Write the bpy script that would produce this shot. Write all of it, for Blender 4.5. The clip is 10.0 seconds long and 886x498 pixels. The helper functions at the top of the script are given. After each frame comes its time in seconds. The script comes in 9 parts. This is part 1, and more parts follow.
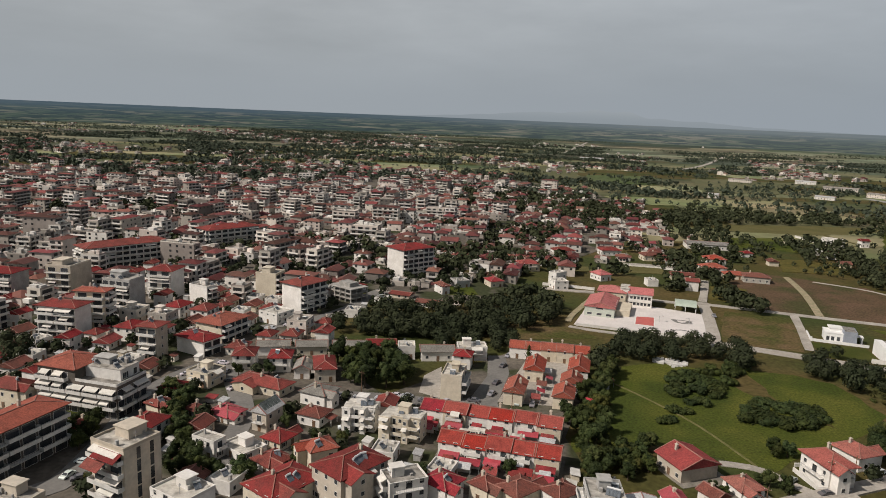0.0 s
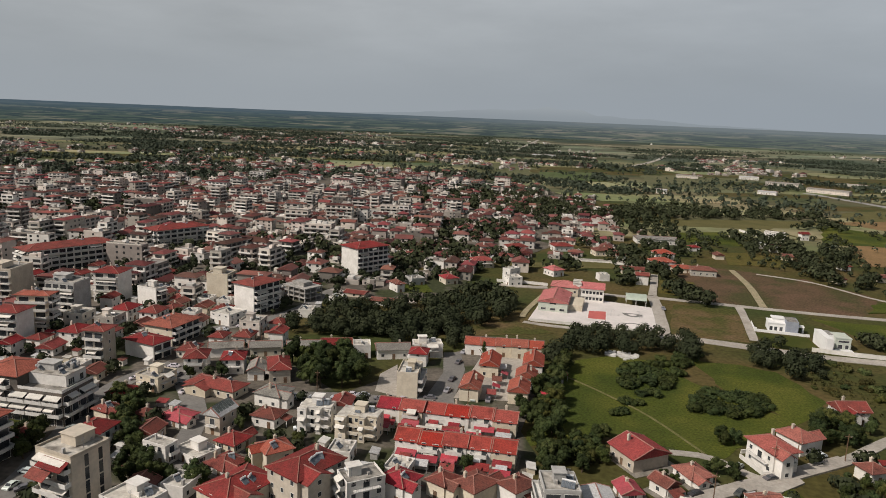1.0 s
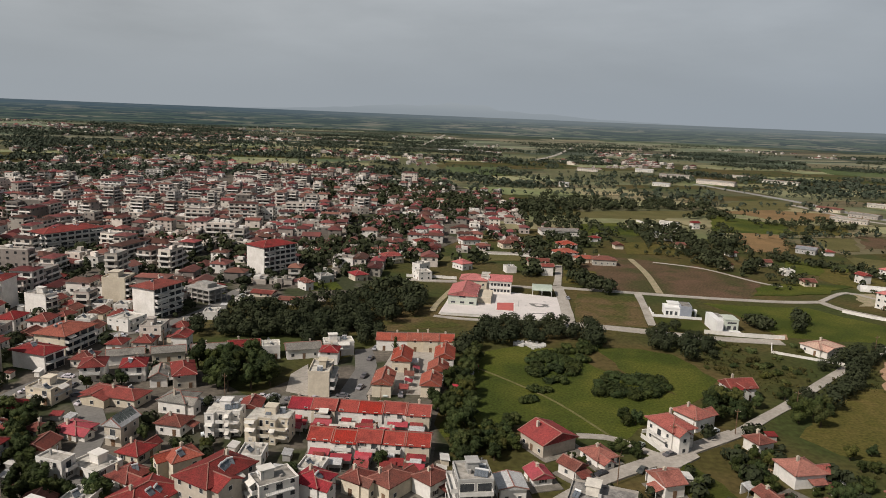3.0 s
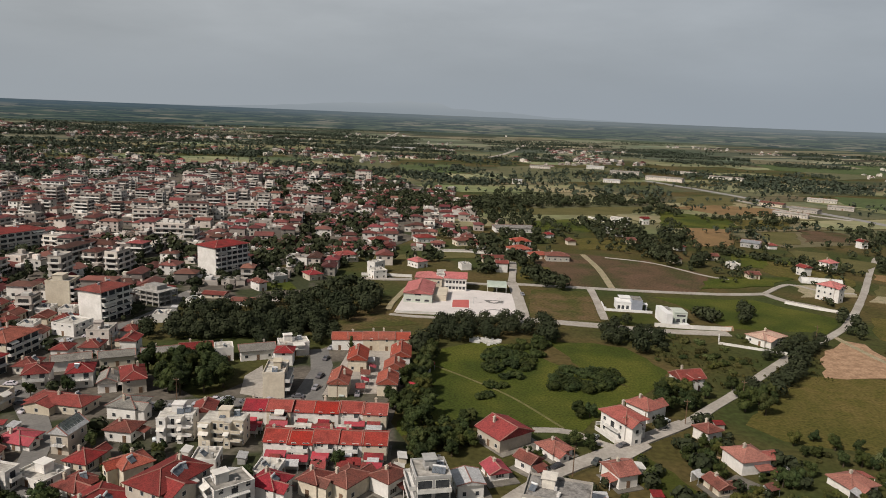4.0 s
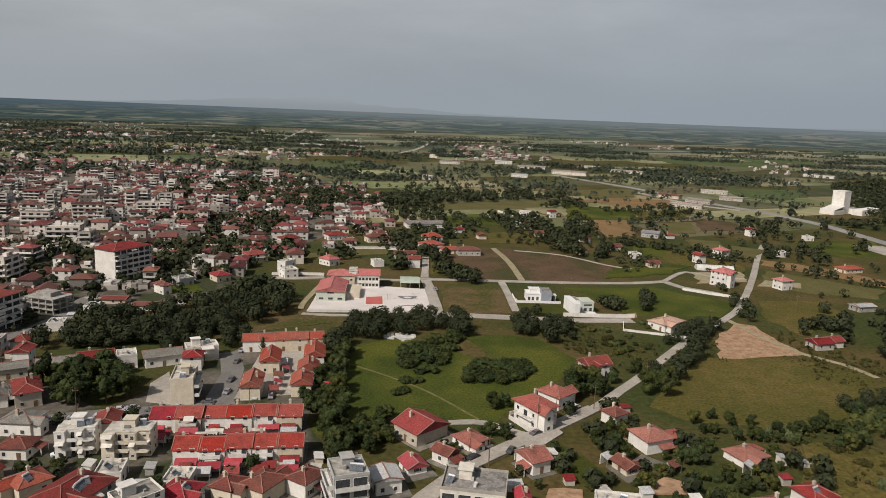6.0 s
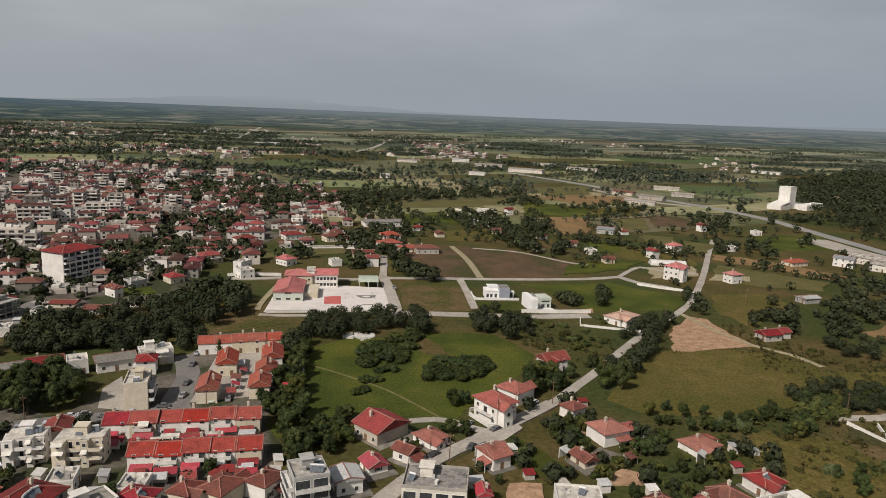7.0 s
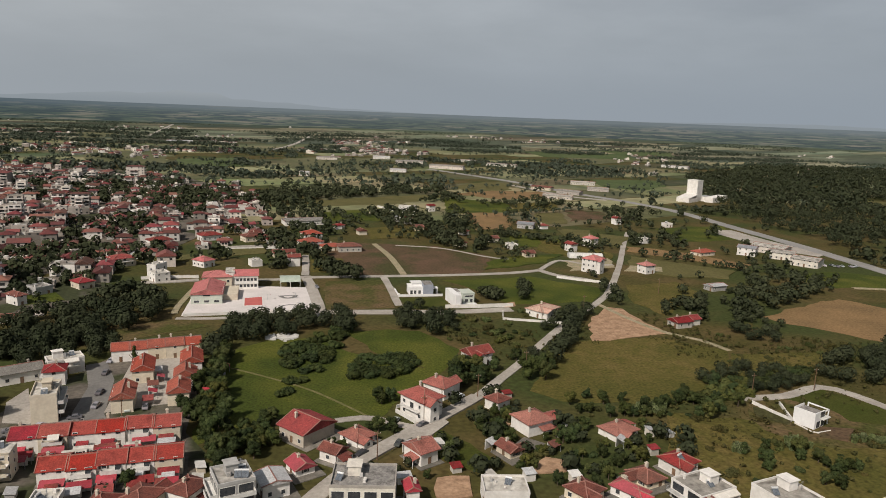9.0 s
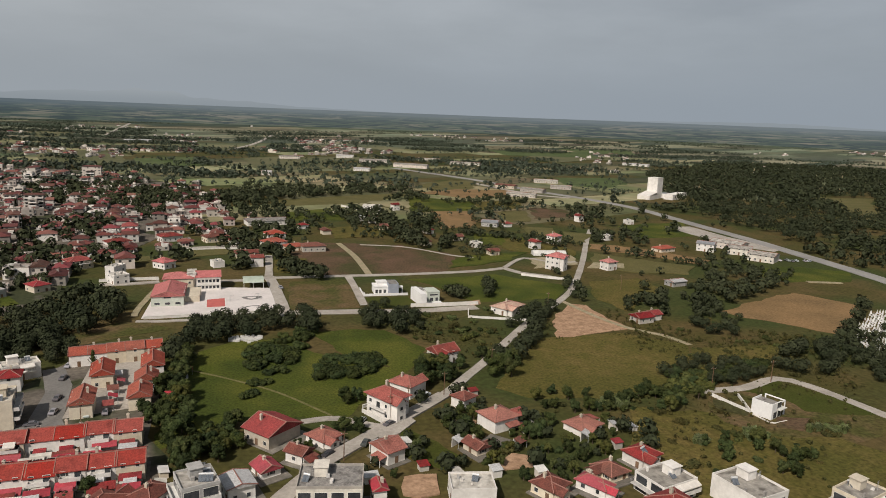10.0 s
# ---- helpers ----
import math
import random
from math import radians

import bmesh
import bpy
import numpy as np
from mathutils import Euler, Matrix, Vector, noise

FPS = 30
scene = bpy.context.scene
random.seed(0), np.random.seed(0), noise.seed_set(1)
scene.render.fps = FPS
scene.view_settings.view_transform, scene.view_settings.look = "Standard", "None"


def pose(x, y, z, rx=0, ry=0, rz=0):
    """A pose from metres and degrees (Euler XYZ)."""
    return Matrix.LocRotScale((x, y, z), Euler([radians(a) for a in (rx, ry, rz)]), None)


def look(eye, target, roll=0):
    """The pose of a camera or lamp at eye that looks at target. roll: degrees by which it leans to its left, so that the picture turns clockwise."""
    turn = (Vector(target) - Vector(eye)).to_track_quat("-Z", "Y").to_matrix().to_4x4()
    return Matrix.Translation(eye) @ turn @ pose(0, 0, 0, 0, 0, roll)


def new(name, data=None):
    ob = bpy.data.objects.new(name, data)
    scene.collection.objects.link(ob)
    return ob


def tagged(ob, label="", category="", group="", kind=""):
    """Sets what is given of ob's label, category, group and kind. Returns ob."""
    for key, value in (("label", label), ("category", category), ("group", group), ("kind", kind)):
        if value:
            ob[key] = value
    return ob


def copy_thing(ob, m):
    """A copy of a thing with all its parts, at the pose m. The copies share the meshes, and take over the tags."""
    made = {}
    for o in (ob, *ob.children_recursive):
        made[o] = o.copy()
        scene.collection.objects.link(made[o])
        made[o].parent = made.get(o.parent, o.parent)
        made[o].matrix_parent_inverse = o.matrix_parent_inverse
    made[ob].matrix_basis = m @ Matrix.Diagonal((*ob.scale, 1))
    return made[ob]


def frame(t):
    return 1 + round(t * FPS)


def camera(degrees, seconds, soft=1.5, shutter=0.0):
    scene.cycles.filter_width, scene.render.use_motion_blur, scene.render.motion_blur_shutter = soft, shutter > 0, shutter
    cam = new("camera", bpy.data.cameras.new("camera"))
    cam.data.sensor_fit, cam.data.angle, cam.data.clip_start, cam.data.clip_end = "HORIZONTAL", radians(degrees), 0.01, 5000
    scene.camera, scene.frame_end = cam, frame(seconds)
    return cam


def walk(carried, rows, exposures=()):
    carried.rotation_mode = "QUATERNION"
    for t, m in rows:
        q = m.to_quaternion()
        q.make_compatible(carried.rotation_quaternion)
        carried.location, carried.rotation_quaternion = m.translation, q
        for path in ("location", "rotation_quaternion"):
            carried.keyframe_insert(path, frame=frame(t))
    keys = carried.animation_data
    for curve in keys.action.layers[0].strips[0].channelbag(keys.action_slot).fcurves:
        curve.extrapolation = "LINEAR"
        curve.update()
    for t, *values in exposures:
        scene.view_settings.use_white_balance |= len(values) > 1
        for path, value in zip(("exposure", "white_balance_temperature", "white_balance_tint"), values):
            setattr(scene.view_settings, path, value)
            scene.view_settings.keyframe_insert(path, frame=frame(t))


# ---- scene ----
cam = camera(64.64, 10.0, soft=0.9)
PATH = [
    (0, (-0.30, 1.40, 94.85), (-32.073, 94.400, 76.390), 2.36),
    (1, (-0.16, 1.08, 94.95), (-25.722, 95.965, 76.402), 2.34),
    (2, (-0.06, 0.77, 95.04), (-19.299, 97.117, 76.422), 2.32),
    (3, (0.01, 0.45, 95.13), (-12.832, 97.851, 76.452), 2.30),
    (4, (0.05, 0.14, 95.23), (-6.384, 98.162, 76.491), 2.28),
    (5, (0.06, -0.17, 95.32), (-0.037, 98.055, 76.539), 2.27),
    (6, (0.03, -0.47, 95.41), (6.116, 97.551, 76.596), 2.25),
    (7, (-0.03, -0.78, 95.50), (11.987, 96.690, 76.662), 2.24),
    (8, (-0.12, -1.09, 95.60), (17.502, 95.525, 76.736), 2.23),
    (9, (-0.25, -1.39, 95.69), (22.618, 94.115, 76.820), 2.21),
    (10, (-0.41, -1.69, 95.78), (27.329, 92.514, 76.913), 2.20),
]
walk(cam, [(t, look(eye, target, roll)) for t, eye, target, roll in PATH], [(0, 0.0, 6500, 10), (10, 0.0, 6500, 10)])

# ---- light ----
TO_SUN = Vector((-0.74, -0.70, 0.98)).normalized()
sun = new("sun", bpy.data.lights.new("sun", "SUN"))
sun.data.energy, sun.data.angle, sun.data.color = 4.0, radians(0.6), (1.0, 0.915, 0.83)
sun.matrix_basis = look((0, 0, 300), Vector((0, 0, 300)) - TO_SUN)

world = bpy.data.worlds.new("world")
scene.world = world
world.use_nodes = True
wt = world.node_tree
wt.nodes.clear()


def wnode(kind, **values):
    n = wt.nodes.new(kind)
    for k, v in values.items():
        n.inputs[k].default_value = v
    return n


sky = wt.nodes.new("ShaderNodeTexSky")
sky.sky_type, sky.sun_disc = "NISHITA", False
sky.sun_elevation, sky.sun_rotation = math.asin(TO_SUN.z), math.atan2(TO_SUN.x, TO_SUN.y)
sky.air_density, sky.dust_density, sky.ozone_density, sky.altitude = 1.0, 3.0, 1.5, 100
tone = wnode("ShaderNodeHueSaturation", Saturation=0.42, Value=0.55)
coord = wt.nodes.new("ShaderNodeTexCoord")
stretch = wnode("ShaderNodeMapping", Scale=(1.0, 1.0, 4.0))
clouds = wnode("ShaderNodeTexNoise", Scale=2.2, Detail=6.0, Roughness=0.55)
ramp = wt.nodes.new("ShaderNodeMapRange")
ramp.inputs["From Min"].default_value, ramp.inputs["From Max"].default_value = 0.3, 0.75
ramp.inputs["To Min"].default_value, ramp.inputs["To Max"].default_value = 0.5, 1.0
veil = wt.nodes.new("ShaderNodeMix")
veil.data_type = "RGBA"
veil.inputs["B"].default_value = (5.2, 5.5, 5.72, 1)
back = wnode("ShaderNodeBackground", Strength=0.090)
wout = wt.nodes.new("ShaderNodeOutputWorld")
wt.links.new(sky.outputs[0], tone.inputs["Color"])
wt.links.new(coord.outputs["Generated"], stretch.inputs["Vector"])
wt.links.new(stretch.outputs[0], clouds.inputs["Vector"])
wt.links.new(clouds.outputs["Fac"], ramp.inputs["Value"])
low = wt.nodes.new("ShaderNodeSeparateXYZ")
wt.links.new(coord.outputs["Generated"], low.inputs[0])
thin = wt.nodes.new("ShaderNodeMapRange")
thin.interpolation_type = "SMOOTHSTEP"
thin.inputs["From Min"].default_value, thin.inputs["From Max"].default_value = 0.18, 0.5
thin.inputs["To Min"].default_value, thin.inputs["To Max"].default_value = 1.0, 0.12
wt.links.new(low.outputs["Z"], thin.inputs["Value"])
both = wt.nodes.new("ShaderNodeMath")
both.operation = "MULTIPLY"
wt.links.new(ramp.outputs[0], both.inputs[0])
wt.links.new(thin.outputs[0], both.inputs[1])
wt.links.new(both.outputs[0], veil.inputs["Factor"])
wt.links.new(tone.outputs[0], veil.inputs["A"])
haze = wt.nodes.new("ShaderNodeMapRange")
haze.interpolation_type = "SMOOTHSTEP"
haze.inputs["From Min"].default_value, haze.inputs["From Max"].default_value = 0.0, 0.16
haze.inputs["To Min"].default_value, haze.inputs["To Max"].default_value = 1.0, 0.0
wt.links.new(low.outputs["Z"], haze.inputs["Value"])
band = wt.nodes.new("ShaderNodeMix")
band.data_type = "RGBA"
band.inputs["B"].default_value = (3.62, 3.98, 4.32, 1)
wt.links.new(haze.outputs[0], band.inputs["Factor"])
wt.links.new(veil.outputs["Result"], band.inputs["A"])
east = wt.nodes.new("ShaderNodeMapRange")
east.inputs["From Min"].default_value, east.inputs["From Max"].default_value = -0.5, 0.65
wt.links.new(low.outputs["X"], east.inputs["Value"])
cool = wt.nodes.new("ShaderNodeMix")
cool.data_type, cool.blend_type = "RGBA", "MULTIPLY"
cool.inputs["B"].default_value = (0.88, 0.915, 0.96, 1)
wt.links.new(east.outputs[0], cool.inputs["Factor"])
wt.links.new(band.outputs["Result"], cool.inputs["A"])
wt.links.new(cool.outputs["Result"], back.inputs["Color"])
wt.links.new(back.outputs[0], wout.inputs[0])


# ---- materials ----
def material(name, colour, second=None, scale=0.5, fine=6.0, rough=0.85, vary=0.0, bump=0.0, metal=0.0,
             spread=(0.35, 0.65), island=False, third=None, third_scale=0.03, third_at=(0.45, 0.6), hue=0.0, fine_amount=0.25):
    """A surface with patches of a second and a third colour, fine grain, and a tint that differs from piece to piece."""
    m = bpy.data.materials.new(name)
    m.use_nodes = True
    nt = m.node_tree
    bsdf = nt.nodes["Principled BSDF"]
    bsdf.inputs["Roughness"].default_value, bsdf.inputs["Metallic"].default_value = rough, metal
    bsdf.inputs["Specular IOR Level"].default_value = 0.1 if rough >= 0.95 or "leaves" in name or "foliage" in name else 0.25
    link, make = nt.links.new, nt.nodes.new
    geo = make("ShaderNodeNewGeometry")
    place = geo.outputs["Position"]

    def grain(s, detail=4.0):
        n = make("ShaderNodeTexNoise")
        n.inputs["Scale"].default_value, n.inputs["Detail"].default_value = s, detail
        link(place, n.inputs["Vector"])
        return n.outputs["Fac"]

    def ranged(v, a, b, c, d):
        n = make("ShaderNodeMapRange")
        for k, x in zip(("From Min", "From Max", "To Min", "To Max"), (a, b, c, d)):
            n.inputs[k].default_value = x
        link(v, n.inputs["Value"])
        return n.outputs[0]

    def mixed(f, a, b, mode="MIX"):
        n = make("ShaderNodeMix")
        n.data_type, n.blend_type = "RGBA", mode
        for socket, x in ((n.inputs["Factor"], f), (n.inputs["A"], a), (n.inputs["B"], b)):
            if isinstance(x, (tuple, float)):
                socket.default_value = x if isinstance(x, float) else (*x, 1)
            else:
                link(x, socket)
        return n.outputs["Result"]

    out = colour if second is None else mixed(ranged(grain(scale), *spread, 0, 1), colour, second)
    if third is not None:
        out = mixed(ranged(grain(third_scale, 3.0), *third_at, 0, 1), out, third)
    g = grain(fine, 3.0)
    n = make("ShaderNodeHueSaturation")
    if isinstance(out, tuple):
        n.inputs["Color"].default_value = (*out, 1)
    else:
        link(out, n.inputs["Color"])
    link(ranged(g, 0.25, 0.75, 1 - fine_amount, 1 + fine_amount), n.inputs["Value"])
    out = n.outputs[0]
    if vary or hue:
        if island:
            r = geo.outputs["Random Per Island"]
        else:
            r = make("ShaderNodeObjectInfo").outputs["Random"]
        n = make("ShaderNodeHueSaturation")
        link(out, n.inputs["Color"])
        link(ranged(r, 0, 1, 1 - vary, 1 + vary), n.inputs["Value"])
        w = make("ShaderNodeTexWhiteNoise")
        w.noise_dimensions = "1D"
        link(r, w.inputs["W"])
        link(ranged(w.outputs["Value"], 0, 1, 0.5 - hue, 0.5 + hue), n.inputs["Hue"])
        link(ranged(w.outputs["Value"], 0, 1, 1.04, 0.9), n.inputs["Saturation"])
        out = n.outputs[0]
    link(out, bsdf.inputs["Base Color"])
    if bump:
        n = make("ShaderNodeBump")
        n.inputs["Strength"].default_value, n.inputs["Distance"].default_value = 0.6, bump
        link(g, n.inputs["Height"])
        link(n.outputs[0], bsdf.inputs["Normal"])
    return m


def tiles(name, colour, second, vary=0.15, hue=0.007):
    """Clay roof tiles: courses as relief, patches of weathering."""
    m = material(name, colour, second, scale=0.35, fine=2.5, rough=0.8, vary=vary, hue=hue, fine_amount=0.36,
                 third=tuple(0.55 * c for c in second), third_scale=0.25, third_at=(0.57, 0.8))
    nt = m.node_tree
    coord = nt.nodes.new("ShaderNodeTexCoord")
    wave = nt.nodes.new("ShaderNodeTexWave")
    wave.bands_direction = "Z"
    wave.inputs["Scale"].default_value, wave.inputs["Distortion"].default_value = 2.0, 0.6
    bump = nt.nodes.new("ShaderNodeBump")
    bump.inputs["Strength"].default_value, bump.inputs["Distance"].default_value = 0.5, 0.06
    nt.links.new(coord.outputs["Object"], wave.inputs["Vector"])
    nt.links.new(wave.outputs["Fac"], bump.inputs["Height"])
    nt.links.new(bump.outputs[0], nt.nodes["Principled BSDF"].inputs["Normal"])
    nt.nodes["Principled BSDF"].inputs["Specular IOR Level"].default_value = 0.15
    return m


M = {
    "white": material("white_render", (0.72, 0.69, 0.645), (0.61, 0.58, 0.53), 0.25, 1.2, vary=0.08, fine_amount=0.08),
    "snow": material("fresh_white_render", (0.75, 0.74, 0.72), (0.68, 0.67, 0.65), 0.3, 1.5, fine_amount=0.05),
    "cream": material("cream_render", (0.62, 0.55, 0.43), (0.54, 0.47, 0.36), 0.25, 1.2, vary=0.12, fine_amount=0.1),
    "beige": material("beige_render", (0.52, 0.45, 0.36), (0.42, 0.37, 0.30), 0.25, 1.2, vary=0.12, fine_amount=0.1),
    "grey": material("grey_render", (0.42, 0.41, 0.39), (0.33, 0.32, 0.30), 0.3, 1.5, vary=0.15, fine_amount=0.12),
    "steel_grey": material("blue_grey_render", (0.30, 0.32, 0.36), (0.25, 0.27, 0.31), 0.4, 2.0, fine_amount=0.1),
    # wall colour darkened in place of the shade on two facades
    "dark": material("dark_brown_render", (0.13, 0.11, 0.09), (0.09, 0.08, 0.07), 0.3, 1.5, vary=0.1, fine_amount=0.12),
    "sage": material("pale_grey_green_render", (0.50, 0.53, 0.46), (0.43, 0.46, 0.40), 0.3, 1.5, fine_amount=0.08),
    "mixed": material("mixed_render", (0.58, 0.53, 0.46), (0.46, 0.42, 0.37), 0.3, 1.5, vary=0.35, hue=0.02, fine_amount=0.12),
    "concrete": material("concrete", (0.36, 0.34, 0.31), (0.25, 0.24, 0.22), 0.4, 2.0, rough=0.9, vary=0.15),
    "flat": material("flat_roof_screed", (0.40, 0.375, 0.33), (0.26, 0.24, 0.21), 0.45, 1.6, rough=0.9, vary=0.25, fine_amount=0.2, third=(0.13, 0.118, 0.10), third_scale=0.4, third_at=(0.5, 0.68)),
    "flat_white": material("white_roof_coat", (0.58, 0.55, 0.49), (0.42, 0.39, 0.34), 0.45, 1.6, rough=0.85, fine_amount=0.16, third=(0.22, 0.205, 0.18), third_scale=0.4, third_at=(0.52, 0.7)),
    "flat_grey": material("grey_roof_felt", (0.29, 0.27, 0.245), (0.20, 0.19, 0.175), 0.6, 2.2, rough=0.9, vary=0.15, fine_amount=0.3, third=(0.11, 0.10, 0.092), third_scale=0.45, third_at=(0.5, 0.66)),
    "red": tiles("red_tiles", (0.218, 0.033, 0.028), (0.150, 0.033, 0.027)),
    "orange": tiles("orange_tiles", (0.32, 0.078, 0.048), (0.25, 0.066, 0.043), vary=0.07, hue=0.004),
    "terra": tiles("terrace_tiles", (0.310, 0.043, 0.030), (0.240, 0.039, 0.028), vary=0.05, hue=0.002),
    "brown": tiles("brown_tiles", (0.178, 0.058, 0.042), (0.125, 0.050, 0.038)),
    "crimson": tiles("painted_red_roof", (0.27, 0.034, 0.034), (0.20, 0.032, 0.032), vary=0.1),
    "pink": tiles("pink_tiles", (0.47, 0.165, 0.150), (0.40, 0.140, 0.128), vary=0.06),
    "salmon": tiles("salmon_tiles", (0.32, 0.110, 0.084), (0.255, 0.090, 0.070), vary=0.08),
    "blush": tiles("pale_pink_tiles", (0.52, 0.33, 0.25), (0.42, 0.26, 0.20), vary=0.06),
    "slate": tiles("grey_tiles", (0.23, 0.215, 0.19), (0.17, 0.16, 0.14)),
    "mortar": material("ridge_mortar", (0.34, 0.16, 0.125), (0.26, 0.13, 0.10), 0.8, 4.0, vary=0.12),
    "marble": material("white_marble", (0.74, 0.73, 0.71), (0.62, 0.61, 0.59), 0.4, 3.0, rough=0.6, vary=0.2, island=True, fine_amount=0.08),
    "trim": material("white_trim", (0.66, 0.64, 0.60), (0.55, 0.53, 0.49), 0.6, 3.0, vary=0.08, fine_amount=0.08),
    "shutter": material("dark_shutters", (0.10, 0.08, 0.065), (0.06, 0.055, 0.05), 0.8, 4.0, vary=0.3),
    "wood": material("weathered_wood", (0.20, 0.12, 0.07), (0.13, 0.08, 0.05), 1.0, 6.0, vary=0.2),
    "awning": material("canvas_awning", (0.66, 0.63, 0.57), (0.56, 0.53, 0.47), 0.7, 3.0, vary=0.12, hue=0.01, fine_amount=0.08),
    "metal": material("grey_metal", (0.45, 0.46, 0.47), (0.36, 0.37, 0.38), 0.8, 3.0, rough=0.45, metal=0.6, vary=0.1),
    "sheet": material("sheet_metal_roof", (0.55, 0.55, 0.54), (0.44, 0.43, 0.42), 0.4, 2.0, rough=0.5, metal=0.2, vary=0.1),
    "tank": material("steel_tank", (0.75, 0.75, 0.74), (0.65, 0.65, 0.64), 1.0, 3.0, rough=0.3, metal=0.3, fine_amount=0.05),
    "panel": material("solar_glass", (0.10, 0.115, 0.135), (0.14, 0.155, 0.17), 1.0, 4.0, rough=0.12),
    "pv": material("dusty_solar_cells", (0.115, 0.135, 0.125), (0.155, 0.170, 0.155), 0.8, 3.0, rough=0.3, vary=0.15),
    "glass": material("window_glass", (0.035, 0.04, 0.045), (0.06, 0.062, 0.065), 0.7, 3.0, rough=0.12, vary=0.4),
    "highway": material("worn_highway_surface", (0.23, 0.22, 0.21), (0.29, 0.28, 0.26), 0.03, 0.5, rough=0.92, fine_amount=0.12),
    "asphalt": material("asphalt", (0.145, 0.138, 0.128), (0.19, 0.18, 0.165), 0.12, 1.2, rough=0.92, fine_amount=0.15),
    "lane": material("pale_concrete_road", (0.39, 0.355, 0.31), (0.30, 0.272, 0.235), 0.1, 1.0, rough=0.92, fine_amount=0.18),
    "yard": material("schoolyard_concrete", (0.66, 0.61, 0.58), (0.56, 0.52, 0.49), 0.08, 1.0, rough=0.9, fine_amount=0.08),
    "paving": material("old_paving", (0.20, 0.18, 0.15), (0.13, 0.12, 0.10), 0.35, 1.5, rough=0.92, vary=0.2, fine_amount=0.2),
    "court": material("red_court_paint", (0.50, 0.13, 0.11), (0.43, 0.11, 0.10), 0.3, 2.0, rough=0.8, fine_amount=0.1),
    "dirt": material("bare_sandy_soil", (0.40, 0.26, 0.165), (0.27, 0.17, 0.105), 0.28, 1.0, rough=0.95, bump=0.1, fine_amount=0.25),
    "footpath": material("worn_grass_path", (0.150, 0.135, 0.060), (0.110, 0.108, 0.040), 0.3, 2.0, rough=0.95),
    "path": material("trodden_path", (0.34, 0.28, 0.19), (0.24, 0.22, 0.13), 0.3, 2.0, rough=0.95),
    "brownfield": material("ploughed_soil", (0.118, 0.073, 0.046), (0.082, 0.058, 0.032), 0.06, 0.8, rough=0.95, third=(0.058, 0.056, 0.022), third_scale=0.035, third_at=(0.48, 0.62), fine_amount=0.45),
    "fallow": material("fallow_plot", (0.092, 0.072, 0.027), (0.130, 0.088, 0.046), 0.12, 0.7, rough=0.95, third=(0.062, 0.064, 0.018), third_scale=0.05, fine_amount=0.45),
    "stubble": material("stubble_field", (0.225, 0.142, 0.068), (0.170, 0.112, 0.054), 0.05, 0.8, rough=0.95, fine_amount=0.3),
    "meadow": material("green_meadow", (0.057, 0.072, 0.011), (0.094, 0.096, 0.019), 0.045, 1.2, rough=0.95, third=(0.044, 0.058, 0.011), third_scale=0.03, fine_amount=0.45),
    "olive": material("dry_grass_field", (0.088, 0.078, 0.020), (0.124, 0.095, 0.031), 0.16, 0.9, spread=(0.36, 0.66), rough=0.95, third=(0.072, 0.069, 0.017), third_scale=0.022, third_at=(0.45, 0.68), fine_amount=0.42),
    "lawn": material("lawn", (0.044, 0.054, 0.010), (0.058, 0.062, 0.014), 0.1, 1.5, rough=0.95, fine_amount=0.25),
    "hay": material("yellow_field", (0.118, 0.104, 0.042), (0.092, 0.086, 0.032), 0.05, 0.8, rough=0.95, fine_amount=0.25),
    "bark": material("bark", (0.10, 0.075, 0.05), (0.06, 0.05, 0.035), 1.0, 8.0, rough=0.95),
    "leaf": material("dark_leaves", (0.023, 0.034, 0.010), (0.042, 0.053, 0.016), 0.6, 3.0, rough=0.7, vary=0.35, hue=0.02, fine_amount=0.35),
    "leaf2": material("light_leaves", (0.044, 0.054, 0.014), (0.072, 0.076, 0.022), 0.6, 3.0, rough=0.7, vary=0.3, hue=0.025, fine_amount=0.35),
    "scrub": material("scrub_leaves", (0.045, 0.047, 0.013), (0.071, 0.062, 0.020), 0.4, 3.0, rough=0.75, vary=0.3, hue=0.02, fine_amount=0.35),
    "reed": material("reed_blades", (0.085, 0.110, 0.036), (0.120, 0.135, 0.055), 0.8, 4.0, rough=0.6, vary=0.15, fine_amount=0.3),
    "weeds": material("tall_weeds_foliage", (0.046, 0.048, 0.013), (0.076, 0.064, 0.021), 0.06, 0.8, rough=0.9, vary=0.45, island=True, fine_amount=0.35),
    "wood_far": material("distant_foliage", (0.026, 0.033, 0.016), (0.041, 0.047, 0.023), 0.05, 0.6, rough=0.9, vary=0.14, island=True, fine_amount=0.35),
    "wood_mid": material("foliage_of_the_plain", (0.031, 0.038, 0.018), (0.049, 0.055, 0.027), 0.05, 0.6, rough=0.9, vary=0.2, island=True, fine_amount=0.35),
    # paler and bluer than nearer trees: distance haze put into the colour
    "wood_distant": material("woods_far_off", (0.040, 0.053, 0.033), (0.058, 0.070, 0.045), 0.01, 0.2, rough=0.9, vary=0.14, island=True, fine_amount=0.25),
    # meadow, dry grass and hay again for far fields, haze painted in
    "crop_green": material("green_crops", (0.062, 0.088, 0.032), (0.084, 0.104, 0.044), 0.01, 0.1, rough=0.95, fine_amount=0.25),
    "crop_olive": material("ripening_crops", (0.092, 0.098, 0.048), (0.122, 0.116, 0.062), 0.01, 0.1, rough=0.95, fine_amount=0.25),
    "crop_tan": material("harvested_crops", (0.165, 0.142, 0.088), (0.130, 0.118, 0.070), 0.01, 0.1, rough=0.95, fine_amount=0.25),
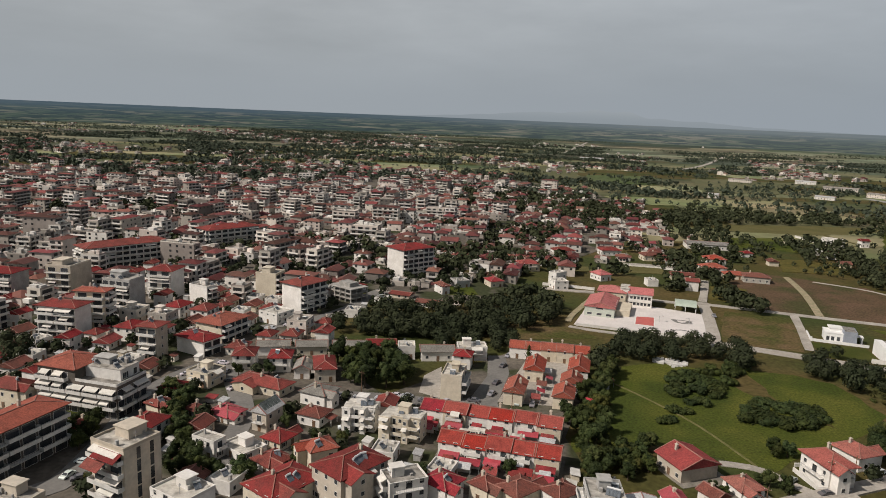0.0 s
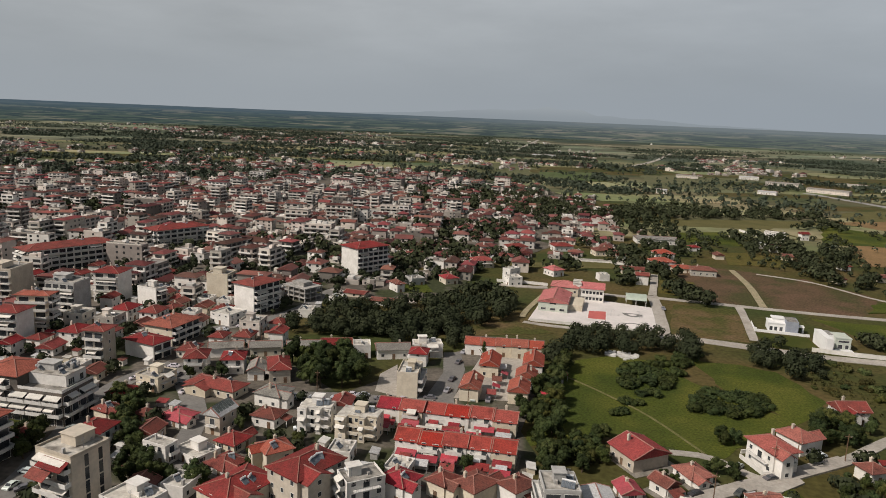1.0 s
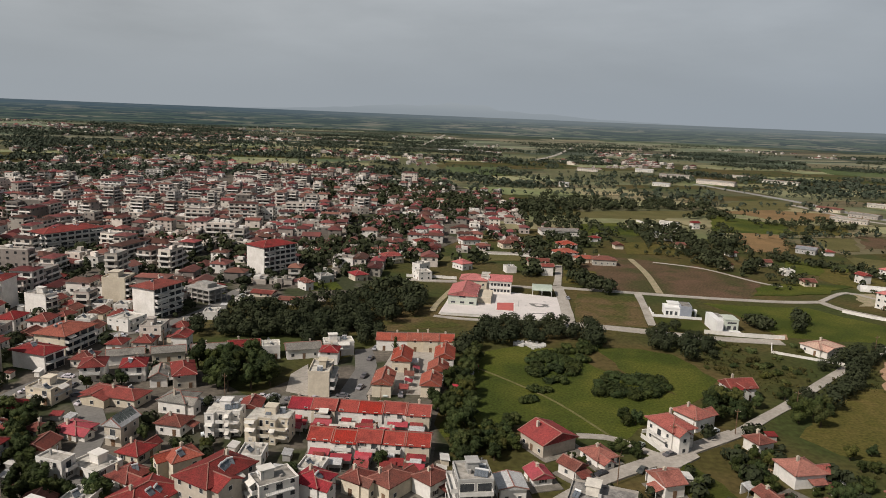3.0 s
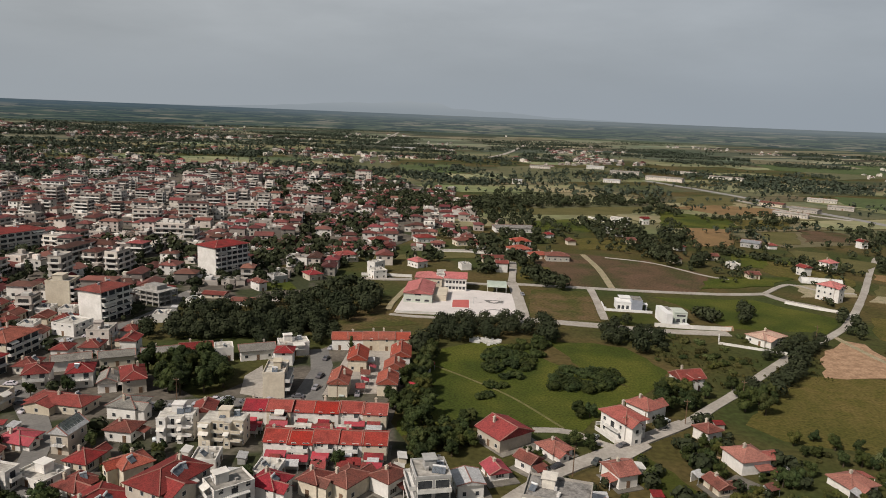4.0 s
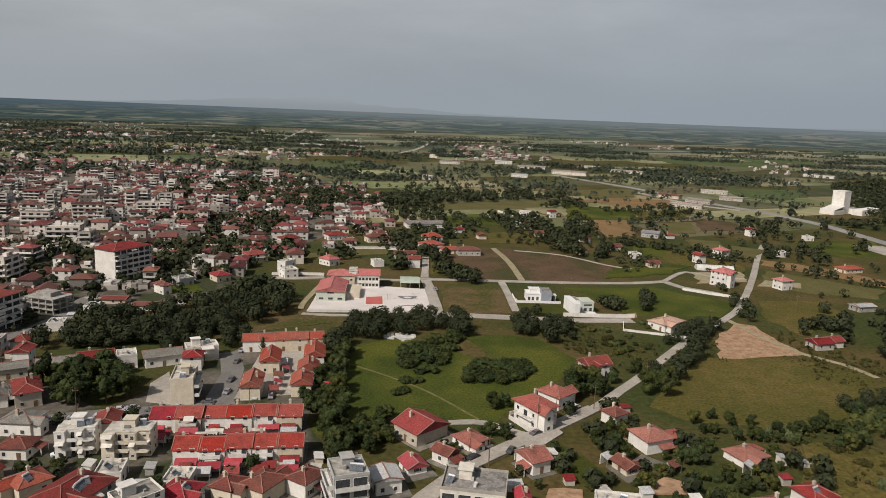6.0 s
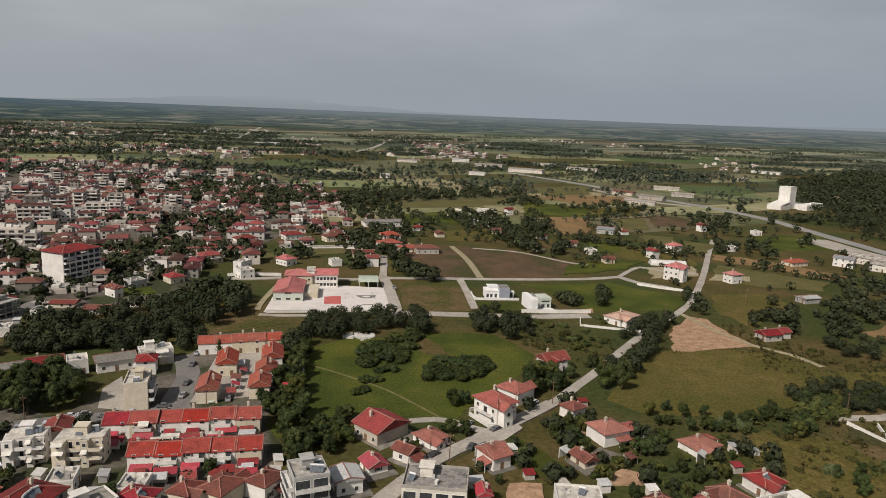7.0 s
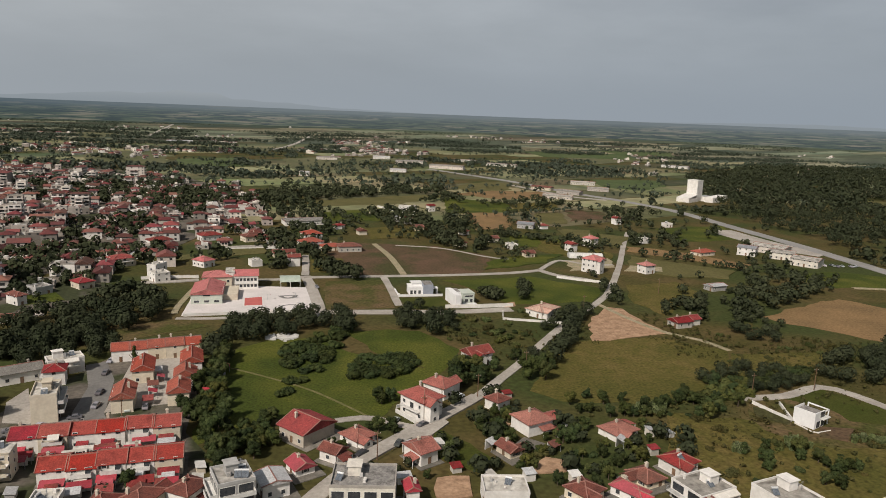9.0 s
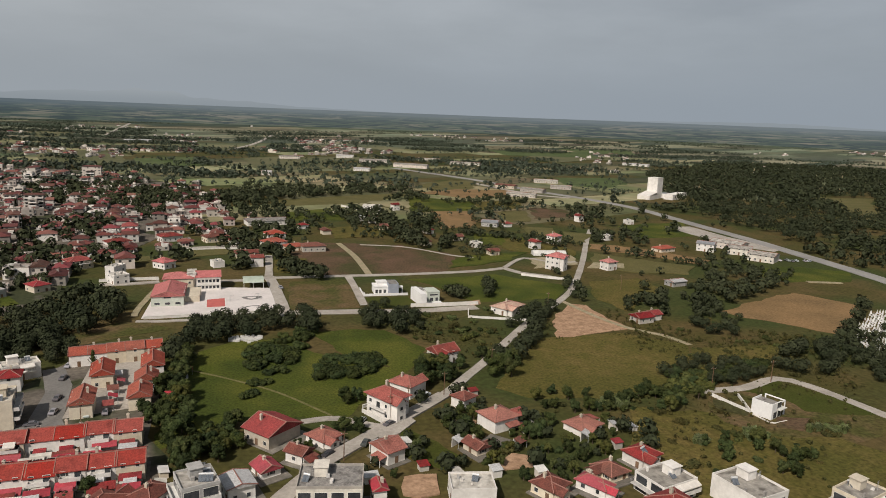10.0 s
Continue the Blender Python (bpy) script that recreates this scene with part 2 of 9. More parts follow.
    # green and tan strips, their colours greyed a little as distance haze
    "patch_far": material("horizon_fields", (0.090, 0.116, 0.074), (0.200, 0.172, 0.112), 0.0012, 0.06, rough=0.95, vary=0.6, hue=0.03, island=True, fine_amount=0.2),
    "red_cloth": material("red_sheet_roof", (0.36, 0.04, 0.055), (0.28, 0.04, 0.05), 0.5, 2.0, rough=0.7, vary=0.2),
    "rubber": material("tyre_rubber", (0.03, 0.03, 0.03), None, rough=0.8),
    "car": material("car_paint", (0.35, 0.36, 0.38), None, rough=0.3, vary=0.9, hue=0.3, fine_amount=0.03),
    "ground": material("open_ground", (0.068, 0.059, 0.019), (0.097, 0.072, 0.029), 0.03, 0.5, rough=0.95,
                       spread=(0.42, 0.6), third=(0.046, 0.056, 0.017), third_scale=0.014, fine_amount=0.35),
    "town_ground": material("town_ground", (0.150, 0.130, 0.106), (0.088, 0.077, 0.063), 0.06, 0.6, rough=0.95,
                            third=(0.044, 0.050, 0.024), third_scale=0.035, third_at=(0.52, 0.6), fine_amount=0.3),
    # crops of the far plain, bluish haze put into their colours
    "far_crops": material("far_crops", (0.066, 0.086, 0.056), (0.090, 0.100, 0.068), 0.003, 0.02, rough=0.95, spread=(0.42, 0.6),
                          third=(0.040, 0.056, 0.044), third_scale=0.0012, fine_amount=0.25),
    "patch": material("far_fields", (0.098, 0.122, 0.056), (0.200, 0.172, 0.098), 0.006, 0.05, rough=0.95, vary=0.6, hue=0.03, island=True, fine_amount=0.25),
}


# ---- shapes ----
def box(bm, x0, x1, y0, y1, z0, z1, slot=0):
    v = [bm.verts.new((x, y, z)) for z in (z0, z1) for y in (y0, y1) for x in (x0, x1)]
    for f in ((0, 2, 3, 1), (4, 5, 7, 6), (0, 1, 5, 4), (1, 3, 7, 5), (3, 2, 6, 7), (2, 0, 4, 6)):
        bm.faces.new([v[i] for i in f]).material_index = slot


def bar(bm, a, b, r, up=0.0, slot=0):
    """A square bar from a to b, lifted by up."""
    a, b = Vector(a), Vector(b)
    n = (b - a).normalized()
    s = n.cross(Vector((0, 0, 1)))
    s = (s.normalized() if s.length > 1e-4 else Vector((1, 0, 0))) * r
    t = s.cross(n).normalized() * r
    lift = Vector((0, 0, up))
    v = [bm.verts.new(p + lift + i * s + j * t) for p in (a, b) for i, j in ((-1, -1), (1, -1), (1, 1), (-1, 1))]
    for f in ((0, 1, 2, 3), (7, 6, 5, 4), (0, 4, 5, 1), (1, 5, 6, 2), (2, 6, 7, 3), (3, 7, 4, 0)):
        bm.faces.new([v[i] for i in f]).material_index = slot


def tube(bm, r0, r1, z0, z1, n=10, x=0.0, y=0.0, lean=(0, 0)):
    rings = []
    for r, z, k in ((r0, z0, 0), (r1, z1, 1)):
        rings.append([bm.verts.new((x + k * lean[0] + r * math.cos(i * math.tau / n), y + k * lean[1] + r * math.sin(i * math.tau / n), z)) for i in range(n)])
    for i in range(n):
        bm.faces.new((rings[0][i], rings[0][(i + 1) % n], rings[1][(i + 1) % n], rings[1][i]))
    bm.faces.new(rings[0][::-1])
    bm.faces.new(rings[1])


def mesh_of(name, bm, *mats):
    me = bpy.data.meshes.new(name)
    bmesh.ops.recalc_face_normals(bm, faces=bm.faces)
    bm.to_mesh(me)
    bm.free()
    for m in mats:
        me.materials.append(m)
    return me


def part(name, data, mats, parent, label="", at=None):
    """ONE mesh object under a thing or under a part."""
    if isinstance(data, bmesh.types.BMesh):
        data = mesh_of(name, data, *(mats if isinstance(mats, tuple) else (mats,)))
    ob = new(name, data)
    ob.parent = parent
    if at is not None:
        ob.matrix_basis = at
    return tagged(ob, label)


def thing(name, x, y, rot, label, category, group="", z=0.0):
    ob = new(name)
    ob.empty_display_size = 0.5
    ob.matrix_basis = pose(x, y, z, 0, 0, rot)
    return tagged(ob, label, category, group)


PLACED = []  # circles that are taken: x, y, radius
BARE = []  # outlines of land on which nothing grows


def side_pose(side, w, d, along, z):
    """A place on one wall of a block: S, E, N or W, so many metres along it from the middle."""
    turn = {"S": 0, "E": 90, "N": 180, "W": 270}[side]
    off = d / 2 if side in "SN" else w / 2
    return pose(0, 0, 0, 0, 0, turn) @ pose(along, -off, z)


def span(side, w, d):
    return w if side in "SN" else d


SHARED = {}


def window_mesh(w, h, kind):
    key = ("window", round(w, 1), round(h, 1), kind)
    if key not in SHARED:
        t = 0.1
        bm = bmesh.new()
        rim = []
        for x, z, y in ((w / 2, 0, 0.02), (w / 2, 0, -0.07), (w / 2 - t, t, -0.07), (w / 2 - t, t, -0.035)):
            rim.append([bm.verts.new(p) for p in ((-x, y, z), (x, y, z), (x, y, h - z), (-x, y, h - z))])
        for p, q in zip(rim, rim[1:]):
            for k in range(4):
                bm.faces.new((p[k], p[(k + 1) % 4], q[(k + 1) % 4], q[k]))
        bm.faces.new(rim[3]).material_index = 1
        SHARED[key] = mesh_of("window", bm, M["trim"], M["glass"])
        bm = bmesh.new()
        box(bm, -w / 2 + t, w / 2 - t, -0.05, -0.03, t, h - t)
        SHARED[key + ("pane",)] = mesh_of("pane", bm, M["glass"])
        bm = bmesh.new()
        box(bm, -0.25, 0.25, -0.08, 0.02, 0, h)
        SHARED[key + ("shutter",)] = mesh_of("shutter", bm, M["shutter"])
    return SHARED[key], SHARED[key + ("pane",)], SHARED[key + ("shutter",)]


def window(root, side, w, d, along, z, ww=1.3, hh=1.3, near=False, shut=False):
    frame_mesh, pane_mesh, shutter_mesh = window_mesh(ww, hh, "framed" if near else "plain")
    win = part("window", frame_mesh, None, root, "", side_pose(side, w, d, along, z))
    if near:
        part("pane", pane_mesh, None, win)
        if shut:
            for s in (-1, 1):
                part("shutter", shutter_mesh, None, win, "", pose(s * (ww / 2 + 0.27), 0, 0))


def door(root, side, w, d, along, z=0.0, wide=1.1):
    bm = bmesh.new()
    box(bm, -wide / 2, wide / 2, -0.08, 0.02, 0, 2.1)
    box(bm, -wide / 2 - 0.1, wide / 2 + 0.1, -0.05, 0.02, 2.1, 2.2)
    box(bm, wide / 2 - 0.2, wide / 2 - 0.1, -0.14, -0.08, 1.0, 1.06)
    part("door", bm, M["wood"], root, "", side_pose(side, w, d, along, z))


def hip_roof(w, d, h, rise, over=0.55, gable=False, axis=""):
    """Roof and its ridge caps; the ridge runs along the longer side."""
    swap = axis == "y" if axis else d > w
    a, b = (d, w) if swap else (w, d)
    A, B = a / 2 + over, b / 2 + over
    r = A if gable else max(A - B, 0.15)
    put = (lambda x, y, z: (-y, x, z)) if swap else (lambda x, y, z: (x, y, z))
    bm = bmesh.new()
    low = [bm.verts.new(put(x, y, h - 0.12)) for x, y in ((-A, -B), (A, -B), (A, B), (-A, B))]
    mid = [bm.verts.new(put(x, y, h + 0.06)) for x, y in ((-A, -B), (A, -B), (A, B), (-A, B))]
    top = [bm.verts.new(put(x, 0, h + rise)) for x in (-r, r)]
    bm.faces.new(low[::-1])
    for i in range(4):
        bm.faces.new((low[i], low[(i + 1) % 4], mid[(i + 1) % 4], mid[i]))
    bm.faces.new((mid[0], mid[1], top[1], top[0]))
    bm.faces.new((mid[2], mid[3], top[0], top[1]))
    bm.faces.new((mid[1], mid[2], top[1]))
    bm.faces.new((mid[3], mid[0], top[0]))
    caps = bmesh.new()
    bar(caps, put(-r, 0, h + rise), put(r, 0, h + rise), 0.13, 0.02)
    for x, y, e in ((-A, -B, -r), (A, -B, r), (A, B, r), (-A, B, -r)):
        bar(caps, put(x, y, h + 0.06), put(e, 0, h + rise), 0.11, 0.02)
    return bm, caps


def chimney(root, x, y, z0, z1):
    bm = bmesh.new()
    box(bm, x - 0.35, x + 0.35, y - 0.35, y + 0.35, z0, z1)
    box(bm, x - 0.45, x + 0.45, y - 0.45, y + 0.45, z1, z1 + 0.12)
    box(bm, x - 0.2, x + 0.2, y - 0.2, y + 0.2, z1 + 0.12, z1 + 0.4)
    part("chimney", bm, M["beige"], root)


def solar_heater(root, x, y, z, rot=0.0):
    if "heater" not in SHARED:
        frame_bm, panel, tank = bmesh.new(), bmesh.new(), bmesh.new()
        for s in (-0.9, 0.9):
            bar(frame_bm, (s, -0.9, 0), (s, 0.8, 1.25), 0.05)
            bar(frame_bm, (s, 0.8, 0), (s, 0.8, 1.5), 0.05)
        for y, z in ((-0.6, 0.22), (0.8, 1.3)):
            bar(frame_bm, (-0.93, y, z), (0.93, y, z), 0.05)
        for s in (-0.5, 0.5):
            v = [panel.verts.new(p) for p in ((s - 0.46, -0.95, 0.12), (s + 0.46, -0.95, 0.12), (s + 0.46, 0.7, 1.3), (s - 0.46, 0.7, 1.3))]
            u = [panel.verts.new(q.co + Vector((0, -0.06, 0.09))) for q in v]
            panel.faces.new(v[::-1])
            panel.faces.new(u)
            for i in range(4):
                panel.faces.new((v[i], v[(i + 1) % 4], u[(i + 1) % 4], u[i]))
        tube(tank, 0.32, 0.32, -1.0, 1.0, 12)
        bmesh.ops.rotate(tank, matrix=Matrix.Rotation(radians(90), 3, "Y"), verts=tank.verts)
        bmesh.ops.translate(tank, vec=(0, 0.8, 1.6), verts=tank.verts)
        SHARED["heater"] = (mesh_of("solar_heater", frame_bm, M["metal"]), mesh_of("panel", panel, M["panel"]), mesh_of("tank", tank, M["tank"]))
    a, b, c = SHARED["heater"]
    ob = part("solar_heater", a, None, root, "rooftop solar water heater with steel tank", pose(x, y, z, 0, 0, rot) @ Matrix.Scale(0.85, 4))
    part("panel", b, None, ob)
    part("tank", c, None, ob)


def balcony(root, side, w, d, along, z, length, depth=1.3, solid=True, awning=0.0, rng=random):
    """A slab with its parapet or rails, and an awning over it if wanted."""
    key = ("balcony", round(length, 1), depth, solid)
    if key not in SHARED:
        n = length / 2
        slab, rail = bmesh.new(), bmesh.new()
        box(slab, -n, n, -depth, 0.05, -0.16, 0)
        if solid:
            box(rail, -n, n, -depth, -depth + 0.09, 0, 0.95)
            for x in (-n, n - 0.09):
                box(rail, x, x + 0.09, -depth + 0.09, 0, 0, 0.95)
        else:
            box(rail, -n, n, -depth, -depth + 0.05, 0.9, 0.97)
            for k in range(int(length / 0.45) + 1):
                x = -n + k * 0.45
                box(rail, x, x + 0.05, -depth, -depth + 0.04, 0, 0.9)
            for x in (-n, n - 0.05):
                box(rail, x, x + 0.05, -depth + 0.05, 0, 0.9, 0.97)
        SHARED[key] = (mesh_of("balcony", slab, M["trim"]), mesh_of("parapet", rail, M["trim"] if solid else M["metal"]))
    a, b = SHARED[key]
    at = side_pose(side, w, d, along, z)
    ob = part("balcony", a, None, root, "", at)
    part("parapet" if solid else "railing", b, None, ob)
    if awning > 0:
        key = ("awning", round(awning, 1))
        if key not in SHARED:
            bm = bmesh.new()
            n = awning / 2
            v = [bm.verts.new(p) for p in ((-n, -0.02, 2.5), (n, -0.02, 2.5), (n, -1.75, 1.75), (-n, -1.75, 1.75))]
            u = [bm.verts.new(q.co + Vector((0, 0, 0.05))) for q in v]
            bm.faces.new(v[::-1])
            bm.faces.new(u)
            for i in range(4):
                bm.faces.new((v[i], v[(i + 1) % 4], u[(i + 1) % 4], u[i]))
            box(bm, -n, n, -1.78, -1.74, 1.5, 1.8)
            SHARED[key] = mesh_of("awning", bm, M["awning"])
        free = max(0.0, (length - awning) / 2)
        part("awning", SHARED[key], None, ob, "", pose(rng.uniform(-free, free), 0, 0))


def flat_top(root, w, d, h, rng, top="flat", tower=True, heaters=2, wall="white"):
    bm = bmesh.new()
    box(bm, -w / 2 + 0.2, w / 2 - 0.2, -d / 2 + 0.2, d / 2 - 0.2, h - 0.1, h + 0.02)
    part("roof", bm, M[top], root)
    bm = bmesh.new()
    p = 0.2
    box(bm, -w / 2 - 0.05, w / 2 + 0.05, -d / 2 - 0.05, -d / 2 + p, h - 0.2, h + 0.55)
    box(bm, -w / 2 - 0.05, w / 2 + 0.05, d / 2 - p, d / 2 + 0.05, h - 0.2, h + 0.55)
    box(bm, -w / 2 - 0.05, -w / 2 + p, -d / 2 + p, d / 2 - p, h - 0.2, h + 0.55)
    box(bm, w / 2 - p, w / 2 + 0.05, -d / 2 + p, d / 2 - p, h - 0.2, h + 0.55)
    part("parapet", bm, M[wall], root)
    if tower:
        tx, ty = rng.uniform(-w / 5, w / 5), rng.uniform(0, d / 5)
        a, b = (min(3.2, w / 3), min(3.6, d / 3)) if h < 9.5 else (w * 0.5, d * 0.42)
        bm = bmesh.new()
        box(bm, tx - a / 2, tx + a / 2, ty - b / 2, ty + b / 2, h, h + 2.5)
        box(bm, tx - a / 2 - 0.3, tx + a / 2 + 0.3, ty - b / 2 - 0.3, ty + b / 2 + 0.3, h + 2.5, h + 2.68)
        box(bm, tx - 0.5, tx + 0.5, ty - b / 2 - 0.04, ty - b / 2, h, h + 2.0)
        part("stair_tower", bm, M[wall], root)
    if top != "flat_white" or h < 9:
        for k in range(rng.choice((2, 3, 4))):
            u, v, e = rng.uniform(-w / 2 + 0.9, w / 2 - 0.9), rng.uniform(-d / 2 + 0.9, d / 2 - 0.9), rng.uniform(0.15, 0.45)
            bm = bmesh.new()
            box(bm, u - e, u + e, v - e * 0.8, v + e * 0.8, h - 0.05, h + rng.uniform(0.5, 1.5))
            part(rng.choice(("vent", "flue", "roof_box")), bm, M[rng.choice(("concrete", "grey", "white"))], root)
        bm = bmesh.new()
        u, v = rng.uniform(-w / 3, w / 3), rng.uniform(-d / 3, d / 3)
        bar(bm, (u, v, h), (u, v, h + 2.6), 0.04)
        for q in (1.9, 2.2, 2.5):
            bar(bm, (u - 0.5, v, h + q), (u + 0.5, v, h + q), 0.025)
        part("aerial", bm, M["metal"], root)
    for k in range(heaters):
        solar_heater(root, rng.uniform(-w / 2 + 1.6, w / 2 - 1.6), rng.uniform(-d / 2 + 1.4, d / 2 - 1.6), h + 0.02, rng.choice((0, 0, 90, -20)))


def house_wing(root, side, w, d, h, roof, wall, rise, over):
    """A lower wing that juts out of one side, with a gabled roof of its own."""
    length, o = span(side, w, d) * 0.46, (d if side in "SN" else w) / 2
    out, top = 2.6, h - (0.5 if h > 4 else 0.25)
    at = side_pose(side, w, d, -span(side, w, d) * 0.2, 0)
    bm = bmesh.new()
    n = length / 2
    box(bm, -n, n, -out, 0.1, -0.3, top)
    g = [bm.verts.new(p) for p in ((-n, -out, top), (n, -out, top), (0, -out, top + rise * 0.62))]
    k = [bm.verts.new(v.co + Vector((0, 0.25, 0))) for v in g]
    bm.faces.new(g)
    bm.faces.new(k[::-1])
    for i in range(3):
        bm.faces.new((g[i], g[(i + 1) % 3], k[(i + 1) % 3], k[i]))
    body = part("wing", bm, M[wall], root, "", at)
    bm = bmesh.new()
    for s in (-1, 1):
        v = [bm.verts.new(p) for p in ((s * (n + over), -out - over * 0.8, top - 0.1), (0, -out - over * 0.8, top + rise * 0.72), (0, o * 0.7, top + rise * 0.72), (s * (n + over), o * 0.7, top - 0.1))]
        u = [bm.verts.new(q.co + Vector((0, 0, 0.14))) for q in v]
        bm.faces.new(v[::-s])
        bm.faces.new(u[::s])
        for i in range(4):
            bm.faces.new((v[i], v[(i + 1) % 4], u[(i + 1) % 4], u[i])[::s])
    part("wing_roof", bm, M[roof], body)
    caps = bmesh.new()
    bar(caps, (0, -out - over * 0.8, top + rise * 0.72 + 0.14), (0, o * 0.7, top + rise * 0.72 + 0.14), 0.12)
    part("ridge_cap", caps, M["mortar"], body)
    for s in range(max(1, round(top / 3.1))):
        mesh = window_mesh(1.3, 1.3, "plain")[0]
        part("wing_window", mesh, None, body, "", pose(0, -out, s * 3.1 + 1.0))


def lean_to(root, side, w, d, roof):
    """A porch roof on posts along one wall."""
    length = span(side, w, d) * 0.55
    at = side_pose(side, w, d, length * 0.3, 0)
    n = length / 2
    bm = bmesh.new()
    v = [bm.verts.new(p) for p in ((-n, -2.6, 2.2), (n, -2.6, 2.2), (n, 0.05, 2.75), (-n, 0.05, 2.75))]
    u = [bm.verts.new(q.co + Vector((0, 0, 0.1))) for q in v]
    bm.faces.new(v[::-1])
    bm.faces.new(u)
    for i in range(4):
        bm.faces.new((v[i], v[(i + 1) % 4], u[(i + 1) % 4], u[i]))
    ob = part("porch_roof", bm, M[roof], root, "", at)
    if ("post",) not in SHARED:
        bm = bmesh.new()
        box(bm, -0.09, 0.09, -0.09, 0.09, -0.1, 2.25)
        SHARED[("post",)] = mesh_of("post", bm, M["trim"])
    for s in (-0.92, 0.92):
        part("post", SHARED[("post",)], None, ob, "", pose(s * n, -2.4, 0))


def house(name, x, y, rot, w, d, h, roof="red", wall="white", rise=None, form="hip", near=True, label="", group="",
          balconies="", heater=0, stack=True, seed=1, sides="SWE", rng=None, z=0.0, over=0.55, tower=False, axis="", wing="", porch="", slab=None):
    """A dwelling: walls, roof with ridge caps, windows, door, balconies, chimney."""
    rng, near = rng or random.Random(seed), near and math.hypot(x, y) < 205
    root = thing(name, x, y, rot, label or f"{wall} rendered house with a {roof} tiled roof", "house", group, z)
    PLACED.append((x, y, 0.5 * math.hypot(w, d)))
    if name != "town_house" and 140 < math.hypot(x, y) < 300:
        q = (0.5 * max(w, d) + 2.2) / math.hypot(x, y)
        PLACED.append((x * (1 - q), y * (1 - q), 0.32 * max(w, d)))
    if math.hypot(x, y) > 230:
        sides = sides.replace("E", "").replace("N", "")
    storeys = max(1, round(h / 3.1))
    rise = rise if rise is not None else min(w, d) * 0.26
    bm = bmesh.new()
    box(bm, -w / 2, w / 2, -d / 2, d / 2, -0.3, h)
    box(bm, -w / 2 - 0.06, w / 2 + 0.06, -d / 2 - 0.06, d / 2 + 0.06, -0.3, 0.45)
    if form == "gable":
        s = axis == "y" if axis else d > w
        for e in (-1, 1):
            c = [(e * w / 2, -d / 2, h), (e * w / 2, d / 2, h), (e * w / 2, 0, h + rise * 0.9)] if not s else [(-w / 2, e * d / 2, h), (w / 2, e * d / 2, h), (0, e * d / 2, h + rise * 0.9)]
            u = [bm.verts.new(p) for p in c]
            k = Vector((-e * 0.25, 0, 0)) if not s else Vector((0, -e * 0.25, 0))
            v = [bm.verts.new(Vector(p) + k) for p in c]
            bm.faces.new(u)
            bm.faces.new(v[::-1])
            for i in range(3):
                bm.faces.new((u[i], u[(i + 1) % 3], v[(i + 1) % 3], v[i]))
    part("wall", bm, M[wall], root)
    if form == "flat":
        flat_top(root, w, d, h, rng, roof, tower, heater, wall)
    else:
        r, caps = hip_roof(w, d, h, rise, over, form == "gable", axis)
        part("roof", r, M[roof], root)
        part("ridge_cap", caps, M["mortar"], root)
        for k in range(heater if heater > 1 or seed % 3 == 0 else 0):
            solar_heater(root, rng.uniform(-w / 5, w / 5), -d / 4 + rng.uniform(-0.5, 0.5), h + rise * 0.35, rng.uniform(-30, 30))
        if stack:
            chimney(root, rng.uniform(-w / 4, w / 4), rng.uniform(0, d / 4), h + 0.2, h + rise + 0.7)
    if wing:
        house_wing(root, wing, w, d, h, roof, wall, rise, over)
    if porch:
        lean_to(root, porch, w, d, roof)
    if slab is None:
        slab = near and form != "flat"
    if slab:
        e = random.Random(seed)
        bm = bmesh.new()
        box(bm, -w / 2 - e.uniform(0.8, 2.5), w / 2 + e.uniform(0.8, 3), -d / 2 - e.uniform(1, 3), d / 2 + e.uniform(0.5, 1.5), -0.3, 0.16 + 0.004 * (len(PLACED) % 60))
        part("terrace_slab", bm, M["paving"], root)
    front = rng.choice(sides[:2]) if len(sides) > 1 else sides
    for side in sides:
        length = span(side, w, d)
        n = max(1, int(length / 3.3))
        for s in range(storeys):
            for k in range(n):
                a = (k + 0.5) * length / n - length / 2
                if s == 0 and side == front and k == n // 2:
                    door(root, side, w, d, a)
                elif side in balconies and s > 0 and k == n // 2:
                    window(root, side, w, d, a, s * 3.1 + 0.12, 1.8, 2.1, near)
                elif rng.random() < (0.85 if side in "SW" else 0.3):
                    window(root, side, w, d, a, s * 3.1 + 1.0, rng.choice((1.1, 1.3)), 1.3, near, near and rng.random() < 0.2)
        if side in balconies:
            for s in range(1, storeys):
                balcony(root, side, w, d, 0, s * 3.1 + 0.05, length * 0.7, 1.3, rng.random() < 0.6, rng.choice((0, 0, length * 0.4)), rng)
    return root


